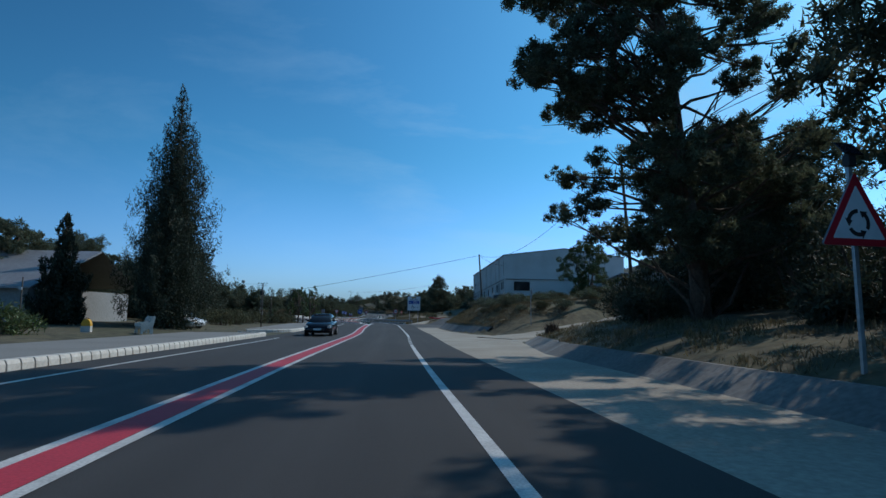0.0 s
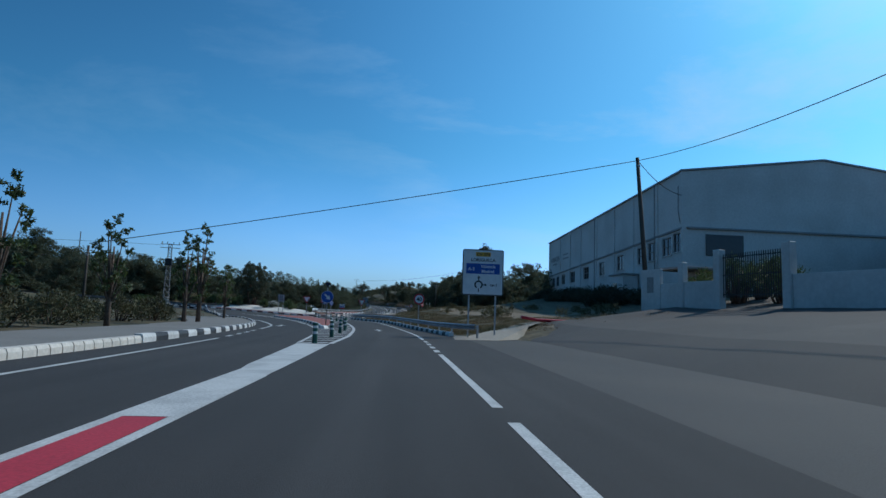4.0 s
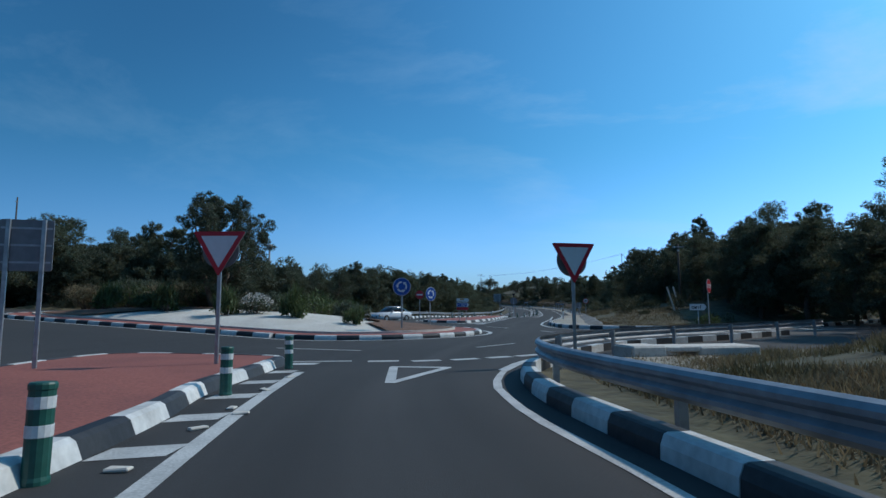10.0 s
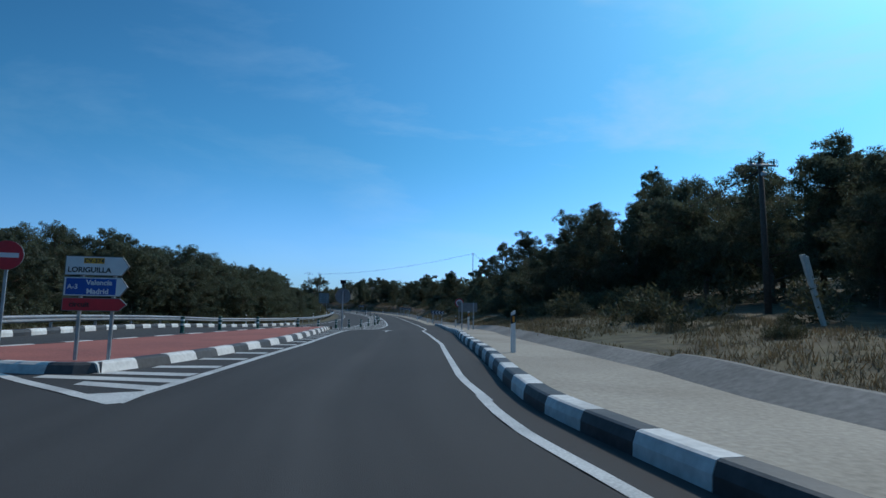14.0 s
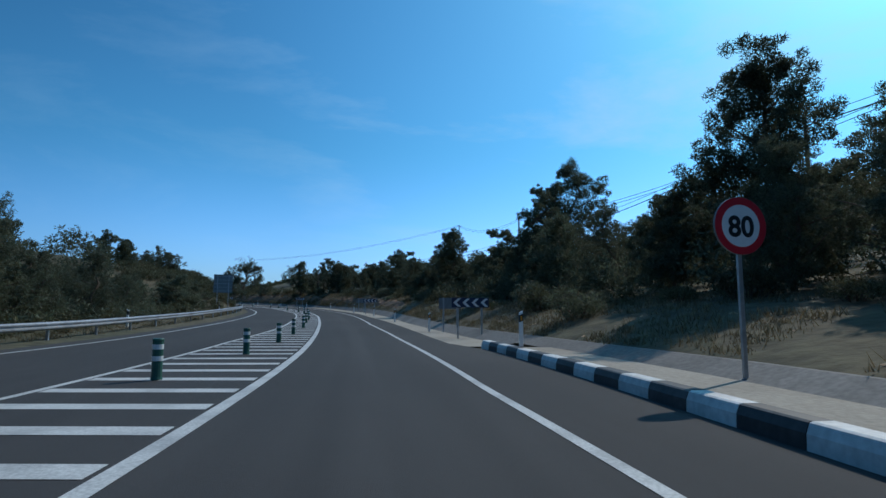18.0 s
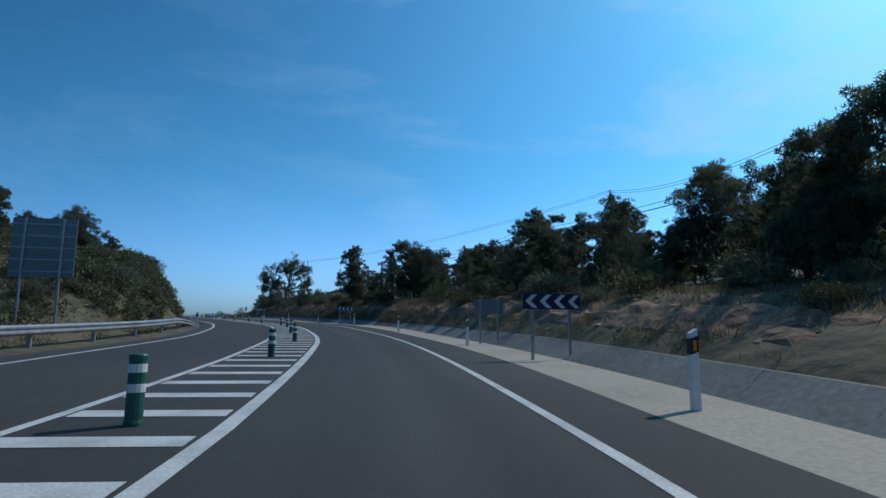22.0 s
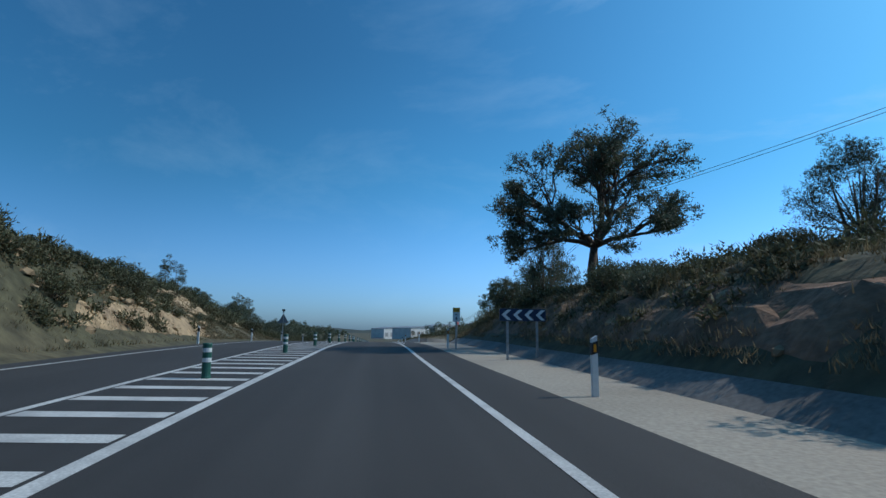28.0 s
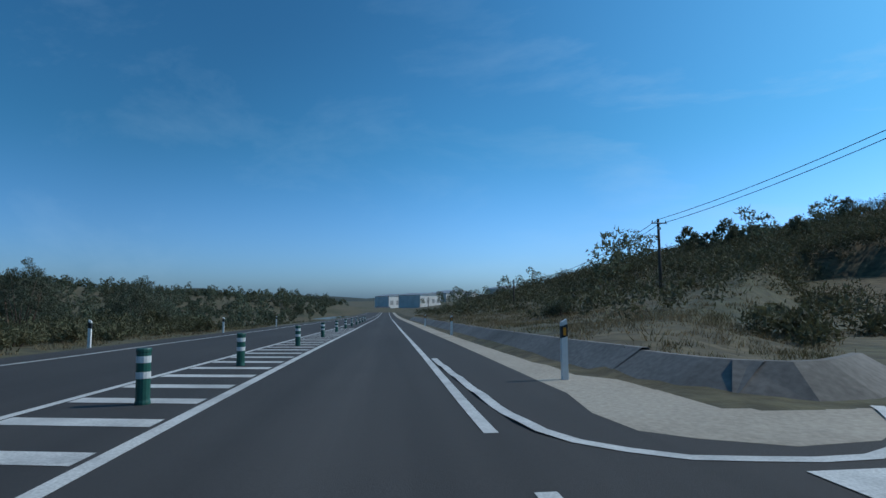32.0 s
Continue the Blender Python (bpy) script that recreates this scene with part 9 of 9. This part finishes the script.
# ---- cars ----
def car(m, paint, label, name="car", tall=1.45):
    """A saloon 4.4 m long that faces -y."""
    g = thing(name, m, label, "car")
    L, W = 2.2, 0.88

    def loft(sections):
        bm = bmesh.new()
        rings = []
        for y, w, z0, z1, top in sections:
            rings.append([bm.verts.new(p) for p in ((-w, y, z0), (-w * 1.02, y, (z0 + z1) / 2), (-w * 0.97, y, z1 - 0.06), (-top, y, z1), (top, y, z1), (w * 0.97, y, z1 - 0.06), (w * 1.02, y, (z0 + z1) / 2), (w, y, z0))])
        for a, b in zip(rings, rings[1:]):
            for k in range(8):
                bm.faces.new((a[k], a[(k + 1) % 8], b[(k + 1) % 8], b[k]))
        bm.faces.new(rings[0])
        bm.faces.new(rings[-1][::-1])
        bmesh.ops.recalc_face_normals(bm, faces=bm.faces)
        for q in bm.faces:
            q.smooth = True
        return bm
    part("body", loft([(-L, W * 0.78, 0.32, 0.58, 0.6), (-L + 0.15, W * 0.93, 0.22, 0.74, 0.72), (-1.2, W, 0.2, 0.92, 0.78), (-0.7, W, 0.2, 0.96, 0.8), (1.2, W, 0.2, 0.98, 0.8), (1.9, W * 0.97, 0.24, 0.96, 0.76), (L, W * 0.85, 0.34, 0.85, 0.66)]), paint, g)
    part("cabin", loft([(-0.95, W * 0.86, 0.9, 0.98, 0.7), (-0.3, W * 0.8, 0.9, tall - 0.05, 0.56), (0.5, W * 0.78, 0.9, tall, 0.56), (1.1, W * 0.8, 0.9, tall - 0.08, 0.54), (1.85, W * 0.84, 0.9, 1.0, 0.66)]), M_glass, g, "dark glazed cabin")
    part("roof", loft([(-0.28, W * 0.66, tall - 0.05, tall + 0.0, 0.5), (0.5, W * 0.68, tall - 0.05, tall + 0.03, 0.5), (1.12, W * 0.66, tall - 0.09, tall - 0.03, 0.48)]), paint, g)
    for x in (-W + 0.08, W - 0.08):
        for y in (-1.35, 1.35):
            bm = bmesh.new()
            bmesh.ops.create_cone(bm, cap_ends=True, segments=20, radius1=0.32, radius2=0.32, depth=0.22, matrix=Matrix.Translation((x, y, 0.32)) @ Matrix.Rotation(radians(90), 4, "Y"))
            w = part("wheel", bm, M_rubber, g)
            bm = bmesh.new()
            bmesh.ops.create_cone(bm, cap_ends=True, segments=16, radius1=0.2, radius2=0.2, depth=0.24, matrix=Matrix.Translation((x, y, 0.32)) @ Matrix.Rotation(radians(90), 4, "Y"))
            part("rim", bm, M_steel, w)
        part("headlight", boxed(x - 0.16 if x > 0 else x - 0.06, x + 0.06 if x > 0 else x + 0.16, -L - 0.005, -L + 0.3, 0.55, 0.7, bevel=0.03), M_lamp, g, "clear headlight")
        part("mirror", boxed(x * 1.12 - 0.09, x * 1.12 + 0.09, -0.62, -0.5, 0.95, 1.08, bevel=0.02), paint, g)
    part("grille", boxed(-0.45, 0.45, -L - 0.012, -L + 0.1, 0.38, 0.55, bevel=0.02), M_black_plastic, g)
    part("plate", boxed(-0.26, 0.26, -L - 0.025, -L - 0.012, 0.42, 0.53), M_signwhite, g, "blank white plate")
    return g


car(place(39.0, -5.0, 0.0, 0), M_carpaint, "dark saloon car on the opposite lane")
car(Matrix.Translation((-39.2, 191.3, Z_CIRCUS)) @ Matrix.Rotation(radians(-30), 4, "Z"), M_carwhite, "white car leaving towards the roundabout", tall=1.5)
g = car(place(50, -18.2, 0.1, 60), M_carwhite, "parked pale van beside the cypress", "van", 1.85)

# the ground climbs gently to the west of the roundabout, with all that stands there
def ease(u):
    u = np.clip(u, 0.0, 1.0)
    return u * u * (3 - 2 * u)


def climb(x, y):
    d = np.clip(-30.0 - x, 0.0, 62.0)
    rise = 0.04 * np.where(d < 4, d * d / 8, d - 2)
    top = 178 + 0.9 * np.clip(-46.0 - x, 0.0, 60.0)
    return rise * ease((y - 122) / 24) * (1 - ease((y - top) / 18))


for ob in list(bpy.data.objects):
    if ob.type not in ("MESH", "EMPTY") or (ob.parent and ob.parent.matrix_world.translation.length > 0.01):
        continue
    at_home = ob.matrix_world.translation.length < 0.01
    if not at_home:
        x, y, z = ob.matrix_world.translation
        dz = float(climb(x, y))
        if dz > 0.001:
            m = ob.matrix_world.copy()
            m.translation.z += dz
            ob.matrix_world = m
    elif ob.type == "MESH":
        co = np.empty(len(ob.data.vertices) * 3, np.float32)
        ob.data.vertices.foreach_get("co", co)
        co = co.reshape(-1, 3)
        dz = climb(co[:, 0], co[:, 1])
        if dz.size and dz.max() > 0.001:
            co[:, 2] += dz
            ob.data.vertices.foreach_set("co", co.ravel())
            ob.data.update()
